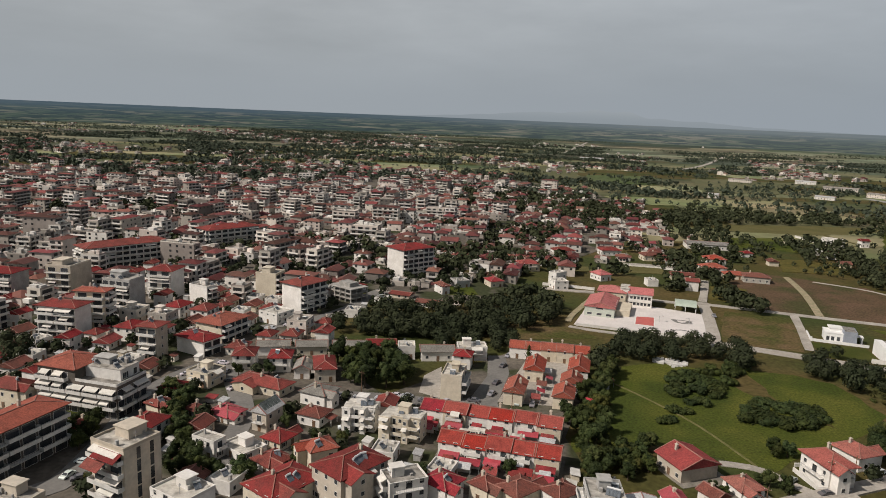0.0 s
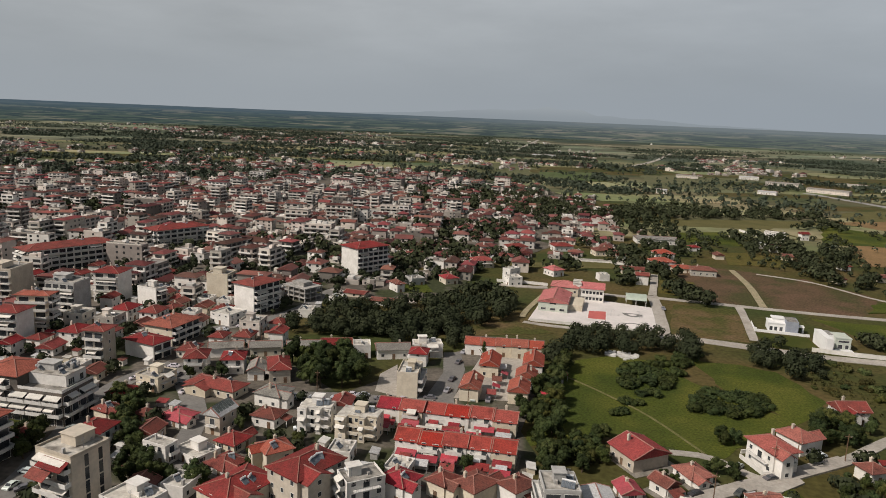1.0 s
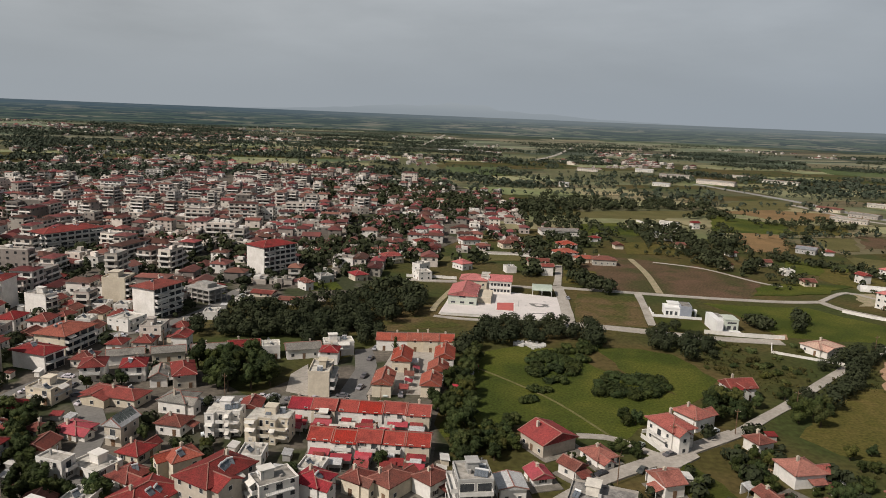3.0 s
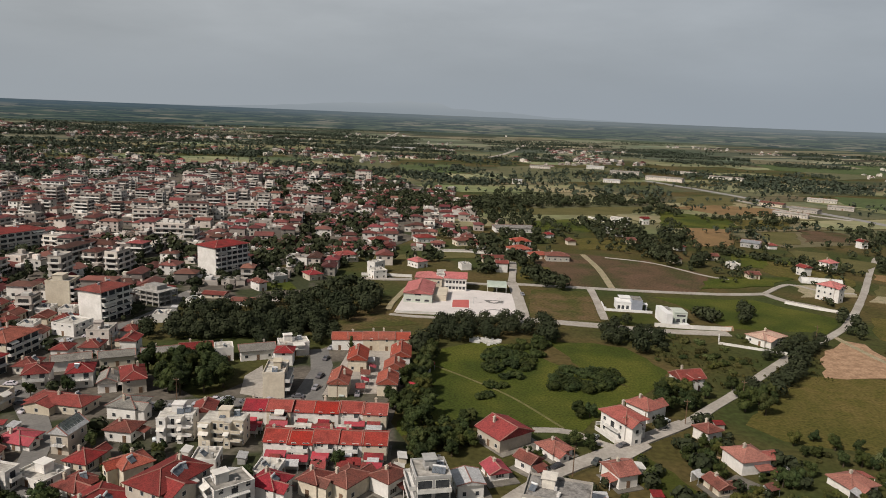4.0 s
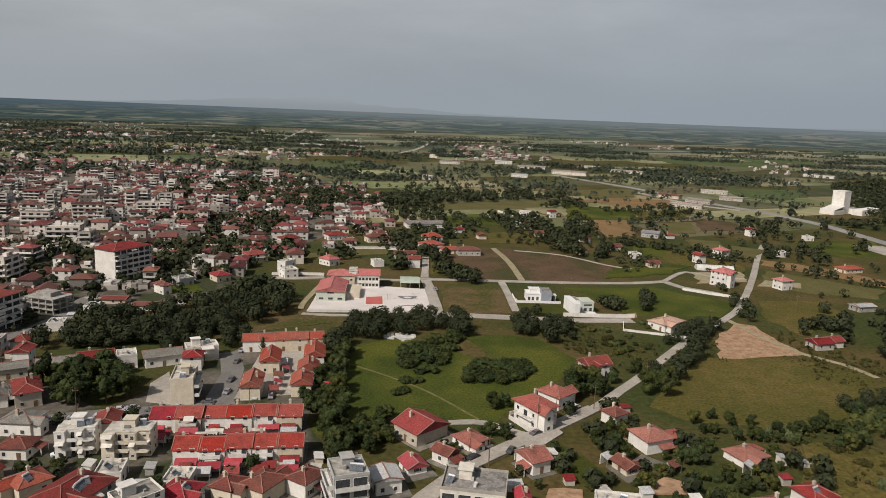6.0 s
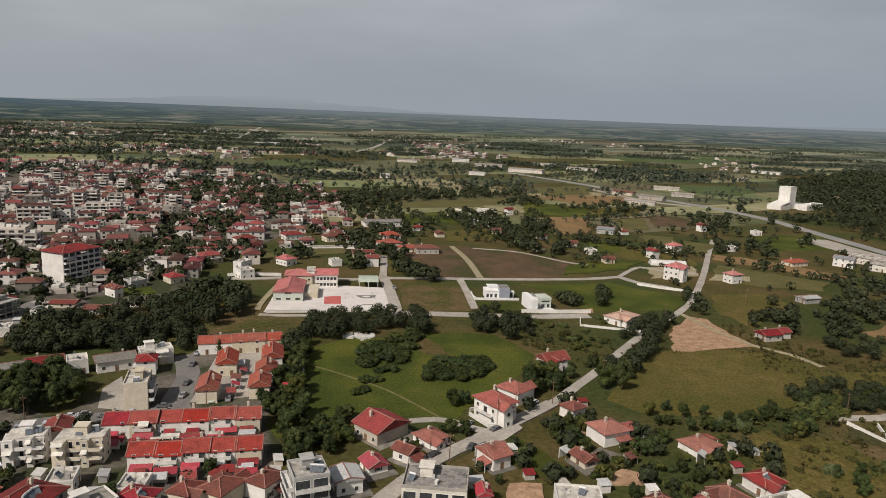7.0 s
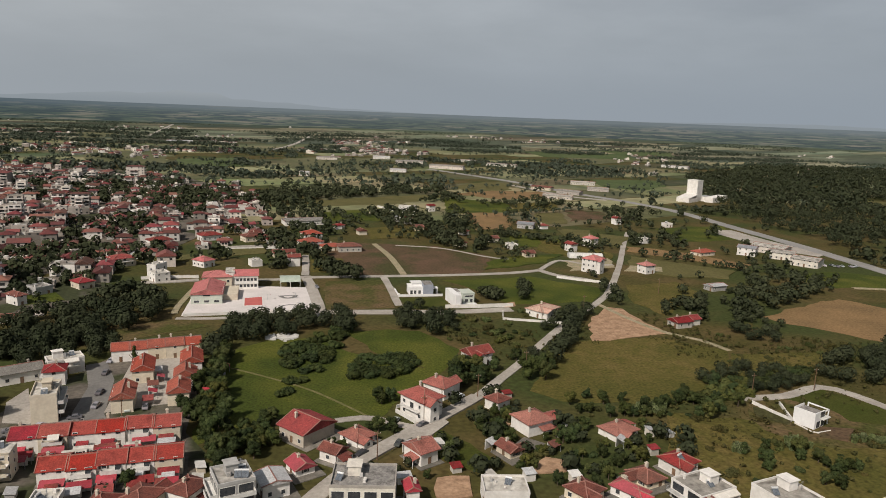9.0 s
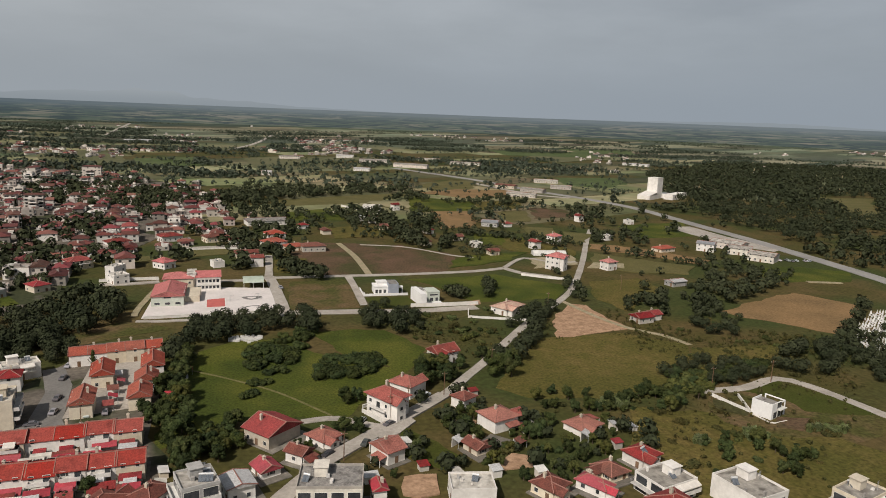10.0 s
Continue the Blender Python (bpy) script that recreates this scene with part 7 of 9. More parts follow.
garden_wall("stone garden wall by the villa", 1.2, (36.5, 209.4), (41.3, 200.2), (45.8, 200.3))
garden_wall("long white wall behind the school", 1.6, (-74.2, 401.6), (-57.6, 403.6), (-44.1, 403.5))
garden_wall("pale wall along a farm plot", 1.4, (-35.5, 485.3), (-13.6, 488.5), (10.5, 488.0))
utility_pole(44.0, 201.0)
utility_pole(51.1, 206.9)
utility_pole(26.2, 178.3)
utility_pole(165.2, 204.1)
utility_pole(193.2, 206.1)
utility_pole(149.8, 315.2)
utility_pole(91.3, 237.9)
utility_pole(66.3, 216.9)
utility_pole(-140.9, 245.5)
utility_pole(-46.7, 213.3)
utility_pole(-98.1, 207.6)
utility_pole(210.5, 347.5)
car(33.7, 186.6, 60)
car(47.7, 201.4, 35)
car(43.1, 197.9, 35)
car(-47.0, 222.7, 95)
car(-41.9, 223.5, 95)
car(-61.2, 218.3, 5)
car(-57.1, 226.7, 80)
car(-58.4, 237.7, 80)
car(-60.6, 256.1, 80)
car(-61.5, 268.7, 80)
car(-86.9, 211.2, 5)
car(-83.2, 212.4, 5)
car(-111.5, 200.3, 5)
car(-108.9, 201.5, 5)
car(-140.1, 193.6, 80)
car(-125.7, 177.3, 80)
car(-139.1, 127.7, 50)
car(-142.2, 134.3, 50)
car(35.2, 201.9, 60)
car(59.9, 217.8, 35)
car(22.3, 182.1, 42)
car(367.7, 429.4, 10)
car(367.6, 423.5, 14)
car(375.4, 427.0, 12)
car(373.7, 419.3, 80)
car(376.7, 417.3, 15)
car(357.0, 422.1, 20)
car(357.8, 414.5, 30)
car(363.1, 412.4, 12)
car(366.8, 408.5, 50)
car(-91.2, 181.7, 30)
car(-85.9, 182.4, 20)
car(-114.4, 205.6, 5)
car(-162.7, 197.6, 50)
car(20.0, 375.4, 100)
car(366.9, 426.4, 20)
car(368.1, 420.0, 60)
car(366.6, 414.1, 15)
car(373.7, 415.4, 80)
car(372.6, 409.6, 40)
car(383.3, 410.5, 10)
car(384.7, 406.4, 70)
car(398.5, 404.9, 20)
car(-158.2, 212.7, 8)
car(-151.4, 205.5, 95)
car(-145.0, 198.8, 5)
car(-111.5, 200.3, 60)
car(-104.5, 202.5, 60)
car(-97.5, 204.7, 8)
car(-90.5, 206.9, 5)
car(-83.5, 209.0, 5)
car(-76.6, 211.2, 5)
car(-69.6, 213.3, 60)
car(-170.6, 251.3, 95)
car(-166.4, 257.9, 5)
car(-162.1, 264.9, 8)
car(-157.6, 272.0, 95)
car(-142.8, 127.6, 95)
car(-145.0, 134.5, 8)
car(-147.5, 141.8, 5)
car(-150.1, 149.9, 95)
car(-153.0, 158.6, 8)


# ---- trees and bushes ----
# the south verge of the village street stays open
for x, y in ((9.0, 158.0), (14.5, 165.5), (20.0, 172.5), (25.5, 179.0), (31.0, 183.5), (37.0, 187.5), (55.0, 203.0)):
    PLACED.append((x, y, 3.0))
grove(8, 4.5, 7, [(-169.2, 152.7), (-171.8, 159.7), (-160.2, 158.4), (-152.1, 145.7), (-151.9, 137.8)], gap=0.2, kinds=KINDS[:4])
grove(9, 4.5, 7, [(-122.7, 150.7), (-102.6, 152.0), (-97.5, 142.7), (-110.9, 139.1)], gap=0.2, kinds=KINDS[:4])
grove(9, 5, 8, [(-150.5, 172.8), (-148.6, 179.1), (-132.1, 163.4), (-115.4, 141.6), (-118.8, 135.7), (-134.7, 153.5)], gap=0.2, kinds=KINDS[:4])
thicket(52, 2.6, 4.4, [(133, 198), (150, 208), (175, 223), (205, 229), (207, 219), (180, 212), (160, 205), (142, 193)], kinds=(0, 0, 1))
grove(105, 5.5, 9.5, [(-142.0, 262.0), (-139.8, 282.0), (-133.7, 306.5), (-116.4, 323.7), (-92.0, 342.6), (-67.1, 382.6), (-48.8, 330.5), (-70.7, 290.4), (-98.8, 276.4)], gap=0.23)
grove(18, 4.5, 7.5, [(-104.0, 268.0), (-70.0, 291.0), (-60.0, 286.0), (-63.0, 274.0), (-72.0, 268.0), (-89.0, 264.0)], gap=0.2)
thicket(6, 2.2, 3.4, [(0.3, 228.0), (8.8, 230.0), (8.9, 242.0), (0.3, 240.0)], kinds=(0,))
grove(30, 8, 12, [(-107.0, 209.0), (-125.8, 240.6), (-104.2, 249.0), (-83.7, 219.9)], kinds=KINDS[:4])
grove(15, 6, 9, [(-26.8, 216.1), (-31.0, 238.8), (-27.7, 268.3), (-22.7, 270.7), (-19.0, 244.3), (-16.3, 198.8), (-22.1, 196.3)])
grove(16, 4, 6.5, [(-19.7, 197.3), (-2.9, 212.8), (-0.4, 194.7), (-15.6, 178.1)])
grove(40, 5, 7.6, [(-25.8, 310.9), (18.3, 323.8), (22.8, 303.3), (-4.6, 284.3), (-24.2, 289.9)])
grove(8, 6, 9, [(-29.0, 278.4), (-21.1, 282.2), (-18.4, 256.4), (-23.6, 248.0)])
thicket(44, 2.8, 4.6, [(1.0, 246.9), (2.2, 275.7), (16.9, 289.6), (34.0, 308.8), (22.3, 269.4), (12.2, 245.2)], kinds=(0,))
thicket(44, 2.8, 4.4, [(25.8, 239.2), (48.4, 241.2), (51.6, 257.5), (29.1, 264.8)], kinds=(0,))
grove(16, 5.5, 8, [(51.0, 295.7), (70.2, 279.9), (81.7, 316.8), (57.4, 329.2)])
grove(6, 6, 9, [(20.4, 294.9), (29.8, 289.9), (33.3, 319.7), (22.2, 320.8)])
grove(4, 4, 6, [(57.3, 225.7), (69.9, 218.9), (84.2, 251.3), (65.1, 253.7)])
grove(4, 7, 9, [(88.4, 229.6), (100.0, 228.1), (108.2, 248.3), (94.5, 246.8)])
grove(30, 3.5, 6, [(130.0, 198.3), (147.5, 188.9), (164.2, 205.9), (194.1, 207.1), (206.6, 221.8), (174.3, 230.3), (141.9, 214.2)])
grove(32, 6, 9.5, [(224.2, 300.7), (248.1, 306.7), (316.4, 336.1), (342.2, 365.0), (298.2, 383.6), (271.7, 362.9)])
grove(22, 5, 8, [(205.0, 218.3), (218.0, 198.4), (271.9, 242.6), (221.5, 234.2)])
grove(16, 2.6, 4.6, [(66.4, 200.7), (122.9, 200.7), (109.7, 170.6), (90.1, 157.3), (67.1, 161.0), (61.8, 185.3)], kinds=KINDS[3:])
grove(8, 5, 8, [(118.2, 276.0), (151.9, 307.9), (158.2, 328.3), (117.6, 288.5)])
grove(30, 7, 11, [(95.8, 485.7), (145.3, 473.5), (173.6, 552.4), (174.3, 627.4), (114.1, 581.3)])
grove(8, 5, 7, [(192.8, 375.8), (180.0, 326.3), (170.5, 321.6), (178.8, 356.5)], clear=True)
grove(6, 5, 8, [(272.7, 503.8), (280.9, 457.8), (312.9, 478.8), (325.0, 551.5), (295.9, 543.1)])
grove(24, 6, 10, [(22.4, 424.7), (36.7, 432.0), (49.0, 415.2), (42.6, 386.7), (24.4, 401.9)])
grove(7, 5.5, 7.5, [(101.5, 342.0), (108.7, 339.5), (116.5, 344.0), (114.0, 351.0), (104.0, 350.0)], gap=0.18)
for x, y, n, spread in ((121.5, 198.0, 16, 4.5), (151.5, 166.5, 11, 3.2), (133.0, 167.0, 6, 2.2), (182.0, 164.0, 10, 3.0), (176.0, 167.0, 3, 1.5)):
    for k in range(n):
        reeds(x + trng.gauss(0, 0.6) * spread, y + trng.gauss(0, 0.35) * spread, trng.uniform(0.7, 1.15))
thicket(22, 1.2, 2.6, [(187.9, 248.9), (259.6, 258.4), (243.0, 231.5), (205.2, 220.1), (163.4, 211.3)])
thicket(22, 1.0, 2.6, [(126.8, 196.4), (153.3, 188.1), (162.3, 170.1), (170.3, 150.8), (156.6, 137.1), (122.7, 149.0), (116.9, 173.2)])
thicket(16, 1.0, 2.4, [(51.9, 304.2), (69.7, 277.7), (121.3, 283.8), (149.0, 308.2), (112.3, 321.9), (81.3, 314.9)])
thicket(16, 1.0, 2.5, [(64.0, 192.7), (90.4, 197.2), (116.1, 185.0), (101.1, 161.8), (61.4, 168.1)])
thicket(16, 1.0, 2.2, [(-23.9, 242.1), (-17.9, 250.6), (-12.8, 185.9), (-18.9, 179.9)])
thicket(11, 0.8, 1.8, [(94.9, 208.0), (132.7, 202.7), (127.5, 194.1), (99.8, 195.9)])
grove(6, 3, 4.5, [(9.9, 186.1), (23.8, 196.8), (31.0, 202.0), (27.0, 196.0), (14.0, 183.0)])
grove(11, 3.5, 6, [(62.2, 199.2), (75.7, 208.4), (67.0, 180.8), (60.0, 178.3)])
grove(16, 3, 6, [(94.0, 205.8), (108.0, 213.6), (131.3, 200.5), (123.2, 190.3), (100.7, 193.6)])
grove(8, 3.5, 6, [(-19.0, 200.3), (-3.5, 206.3), (-1.2, 187.6), (-13.0, 173.3), (-19.0, 185.5)])
grove(10, 4, 7, [(132.1, 167.2), (158.6, 170.6), (158.8, 152.7), (145.7, 142.4), (132.1, 156.9)])
grove(12, 5, 8, [(-157.2, 180.2), (-151.2, 183.0), (-121.6, 152.2), (-114.5, 141.5), (-121.8, 141.6), (-140.1, 159.7)])
grove(6, 4, 7, [(-177.3, 160.8), (-164.6, 159.6), (-157.1, 150.0), (-165.4, 150.4)])
grove(8, 4, 6, [(-125.1, 152.5), (-114.7, 153.1), (-105.1, 142.4), (-112.2, 138.7)])
grove(8, 5, 8, [(-254.7, 199.0), (-239.2, 198.7), (-221.3, 185.7), (-226.9, 176.5)])
grove(5, 4, 6, [(-154.6, 207.8), (-150.8, 212.9), (-137.0, 195.0), (-141.3, 193.0)])
grove(16, 4.5, 7.5, [(107.4, 257.7), (130.9, 288.0), (153.5, 324.0), (157.2, 321.1), (138.9, 288.0), (113.6, 252.5)])
grove(6, 5, 8, [(218.5, 346.6), (238.5, 349.4), (213.0, 307.4), (196.8, 310.0)])
grove(3, 5, 7, [(200.3, 324.7), (205.9, 324.8), (194.3, 305.4), (189.1, 305.3)])
grove(26, 3.5, 6.5, [(231.9, 317.1), (255.3, 298.5), (222.8, 257.8), (205.3, 258.0), (210.3, 288.1)])
grove(8, 4, 7, [(135.0, 378.6), (143.5, 378.9), (130.9, 339.2), (123.2, 339.0)])
grove(12, 5, 8, [(265.0, 247.5), (304.4, 278.8), (338.3, 302.1), (332.5, 291.1), (295.6, 265.1), (262.1, 238.1)])
grove(8, 4, 7, [(253.9, 229.5), (261.8, 217.3), (246.5, 203.6), (238.7, 214.6)])
thicket(9, 1.5, 2.8, [(177.2, 171.6), (194.3, 171.3), (185.3, 160.3), (172.4, 163.0)], kinds=(2, 3))
grove(8, 4, 6, [(276.9, 245.5), (303.0, 254.4), (270.0, 215.9), (261.8, 228.2)])
grove(4, 5, 7, [(89.9, 250.6), (101.9, 257.2), (99.0, 246.2), (89.1, 241.3)])
grove(3, 5, 7, [(67.4, 247.1), (74.1, 252.6), (75.7, 246.0), (67.3, 239.9)])
grove(26, 5, 8.5, [(-128.2, 270.1), (-74.4, 308.6), (-69.5, 294.6), (-94.3, 277.3), (-123.5, 260.2)])
grove(7, 5, 8, [(-156.7, 176.6), (-151.0, 182.5), (-134.6, 164.0), (-140.1, 159.7)])
grove(7, 4.5, 7, [(-125.3, 152.3), (-117.4, 155.5), (-107.2, 142.9), (-112.9, 139.1)])
grove(5, 4, 6, [(-181.2, 172.3), (-162.4, 174.2), (-151.6, 163.4), (-165.5, 159.0)])
grove(6, 4, 6.5, [(-147.9, 222.2), (-135.0, 221.2), (-128.5, 208.5), (-137.2, 207.7)])
grove(18, 4, 7, [(-107.9, 287.0), (-72.7, 298.5), (-67.8, 283.2), (-100.0, 271.5)])
grove(9, 4, 7, [(-141.3, 387.3), (-112.5, 421.8), (-95.7, 408.6), (-92.2, 367.6), (-120.1, 352.1)])
grove(14, 4.5, 7.5, [(296.6, 421.3), (332.2, 432.7), (347.4, 393.2), (283.8, 317.4), (254.5, 317.8), (219.2, 303.7)])
grove(6, 4.5, 7, [(195.0, 313.7), (220.0, 334.3), (222.8, 318.3), (203.1, 290.5), (190.0, 295.2)])
grove(12, 3.5, 6, [(267.2, 384.4), (325.8, 415.8), (355.0, 375.4), (309.5, 324.7), (269.2, 326.2), (234.8, 311.5)])
grove(3, 5, 7, [(69.0, 248.1), (77.4, 252.2), (78.0, 244.5), (68.5, 239.7)], kinds=[CYPRESS, KINDS[0]])
grove(9, 4.5, 7, [(140, 214), (165, 225), (165, 204), (147, 181), (133, 188), (131, 205)], gap=0.22)
grove(14, 4, 6.5, [(261, 257), (290, 243), (233, 191), (221, 211)], gap=0.22)
grove(7, 3.5, 5.5, [(144, 159), (165, 155), (151, 141), (145, 142)])
grove(9, 5, 8, [(60, 229), (62, 241), (78, 251), (80, 241), (76, 234), (64, 223)], gap=0.2, kinds=KINDS[:4])
grove(4, 6, 9, [(64, 252), (83, 263), (81, 243), (75, 221), (66, 221)], gap=0.2)
grove(4, 5, 7.5, [(96, 253), (105, 255), (102, 233), (91, 224), (89, 235)], gap=0.2)
grove(4, 4, 6, [(33, 229), (39, 228), (37, 212), (31, 210)])
grove(6, 2.4, 4.2, [(63, 202), (74, 206), (70, 190), (57, 177), (53, 182)], kinds=KINDS[3:])
grove(6, 2.4, 4.2, [(69, 186), (88, 190), (83, 172), (70, 165), (65, 169)], kinds=KINDS[3:])
grove(8, 2.4, 4.2, [(86, 179), (97, 184), (104, 175), (103, 168), (92, 163), (81, 162)], kinds=KINDS[3:])
grove(12, 4, 7, [(-35, 270), (-27, 269), (-20, 208), (-17, 183), (-24, 185), (-31, 218)], gap=0.2)
grove(8, 3.5, 6, [(-22, 208), (-1, 208), (1, 189), (-15, 183)], gap=0.2)
grove(6, 4.5, 6.5, [(58, 330), (85, 333), (76, 287), (63, 281), (51, 295)], gap=0.2)
thicket(26, 1.6, 3.2, [(84, 317), (116, 298), (104, 266), (84, 266), (73, 279)])
thicket(40, 1.0, 2.4, [(191, 296), (244, 304), (254, 249), (260, 218), (231, 192), (205, 211), (167, 209), (159, 223), (186, 249)])
grove(5, 5, 8, [(265, 492), (353, 552), (235, 359), (223, 374), (228, 410)])
woodland(30, 5, 9, [(119, 654), (199, 714), (167, 561), (111, 492), (83, 518)])
woodland(110, 5, 10, [(-8.0, 830.5), (115.9, 998.8), (246.0, 987.0), (213.5, 854.3), (90.3, 775.1), (-1.6, 767.6)])
woodland(60, 5, 10, [(76.3, 653.3), (132.9, 694.9), (127.8, 587.4), (90.7, 572.4)])
woodland(90, 4, 8, [(240.4, 771.5), (346.6, 807.4), (313.6, 712.8), (230.3, 678.6)])
woodland(24, 4, 7, [(348.0, 728.8), (405.0, 757.2), (397.2, 644.1), (348.7, 572.9), (289.8, 557.6), (298.7, 623.0)])
woodland(55, 4, 7, [(183.9, 603.8), (232.7, 588.2), (264.1, 516.5), (232.2, 470.4), (200.9, 505.4), (171.9, 530.9)])
woodland(16, 4, 7, [(286.0, 529.4), (334.0, 557.5), (303.2, 479.1), (259.4, 469.4)])
woodland(12, 5, 8, [(324.9, 445.6), (333.5, 401.4), (366.6, 387.4), (343.6, 361.9), (312.4, 374.8), (300.8, 417.6)])
woodland(160, 5, 9, [(-10.7, 1142.5), (108.5, 1294.0), (258.6, 1308.3), (232.9, 1176.8), (87.8, 1045.6), (-9.3, 977.8)])
woodland(320, 6, 11, [(-738.3, 1314.4), (-551.5, 1299.8), (-456.0, 1370.7), (-348.1, 1325.1), (-431.5, 1586.7), (-783.7, 2019.8), (-951.0, 1692.4)])
woodland(260, 6, 11, [(-1115.2, 1371.2), (-951.0, 1692.4), (-656.4, 1168.8), (-845.1, 1038.4)])
woodland(110, 6, 11, [(-54.2, 683.2), (66.8, 1071.3), (251.8, 1060.9), (194.6, 807.5), (49.9, 753.5), (-9.4, 576.1)])
woodland(120, 5, 9, [(-116.4, 731.9), (-82.3, 992.5), (-45.3, 783.0), (-74.3, 596.1)])
woodland(90, 5, 9, [(-243.6, 997.2), (-122.3, 1004.0), (-103.9, 917.4), (-194.6, 859.6)])
woodland(170, 5, 9, [(362.3, 1365.9), (542.0, 1272.6), (694.7, 1159.7), (627.8, 1046.3), (477.5, 1118.9), (319.0, 1162.2)])
woodland(60, 4, 9, [(-22.0, 533.6), (30.8, 586.6), (43.2, 509.1), (-4.7, 434.2)])
woodland(120, 4, 8, [(-7.2, 729.9), (39.7, 756.3), (70.5, 602.3), (53.8, 532.6), (2.9, 558.6)])
woodland(80, 4, 8, [(465.8, 1254.7), (422.9, 988.9), (349.2, 1038.0), (273.8, 1100.3)])
woodland(28, 4, 7, [(271.8, 458.2), (352.3, 477.5), (318.1, 416.7), (238.3, 372.6)])
woodland(50, 3, 6, [(89.0, 532.1), (127.8, 587.4), (165.8, 483.5), (192.6, 461.4), (146.7, 426.0), (109.9, 503.0)])
woodland(14, 3, 5, [(205.5, 482.2), (237.3, 481.2), (221.6, 421.9), (191.0, 376.0), (185.6, 423.9)])
woodland(70, 4, 8, [(-4.6, 418.5), (39.7, 467.5), (57.3, 487.0), (43.2, 509.1), (2.5, 488.7)])
woodland(120, 3, 6, [(37.4, 623.8), (532.8, 909.3), (254.5, 420.7), (181.3, 467.7), (74.9, 523.5)])
woodland(34, 5, 8, [(323.7, 680.3), (381.8, 705.9), (326.0, 575.7), (307.0, 576.4), (309.6, 635.1)], False)
woodland(14, 5, 7.5, [(280.8, 520.0), (332.9, 532.8), (299.1, 476.8), (265.6, 485.8)], False)
woodland(16, 4, 7, [(268.8, 448.3), (351.3, 418.5), (316.6, 381.4), (286.9, 393.9), (256.6, 406.7)], False)
woodland(22, 4, 7, [(215.0, 735.0), (252.0, 745.0), (330.0, 790.0), (332.0, 782.0), (255.0, 735.0), (214.0, 725.0)], False)
woodland(18, 3, 6, [(205.0, 660.0), (262.0, 680.0), (300.0, 690.0), (300.0, 683.0), (215.0, 650.0)], False)
woodland(50, 3, 6, [(160.4, 637.7), (261.6, 604.9), (336.7, 455.6), (253.2, 371.5), (280.8, 529.4), (173.2, 506.1)])

# ---- the rest of the town ----
frng = random.Random(21)
TURN = radians(6)
STYLES = [
    ("house", dict(w=10, d=8.2, h=5.9, roof="red", wall="white", balconies="S", form="hip", heater=1, sides="SW")),
    ("house", dict(w=10.5, d=8.8, h=6.0, roof="orange", wall="cream", balconies="W", form="hip", sides="SW")),
    ("house", dict(w=8.6, d=7, h=3.1, roof="red", wall="mixed", form="hip", heater=1, sides="SW")),
    ("house", dict(w=8, d=7, h=3.0, roof="brown", wall="white", form="gable", sides="SW")),
    ("house", dict(w=9.6, d=8.8, h=6.0, roof="flat", wall="mixed", form="flat", balconies="S", heater=1, tower=True, sides="SW")),
    ("house", dict(w=8.8, d=7.8, h=5.8, roof="brown", wall="beige", balconies="W", form="hip", heater=1, sides="SW")),
    ("house", dict(w=8, d=7, h=3.0, roof="crimson", wall="white", form="gable", sides="SW")),
    ("house", dict(w=10.6, d=9, h=8.6, roof="red", wall="white", balconies="SW", form="hip", heater=1, sides="SW")),
    ("flats", dict(w=14, d=12, h=12.4, roof="flat", wall="white", balconies="S", plain="W")),
    ("flats", dict(w=15, d=12, h=15.5, roof="red", wall="cream", balconies="S", plain="W", form="hip")),
    ("flats", dict(w=12, d=12, h=12.4, roof="orange", wall="mixed", balconies="SW", form="hip")),
    ("flats", dict(w=16, d=12, h=15.5, roof="flat_grey", wall="mixed", balconies="S", plain="W")),
    ("house", dict(w=7.5, d=6, h=3.2, roof="red", wall="white", form="hip", sides="SW")),
    ("house", dict(w=7, d=6.5, h=3.2, roof="brown", wall="cream", form="gable", sides="SW")),
    ("house", dict(w=7, d=6, h=5.8, roof="red", wall="white", form="gable", sides="SW")),
    ("house", dict(w=7.5, d=6.5, h=3.4, roof="flat_white", wall="white", form="flat", sides="SW", heater=1)),
]
LABELS = {"red": "red clay roof", "orange": "orange clay roof", "brown": "brown weathered roof", "crimson": "bright red painted roof",
          "flat": "flat concrete roof", "flat_grey": "grey flat roof", "flat_white": "white flat roof"}
BUILT = {}


def town_house(k, x, y, rot):
    kind, style = STYLES[k]
    if k in BUILT:
        copy_thing(BUILT[k], pose(x, y, 0, 0, 0, rot))
        PLACED.append((x, y, 0.5 * math.hypot(style["w"], style["d"])))
        return
    label = f"{style['wall'].replace('mixed', 'plain')} rendered {'apartment block with balconies' if kind == 'flats' else 'town house'} under a {LABELS[style['roof']]}"
    make = apartments if kind == "flats" else house
    BUILT[k] = make("apartment_block" if kind == "flats" else "town_house", x, y, rot, near=False, label=label, group="town buildings", seed=40 + k, **({"stack": k % 2 == 0} if kind == "house" else {}), **style)


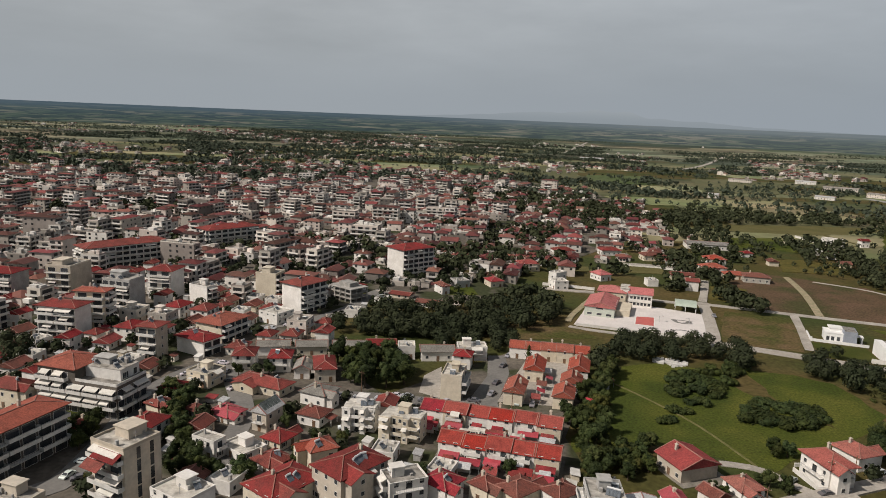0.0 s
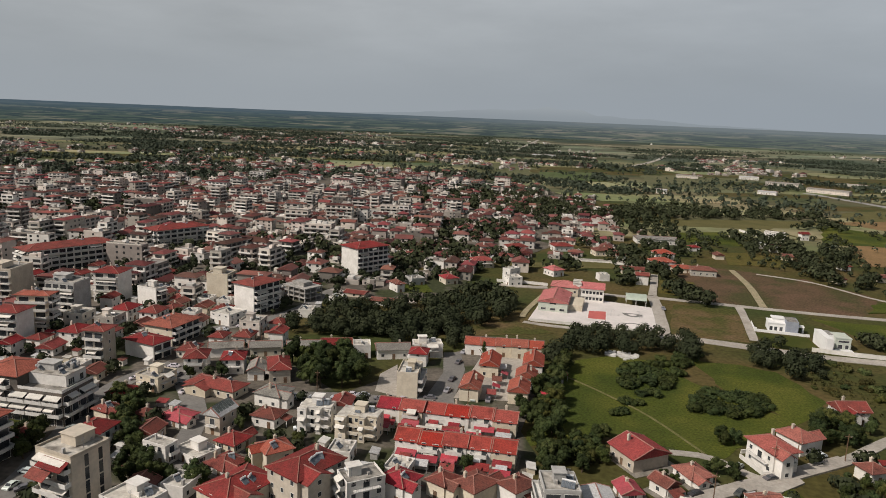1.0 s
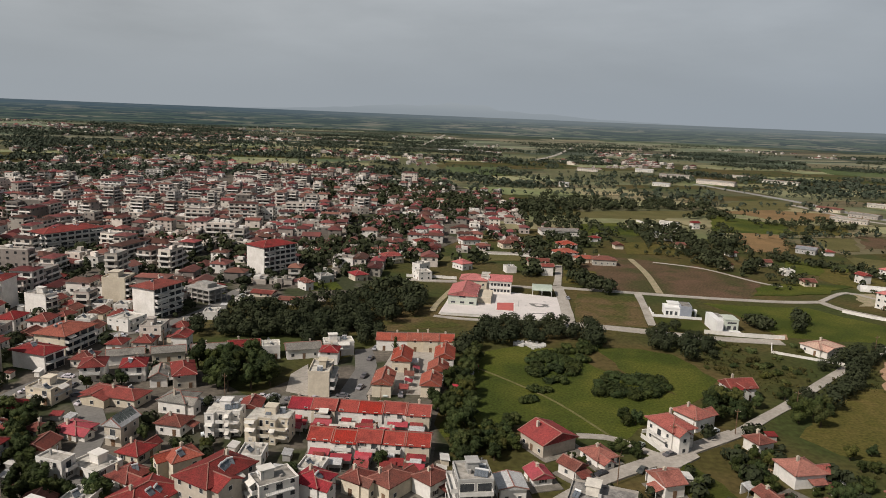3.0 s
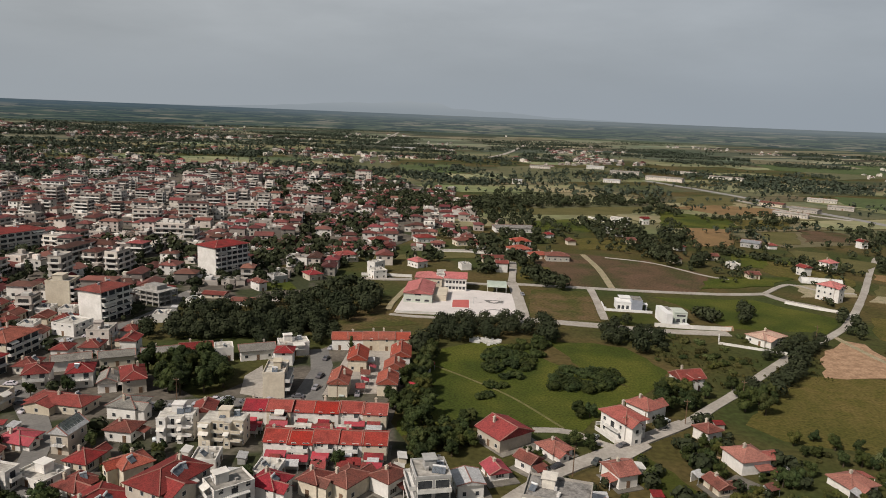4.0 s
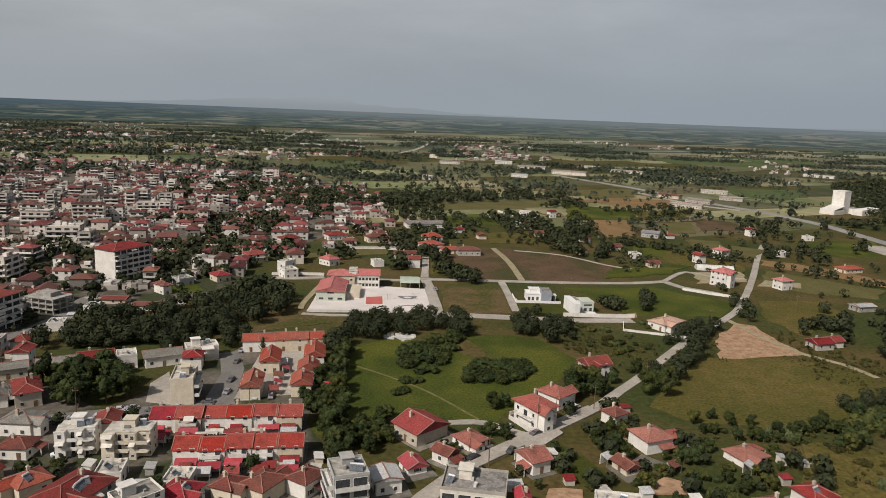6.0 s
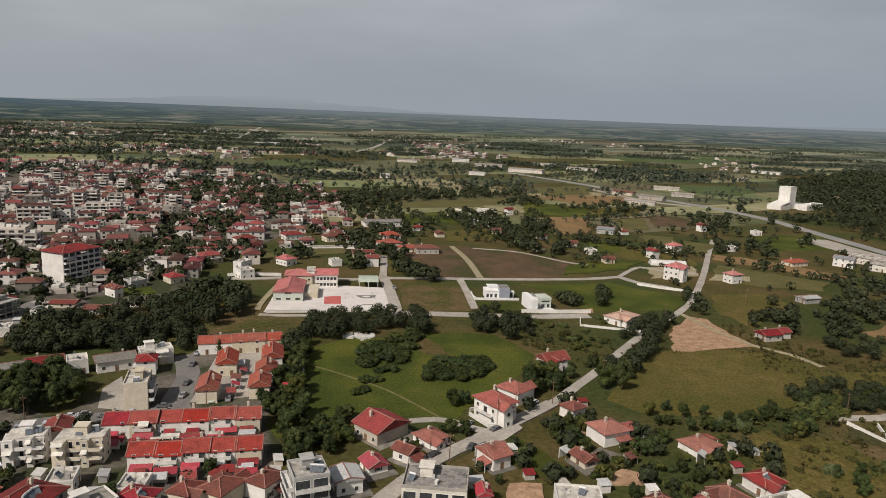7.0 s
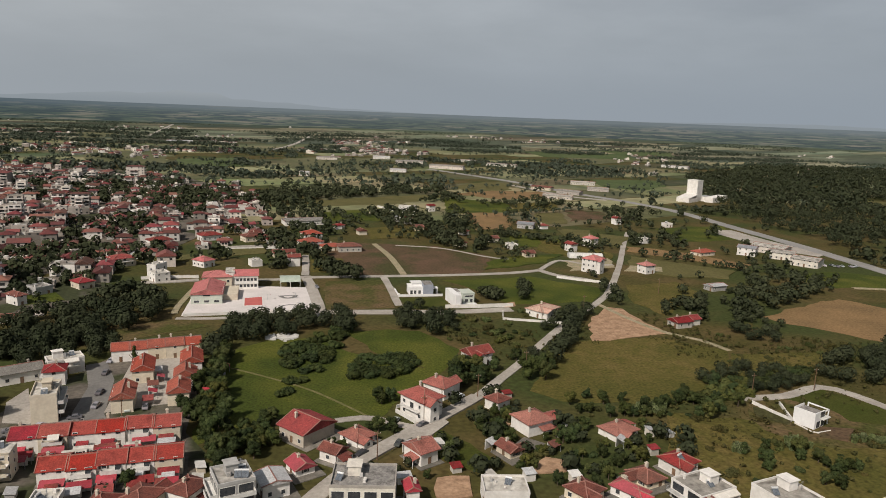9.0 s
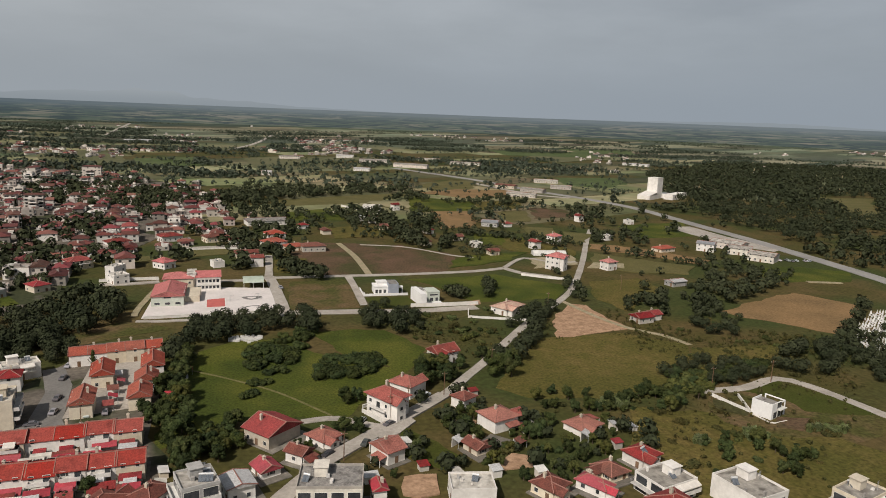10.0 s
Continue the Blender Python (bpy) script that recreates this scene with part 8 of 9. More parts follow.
def distant_houses(name, label, spots, seed=5):
    """Buildings too many and too far to count; spots are rows of x, y, rot, w, d, h, tiled."""
    g = random.Random(seed)
    verts, faces, slots = [], [], []
    more = []
    for x, y, rot, w, d, h, tiled in spots:
        for k in range(g.choice((0, 1, 1, 2))):
            a = rot + g.choice((0, 1.57, 3.14, 4.71))
            e = g.uniform(0.35, 0.75)
            more.append((x + math.cos(a) * w * 0.62, y + math.sin(a) * w * 0.62, rot, w * e, d * g.uniform(0.4, 0.8), max(2.4, h * g.uniform(0.35, 0.8)), g.random() < 0.5))
    for x, y, rot, w, d, h, tiled in list(spots) + more:
        c, s, z = math.cos(rot), math.sin(rot), ground_z(x, y)

        def at(u, v, q):
            return (x + c * u - s * v, y + s * u + c * v, z + q)

        def block(u0, u1, v0, v1, q0, q1, slot, lid=None):
            i = len(verts)
            verts.extend([at(u, v, q) for q in (q0, q1) for u, v in ((u0, v0), (u1, v0), (u1, v1), (u0, v1))])
            for f in ((0, 1, 5, 4), (1, 2, 6, 5), (2, 3, 7, 6), (3, 0, 4, 7), (4, 5, 6, 7), (3, 2, 1, 0)):
                faces.append(tuple(i + k for k in f))
                slots.append(slot)
            if lid is not None:
                slots[-2] = lid

        A, B = w / 2, d / 2
        n = max(1, round(h / 3.1))
        step = h / n
        tall = h > 8
        skin = 3 if g.random() < 0.28 else 0
        block(-A, A, -B, B, -0.5, h, skin, 4)
        gallery = g.sample((0, 1, 2, 3), 3 if tall else g.choice((0, 0, 1))) if n > 1 else []
        for side in range(4):
            length, o = (w, B) if side % 2 == 0 else (d, A)

            def spin(u, v):
                for _ in range(side):
                    u, v = -v, u
                return u, v
            for k in range(n):
                q0 = k * step + 0.9
                if side in gallery:
                    m = max(1, int(length / 4.5))
                    runs = [((j + 0.5) * length / m - length / 2, length / m * g.uniform(0.45, 0.8), k * step + 0.3, 1.9) for j in range(m)]
                else:
                    m = max(2, int(length / 4))
                    runs = [((j + 0.5) * length / m - length / 2, 1.5, q0, 1.4) for j in range(m) if g.random() < 0.7]
                for a, wide, q, high in runs:
                    p = [spin(a - wide / 2, -o - 0.05), spin(a + wide / 2, -o - 0.05)]
                    i = len(verts)
                    verts.extend([at(*p[0], q), at(*p[1], q), at(*p[1], q + high), at(*p[0], q + high)])
                    faces.append((i, i + 1, i + 2, i + 3))
                    slots.append(2)
                if side in gallery and k:
                    p, r = spin(-length / 2 + 0.3, -o - 1.5), spin(length / 2 - 0.3, -o)
                    block(min(p[0], r[0]), max(p[0], r[0]), min(p[1], r[1]), max(p[1], r[1]), k * step - 0.15, k * step, 3)
                    p, r = spin(-length / 2 + 0.3, -o - 1.5), spin(length / 2 - 0.3, -o - 1.38)
                    block(min(p[0], r[0]), max(p[0], r[0]), min(p[1], r[1]), max(p[1], r[1]), k * step, k * step + 0.9, 3)
        if tiled:
            over = 0.8 if tall else 0.55
            A, B = A + over, B + over
            top = h + min(w, d) * (0.15 if tall else 0.24)
            R = A if g.random() < 0.25 else max(A - B, 0.2)
            T = 0.0 if A >= B else max(B - A, 0.2)
            i = len(verts)
            verts.extend([at(u, v, h + 0.05) for u, v in ((-A, -B), (A, -B), (A, B), (-A, B))])
            if A >= B:
                verts.extend([at(-R, 0, top), at(R, 0, top)])
                shape = ((0, 1, 5, 4), (2, 3, 4, 5), (1, 2, 5), (3, 0, 4))
            else:
                verts.extend([at(0, -T, top), at(0, T, top)])
                shape = ((1, 2, 5, 4), (3, 0, 4, 5), (0, 1, 4), (2, 3, 5))
            for f in shape:
                faces.append(tuple(i + k for k in f))
                slots.append(1)
            if g.random() < 0.5:
                u, v = g.uniform(-0.3, 0.3) * w, g.uniform(-0.2, 0.2) * d
                block(u - 0.5, u + 0.5, v - 0.5, v + 0.5, h, top + 0.9, 0)
        else:
            for k in range(g.choice((1, 2, 3))):
                u, v, e = g.uniform(-0.3, 0.3) * w, g.uniform(-0.3, 0.3) * d, g.uniform(0.6, 2.0)
                block(u - e, u + e, v - e, v + e, h, h + g.uniform(1.0, 2.6), g.choice((0, 3)))
            for k in range(4):
                a, b = ((-A, A, -B, -B + 0.2), (-A, A, B - 0.2, B), (-A, -A + 0.2, -B, B), (A - 0.2, A, -B, B))[k][:2], ((-A, A, -B, -B + 0.2), (-A, A, B - 0.2, B), (-A, -A + 0.2, -B, B), (A - 0.2, A, -B, B))[k][2:]
                block(*a, *b, h, h + 0.7, 0)
    me = bpy.data.meshes.new(name)
    me.from_pydata(verts, [], faces)
    for k in ("wall_far", "roof_far", "glass_far", "white_far", "deck_far"):
        me.materials.append(M[k])
    me.polygons.foreach_set("material_index", slots)
    tagged(new(name, me), label, "houses", "", "stuff")


M["wall_far"] = material("far_walls", (0.48, 0.43, 0.375), (0.36, 0.32, 0.28), 0.05, 0.5, vary=0.65, hue=0.02, island=True, fine_amount=0.1)
M["roof_far"] = material("far_roofs", (0.165, 0.050, 0.040), (0.115, 0.048, 0.040), 0.05, 0.5, vary=0.55, hue=0.02, island=True, fine_amount=0.15)
M["glass_far"] = material("far_windows", (0.04, 0.04, 0.04), None, rough=0.3, vary=0.4, island=True)
M["white_far"] = material("far_balconies", (0.68, 0.65, 0.60), (0.58, 0.55, 0.50), 0.05, 0.5, vary=0.3, island=True, fine_amount=0.08)
M["deck_far"] = material("far_flat_roofs", (0.36, 0.34, 0.31), (0.24, 0.22, 0.20), 0.05, 0.5, vary=0.4, island=True, fine_amount=0.2)


# scattered cottages and sheds among the plots
for k, (x, y) in enumerate(((27.4, 521.0), (63.9, 545.1), (102.0, 612.4), (111.0, 599.7), (113.2, 563.8), (147.1, 544.4), (162.0, 511.1), (167.9, 483.4), (148.4, 679.2), (206.9, 642.7), (226.7, 572.6), (236.1, 538.1), (354.4, 582.6), (310.6, 598.8), (22.4, 611.0), (-5.3, 510.2), (2.3, 459.7), (-14.2, 434.7), (9.0, 433.5), (131.5, 493.3), (48.4, 572.3), (88.1, 661.2), (287.5, 503.4), (209.9, 471.2), (170.0, 452.4))):
    if not taken(x, y, 4.5):
        town_house((12, 13, 15, 14, 13)[k % 5], x, y, 6 + 90 * (k % 4) + 7 * (k % 3))


def lots(step_u, step_v, streets, reach):
    """House plots on the town's street grid, in turned coordinates."""
    c, s = math.cos(TURN), math.sin(TURN)
    for i in range(-reach, reach):
        for j in range(0, reach):
            u, v = i * step_u + (i // streets) * 8.0, j * step_v + (j // 2) * 8.0
            yield c * u - s * v, s * u + c * v


far_spots = []
count = 0
for x, y in lots(13.5, 12.5, 5, 100):
    j = 1.5 if math.hypot(x, y) < 400 else 3.5
    x, y = x + frng.uniform(-j, j), y + frng.uniform(-j, j)
    if y < 60 or not (inside(x, y, TOWN) or inside(x, y, SUBURB)):
        continue
    r = math.hypot(x, y)
    east = x > -120
    if frng.random() > (0.8 if not east else 0.8 if inside(x, y, TOWN) else 0.6) * (1.0 if r < 780 else max(0.35, 1.0 - (r - 780) / 520)) or taken(x, y, 5.6 if r < 500 else 4.5):
        continue
    rot = 6 + frng.choice((0, 90, 180, 270)) + frng.uniform(-4, 4) + (28 * noise.noise((x * 0.004, y * 0.004, 3)) if math.hypot(x, y) > 420 else 0)
    west = x < -160 and frng.random() < (0.34 if x < -200 else 0.15)
    if r < 345 and count < 125:
        count += 1
        front = (96 if x < -40 else 6) + frng.uniform(-5, 5)
        open_row = x > -262 and y < 335
        town_house(frng.choice((8, 9, 10, 11)) if west and not open_row else frng.choice((0, 2, 2, 3, 3, 6, 4, 2)) if open_row else frng.choice((0, 0, 1, 2, 3, 4, 5, 6, 2, 7)), x, y, front)
    else:
        h = frng.choice((6.3, 9.3, 9.3, 12.4, 12.4, 15.5)) if west and r < 1000 else frng.choice((3.0, 3.2, 5.8, 6.0, 9.0)) if x < -220 else frng.choice((2.9, 3.1, 3.2, 5.6, 5.9))
        far_spots.append((x, y, radians(rot), frng.choice((9, 11, 12, 14, 22)) * frng.uniform(0.85, 1.1) if h > 9 else frng.uniform(7.5, 13), frng.uniform(6.5, 10.5), h * frng.uniform(0.85, 1.1), frng.random() < (0.6 if h > 9 else 0.82)))
for k in range(4200):
    x, y = frng.uniform(-2000, 1000), frng.uniform(450, 2600)
    a = math.degrees(math.atan2(x, y))
    if a < -52 or a > 50 or inside(x, y, TOWN) or taken(x, y, 6) or (a > 0 and math.hypot(x, y) < 700):
        continue
    if noise.noise((x * 0.0022, y * 0.0022, 4)) + 0.3 * noise.noise((x * 0.01, y * 0.01, 9)) > (0.12 if a < -12 and math.hypot(x, y) < 1700 else 0.22 if a < -12 else 0.36 if a < -3 else 0.46):
        far_spots.append((x, y, frng.uniform(0, 3.14), frng.uniform(9, 16), frng.uniform(8, 11), frng.choice((3.3, 3.3, 6.3)), frng.random() < 0.6))
for k in range(2600):
    a, r = radians(frng.uniform(-54, 50)), frng.uniform(1300, 3150)
    x, y = r * math.sin(a), r * math.cos(a)
    if noise.noise((a * 9.0, r * 0.003, 14)) > (0.2 if a < -0.05 else 0.36) and not taken(x, y, 6):
        far_spots.append((x, y, frng.uniform(0, 3.14), frng.uniform(7, 13), frng.uniform(5, 8), frng.choice((2.6, 3.2, 5.5)), frng.random() < 0.5))
small = 0
for k in range(1500):
    x, y = frng.uniform(-300, -30), frng.uniform(110, 340)
    if small < 95 and inside(x, y, TOWN) and not taken(x, y, 4.3):
        small += 1
        town_house(frng.choice((12, 13, 14, 15)), x, y, (96 if x < -40 else 6) + frng.uniform(-8, 8))
distant_houses("distant_town", "hundreds of distant white and cream houses with red roofs", far_spots)

# fields of the plain, each its own colour
patches, outer = bmesh.new(), bmesh.new()
hedges = []
ang = radians(24)
ca, sa = math.cos(ang), math.sin(ang)
v = 430.0
while v < 5600:
    tall = frng.uniform(40, 90) * (1 + v / 9000)
    u = -4200.0
    while u < 4200:
        wide = frng.uniform(90, 240) * (1 + v / 3000)
        cx, cy = ca * (u + wide / 2) - sa * (v + tall / 2), sa * (u + wide / 2) + ca * (v + tall / 2)
        r, a = math.hypot(cx, cy), math.degrees(math.atan2(cx, cy))
        if -58 < a < 56 and 560 < r < 3150 and not inside(cx, cy, TOWN) and not inside(cx, cy, SUBURB) and not (r < 900 and -20 < a < 45 and taken(cx, cy, 15)):
            if frng.random() < 0.8:
                q = [(u + 2, v + 2), (u + wide - 2, v + 2), (u + wide - 2, v + tall - 2), (u + 2, v + tall - 2)]
                sheet = patches if r < 2000 else outer
                lift = frng.uniform(0.02, 0.04) if r < 1700 else frng.uniform(0.3, 0.5)
                sheet.faces.new([sheet.verts.new((ca * p - sa * s, sa * p + ca * s, ground_z(ca * p - sa * s, sa * p + ca * s) + lift)) for p, s in q])
            dense = 0.5 if r < 1500 else 0.4
            if r < 2300 and frng.random() < dense:
                n = int(wide / (7 + r / 180))
                for k in range(n):
                    p, s = u + (k + frng.random()) * wide / n, v + frng.gauss(0, 3)
                    hedges.append((ca * p - sa * s, sa * p + ca * s, frng.uniform(3, 8)))
            if r < 2300 and frng.random() < dense * 0.5:
                n = int(tall / (7 + r / 180))
                for k in range(n):
                    p, s = u + frng.gauss(0, 3), v + (k + frng.random()) * tall / n
                    hedges.append((ca * p - sa * s, sa * p + ca * s, frng.uniform(4, 9) * (1 + r / 6000)))
        u += wide
    v += tall
me = mesh_of("far_fields", patches, M["patch"])
tagged(new("horizon_fields", mesh_of("horizon_fields", outer, M["patch_far"])), "long strips of dark green crops towards the horizon", "fields", "", "stuff")
tagged(new("far_fields", me), "patchwork of green and tan farm fields on the plain", "fields", "", "stuff")

woods = list(WOODS)
for k in range(105000):
    x, y = frng.uniform(-1700, 1500), frng.uniform(380, 2600)
    r, a = math.hypot(x, y), math.degrees(math.atan2(x, y))
    if a < -52 or a > 52 or inside(x, y, FOREST) or (inside(x, y, OPEN_LAND) and frng.random() < 0.9):
        continue
    n = noise.noise((x * 0.0045, y * 0.0085, 1)) + 0.3 * noise.noise((x * 0.02, y * 0.03, 2))
    if inside(x, y, TOWN):
        n = n * 0.6 + (0.11 if x > -180 else 0.13) + (0.1 if r > 800 else 0.0)
    elif inside(x, y, SUBURB):
        n += 0.03
    if n > (0.21 if r < 900 else 0.25 if r < 1500 else 0.27) + (0.04 if a > 0 and r > 1300 else 0.0) - (0.13 if a < -10 and not inside(x, y, TOWN) else 0) and not taken(x, y, 0.6 if inside(x, y, TOWN) else 2.5):
        woods.append((x, y, frng.uniform(4, 10)))
xs, ys = [p[0] for p in FOREST], [p[1] for p in FOREST]
forest = []
for k in range(7500):
    x, y = frng.uniform(min(xs), max(xs)), frng.uniform(min(ys), max(ys))
    if inside(x, y, FOREST) and not taken(x, y, 3):
        forest.append((x, y, frng.uniform(8, 14) * (1 + 0.25 * noise.noise((x * 0.01, y * 0.01, 2)))))
far_wood("near_forest", "edge of a dense dark green forest", [q for q in forest if math.hypot(q[0], q[1]) < 900], 90, 31, 0.08, "wood_far")
far_wood("far_forest", "dense dark green forest on the plain", [q for q in forest if math.hypot(q[0], q[1]) >= 900], 24, 32, 0.145, "wood_far")
far_wood("parkland_trees", "dark green trees standing in groups beyond the meadows", [q for q in LATER if math.hypot(q[0], q[1]) < 345], 330, 9, 0.067)
far_wood("field_trees", "dark green trees in groups between far plots", [q for q in LATER if math.hypot(q[0], q[1]) >= 345], 120, 19, 0.105, "wood_mid")
far_wood("scattered_woods", "scattered dark green trees and woods beyond the meadows", [q for q in woods if math.hypot(q[0], q[1]) < 900], 28, 3, 0.17, "wood_mid")
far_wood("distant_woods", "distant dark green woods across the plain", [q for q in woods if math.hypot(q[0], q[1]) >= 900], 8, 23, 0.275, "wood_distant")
scrub = []
for k in range(26000):
    x, y = frng.uniform(20, 330), frng.uniform(110, 420)
    if inside(x, y, SCRUB) and not taken(x, y, 1.0) and noise.noise((x * 0.03, y * 0.03, 6)) > -0.05:
        scrub.append((x, y, frng.uniform(0.25, 0.75) if k % 9 else frng.uniform(0.8, 1.9)))
far_wood("scrub", "waist high scrub and weeds on rough ground", scrub, 13, 12, 0.25, "weeds")
shrubs = []
for k in range(6000):
    x, y = frng.uniform(20, 330), frng.uniform(110, 420)
    if len(shrubs) < 480 and inside(x, y, SCRUB) and not taken(x, y, 1.0) and noise.noise((x * 0.05, y * 0.05, 16)) > (-0.15 if x > 165 else 0.12):
        shrubs.append((x, y, frng.uniform(0.7, 2.0)))
far_wood("shrubs", "low rounded shrubs scattered over rough ground", shrubs, 64, 41, 0.13, "scrub")
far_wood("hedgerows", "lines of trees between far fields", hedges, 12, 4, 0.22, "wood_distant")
belt = []
for k in range(46000):
    a = radians(frng.uniform(-54, 52))
    r = frng.uniform(2200, 3220)
    x, y = r * math.sin(a), r * math.cos(a)
    if len(belt) < 8000 and noise.noise((a * 7.0, r * 0.0065, 8)) + 0.3 * noise.noise((a * 30.0, r * 0.02, 5)) > (0.0 if a < -0.2 else 0.24):
        belt.append((x, y, frng.uniform(5, 9) * (1.25 - r / 6500)))
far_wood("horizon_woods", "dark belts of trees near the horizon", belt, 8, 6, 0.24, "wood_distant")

# white graves of the cemetery, in rows
stones = bmesh.new()
gx, gy = [q[0] for q in GRAVES], [q[1] for q in GRAVES]
for i in range(70):
    for j in range(70):
        x, y = min(gx) + i * 2.1 + frng.uniform(-0.2, 0.2), min(gy) + j * 3.3 + frng.uniform(-0.3, 0.3)
        if x > max(gx) or y > max(gy) or not inside(x, y, GRAVES) or frng.random() < 0.15:
            continue
        z = frng.uniform(0.35, 0.6)
        box(stones, x - 0.55, x + 0.55, y - 1.05, y + 1.05, 0, z)
        box(stones, x - 0.5, x + 0.5, y + 0.75, y + 0.95, z, z + frng.uniform(0.7, 1.3))
        box(stones, x - 0.07, x + 0.07, y + 0.8, y + 0.9, z, z + 1.8)
tagged(new("graves", mesh_of("graves", stones, M["marble"])), "rows of white marble graves with headstones", "graves", "", "stuff")

# heap of pale building rubble at the meadow's edge
heap = bmesh.new()
for k in range(90):
    x, y, e = frng.uniform(-5.5, 7.3), frng.gauss(291.0, 1.8), frng.uniform(0.25, 0.8)
    box(heap, x - e, x + e * frng.uniform(0.6, 1.4), y - e, y + e * frng.uniform(0.5, 1.2), -0.1, e * frng.uniform(0.7, 1.5))
tagged(new("rubble", mesh_of("rubble", heap, M["trim"])), "low heap of pale broken building rubble", "rubble", "", "stuff")

# sheds and yards between the houses
for k in range(1500):
    x, y = frng.uniform(-260, 130), frng.uniform(105, 330)
    if (inside(x, y, TOWN) or inside(x, y, GARDENS)) and not taken(x, y, 2.2, True):
        if x > -20 and frng.random() < 0.75:
            continue
        w, d, h = frng.uniform(1.9, 3.9), frng.uniform(1.7, 2.9), frng.uniform(1.6, 2.3)
        root = thing("outbuilding", x, y, 6 + frng.choice((0, 90)) + frng.uniform(-6, 6), "small backyard outbuilding with a lean-to roof", "shed", "outbuildings")
        PLACED.append((x, y, 2.6))
        bm = bmesh.new()
        box(bm, -w / 2, w / 2, -d / 2, d / 2, -0.2, h)
        part("wall", bm, M[frng.choice(("white", "grey", "cream", "mixed"))], root)
        bm = bmesh.new()
        p = [bm.verts.new(q) for q in ((-w / 2 - 0.3, -d / 2 - 0.3, h), (w / 2 + 0.3, -d / 2 - 0.3, h), (w / 2 + 0.3, d / 2 + 0.3, h + 0.4), (-w / 2 - 0.3, d / 2 + 0.3, h + 0.4))]
        q = [bm.verts.new(o.co + Vector((0, 0, 0.12))) for o in p]
        bm.faces.new(p[::-1])
        bm.faces.new(q)
        for i in range(4):
            bm.faces.new((p[i], p[(i + 1) % 4], q[(i + 1) % 4], q[i]))
        part("roof", bm, M[frng.choice(("sheet", "red", "brown", "crimson", "flat_white", "sheet", "trim"))], root)

# boundary walls between the plots
for k in range(240):
    x, y = frng.uniform(-240, 120), frng.uniform(115, 290)
    if (inside(x, y, TOWN) or inside(x, y, GARDENS)) and (x < 0 or k % 4 == 0) and not taken(x, y, 1.2):
        a = TURN + frng.choice((0, math.pi / 2)) + (0.35 if x > 0 else 0)
        n = frng.uniform(3, 7)
        p, q = (x - n * math.cos(a), y - n * math.sin(a)), (x + n * math.cos(a), y + n * math.sin(a))
        if not taken(*p, 0.3) and not taken(*q, 0.3):
            garden_wall("low rendered boundary wall between gardens", frng.uniform(0.7, 1.3), p, q)

# street trees in the town
garden = []
plant(CYPRESS, -52.0, 262.0, 9.0)
for k in range(3200):
    x, y = frng.uniform(-330, 150), frng.uniform(105, 430)
    if (inside(x, y, TOWN) or inside(x, y, GARDENS)) and not taken(x, y, 0.9):
        PLACED.append((x, y, 1.4))
        if math.hypot(x, y) < 205 and frng.random() < 0.5:
            tagged(plant(frng.choice(KINDS), x, y, frng.uniform(3.0, 6.5)), group="trees")
        else:
            garden.append((x, y, frng.uniform(2.5, 6.5)))

far_wood("town_trees", "small dark green trees between the town houses", garden, 110, 15, 0.125)

# far edge of the plain and hills behind: glowing sheet with painted haze
RIM = 3300.0
m = bpy.data.materials.new("far_distance")
m.use_nodes = True
nt = m.node_tree
nt.nodes.clear()


def dnode(kind, **values):
    n = nt.nodes.new(kind)
    for k, v in values.items():
        n.inputs[k].default_value = v
    return n


def dramp(value, stops):
    n = nt.nodes.new("ShaderNodeValToRGB")
    n.color_ramp.elements[0].position, n.color_ramp.elements[0].color = stops[0][0], (*stops[0][1], 1)
    n.color_ramp.elements[1].position, n.color_ramp.elements[1].color = stops[-1][0], (*stops[-1][1], 1)
    for at, colour in stops[1:-1]:
        n.color_ramp.elements.new(at).color = (*colour, 1)
    nt.links.new(value, n.inputs[0])
    return n.outputs["Color"]


def dmath(kind, a, b):
    n = dnode("ShaderNodeMath")
    n.operation = kind
    for socket, v in zip(n.inputs, (a, b)):
        if isinstance(v, float):
            socket.default_value = v
        else:
            nt.links.new(v, socket)
    return n.outputs[0]


def dmix(f, a, b):
    n = nt.nodes.new("ShaderNodeMix")
    n.data_type = "RGBA"
    for socket, v in ((n.inputs["Factor"], f), (n.inputs["A"], a), (n.inputs["B"], b)):
        if isinstance(v, tuple):
            socket.default_value = (*v, 1)
        else:
            nt.links.new(v, socket)
    return n.outputs["Result"]


def dstep(v, low, high):
    n = nt.nodes.new("ShaderNodeMapRange")
    n.interpolation_type = "SMOOTHSTEP"
    n.inputs["From Min"].default_value, n.inputs["From Max"].default_value = low, high
    nt.links.new(v, n.inputs["Value"])
    return n.outputs[0]


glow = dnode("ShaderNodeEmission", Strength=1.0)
spot = dnode("ShaderNodeNewGeometry")
split = dnode("ShaderNodeSeparateXYZ")
nt.links.new(spot.outputs["Position"], split.inputs[0])
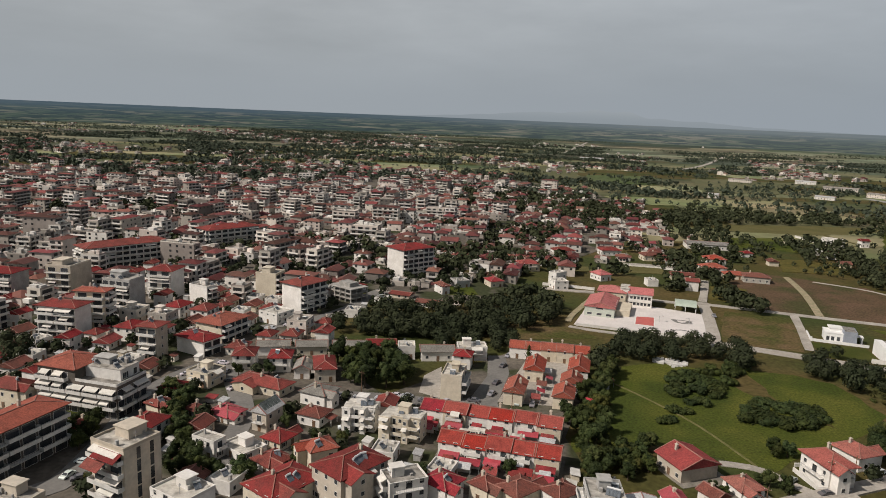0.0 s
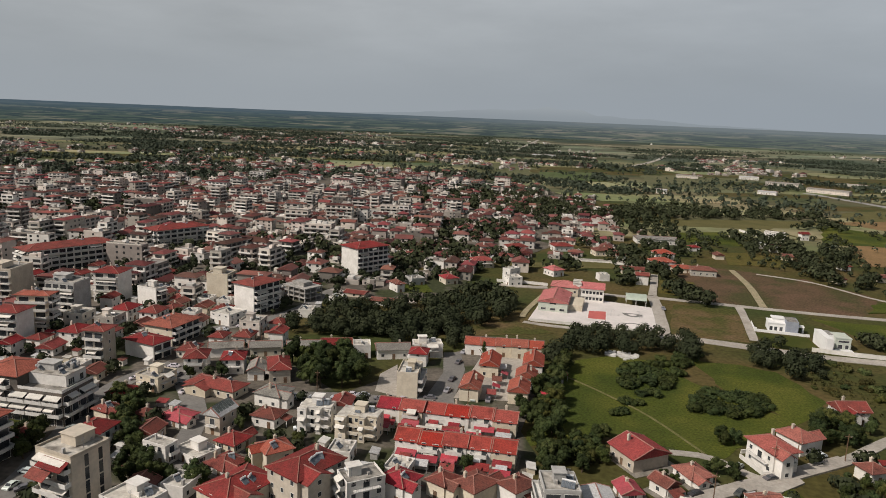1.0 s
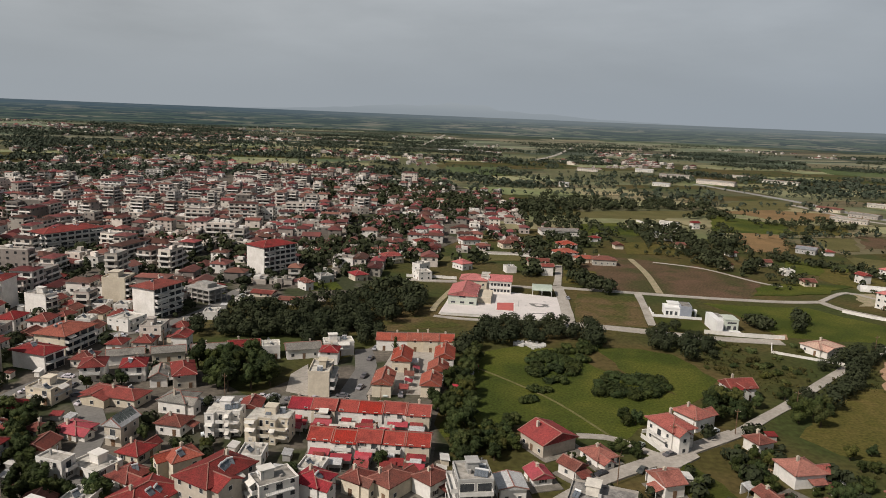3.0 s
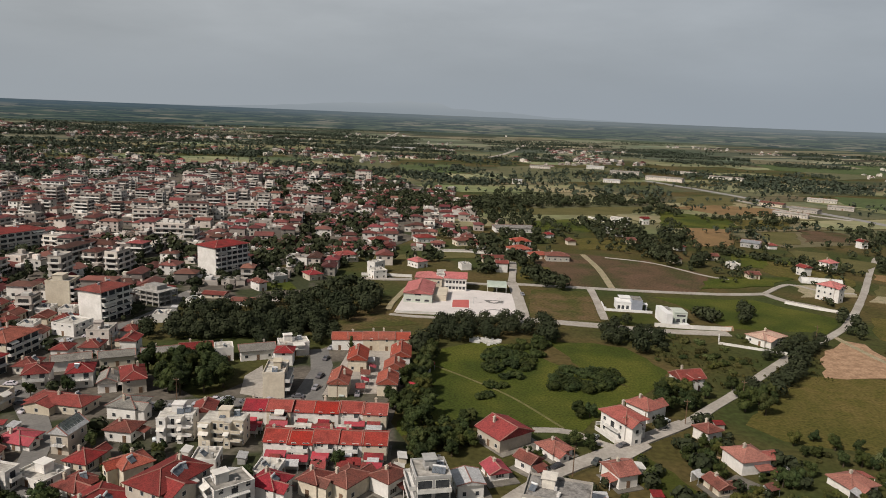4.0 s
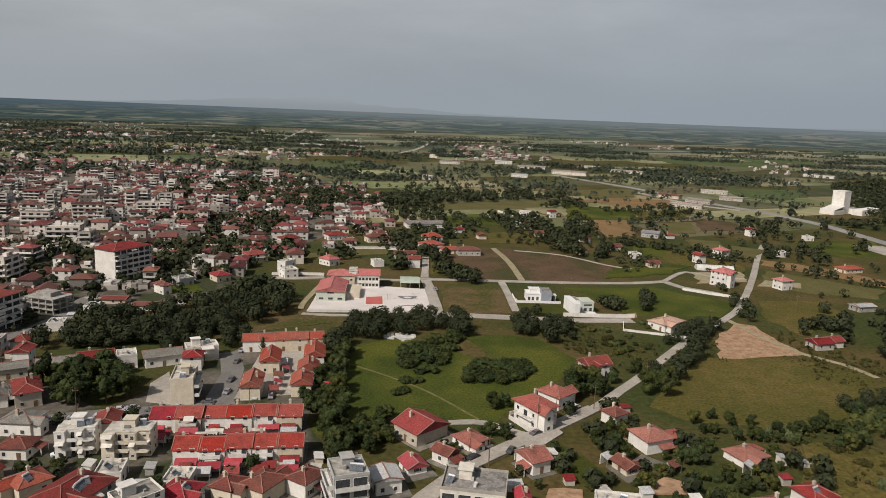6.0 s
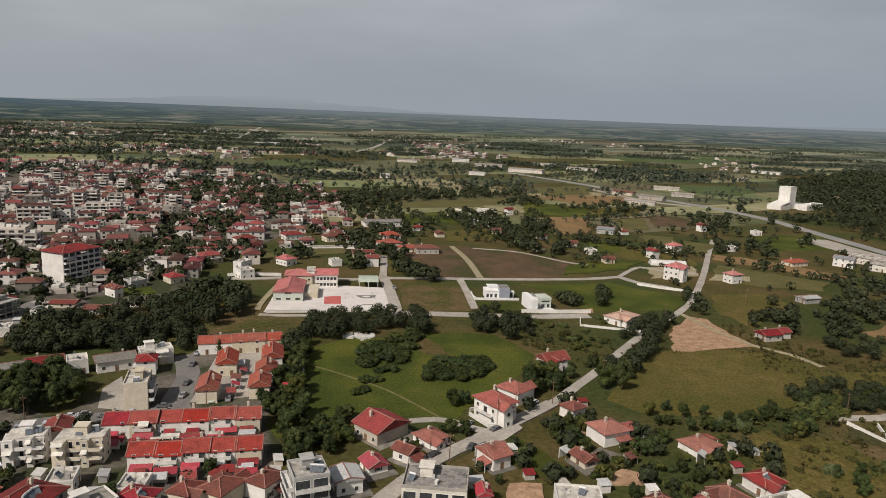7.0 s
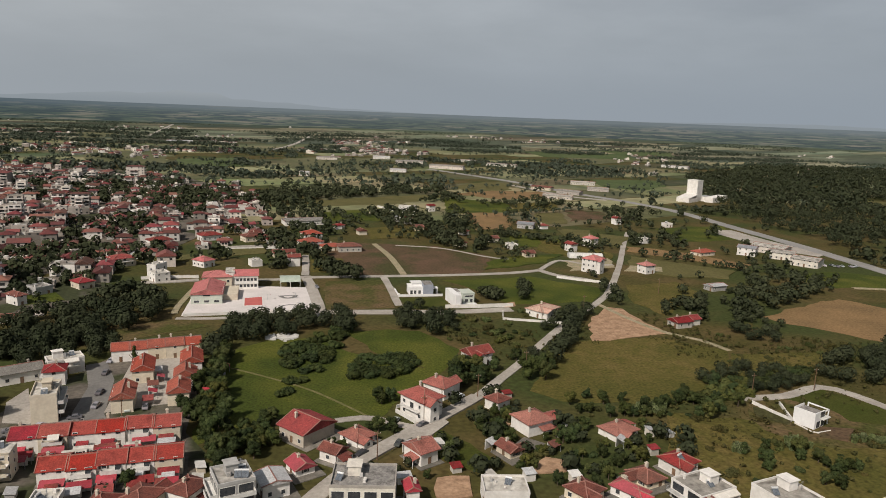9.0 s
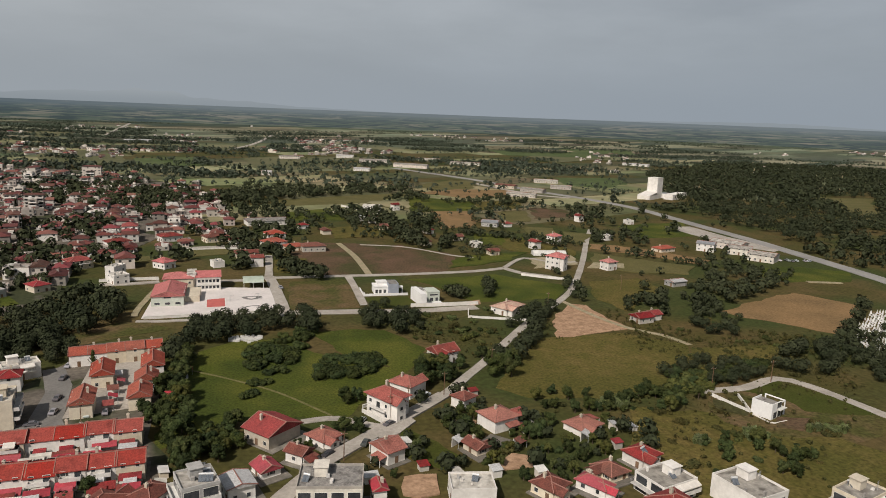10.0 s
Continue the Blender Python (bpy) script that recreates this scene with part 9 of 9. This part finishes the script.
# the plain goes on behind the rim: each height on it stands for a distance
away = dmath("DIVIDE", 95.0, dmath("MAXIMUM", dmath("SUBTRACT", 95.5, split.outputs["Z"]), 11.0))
bands = []
for wide, tall, detail in ((230.0, 8.0, 4.0), (90.0, 5.0, 5.0)):
    flat = dnode("ShaderNodeMapping", Scale=(1 / wide, 1 / wide, 1 / tall))
    nt.links.new(spot.outputs["Position"], flat.inputs["Vector"])
    strip = dnode("ShaderNodeTexNoise", Scale=1.0, Detail=detail, Roughness=0.6)
    nt.links.new(flat.outputs[0], strip.inputs["Vector"])
    bands.append(strip.outputs["Fac"])
crops = dramp(bands[0], ((0.38, (0.034, 0.050, 0.036)), (0.47, (0.064, 0.086, 0.050)), (0.54, (0.100, 0.112, 0.070)), (0.62, (0.210, 0.185, 0.130))))
land = dmix(dstep(bands[1], 0.50, 0.56), crops, (0.024, 0.036, 0.030))
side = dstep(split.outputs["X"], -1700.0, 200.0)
haze_paint = dmix(side, (0.075, 0.108, 0.135), (0.175, 0.205, 0.222))
# haze tint painted over the land, stronger with the distance stood for
land = dmix(dmath("SUBTRACT", 1.0, dmath("POWER", 2.718, dmath("MULTIPLY", away, -0.24))), land, haze_paint)
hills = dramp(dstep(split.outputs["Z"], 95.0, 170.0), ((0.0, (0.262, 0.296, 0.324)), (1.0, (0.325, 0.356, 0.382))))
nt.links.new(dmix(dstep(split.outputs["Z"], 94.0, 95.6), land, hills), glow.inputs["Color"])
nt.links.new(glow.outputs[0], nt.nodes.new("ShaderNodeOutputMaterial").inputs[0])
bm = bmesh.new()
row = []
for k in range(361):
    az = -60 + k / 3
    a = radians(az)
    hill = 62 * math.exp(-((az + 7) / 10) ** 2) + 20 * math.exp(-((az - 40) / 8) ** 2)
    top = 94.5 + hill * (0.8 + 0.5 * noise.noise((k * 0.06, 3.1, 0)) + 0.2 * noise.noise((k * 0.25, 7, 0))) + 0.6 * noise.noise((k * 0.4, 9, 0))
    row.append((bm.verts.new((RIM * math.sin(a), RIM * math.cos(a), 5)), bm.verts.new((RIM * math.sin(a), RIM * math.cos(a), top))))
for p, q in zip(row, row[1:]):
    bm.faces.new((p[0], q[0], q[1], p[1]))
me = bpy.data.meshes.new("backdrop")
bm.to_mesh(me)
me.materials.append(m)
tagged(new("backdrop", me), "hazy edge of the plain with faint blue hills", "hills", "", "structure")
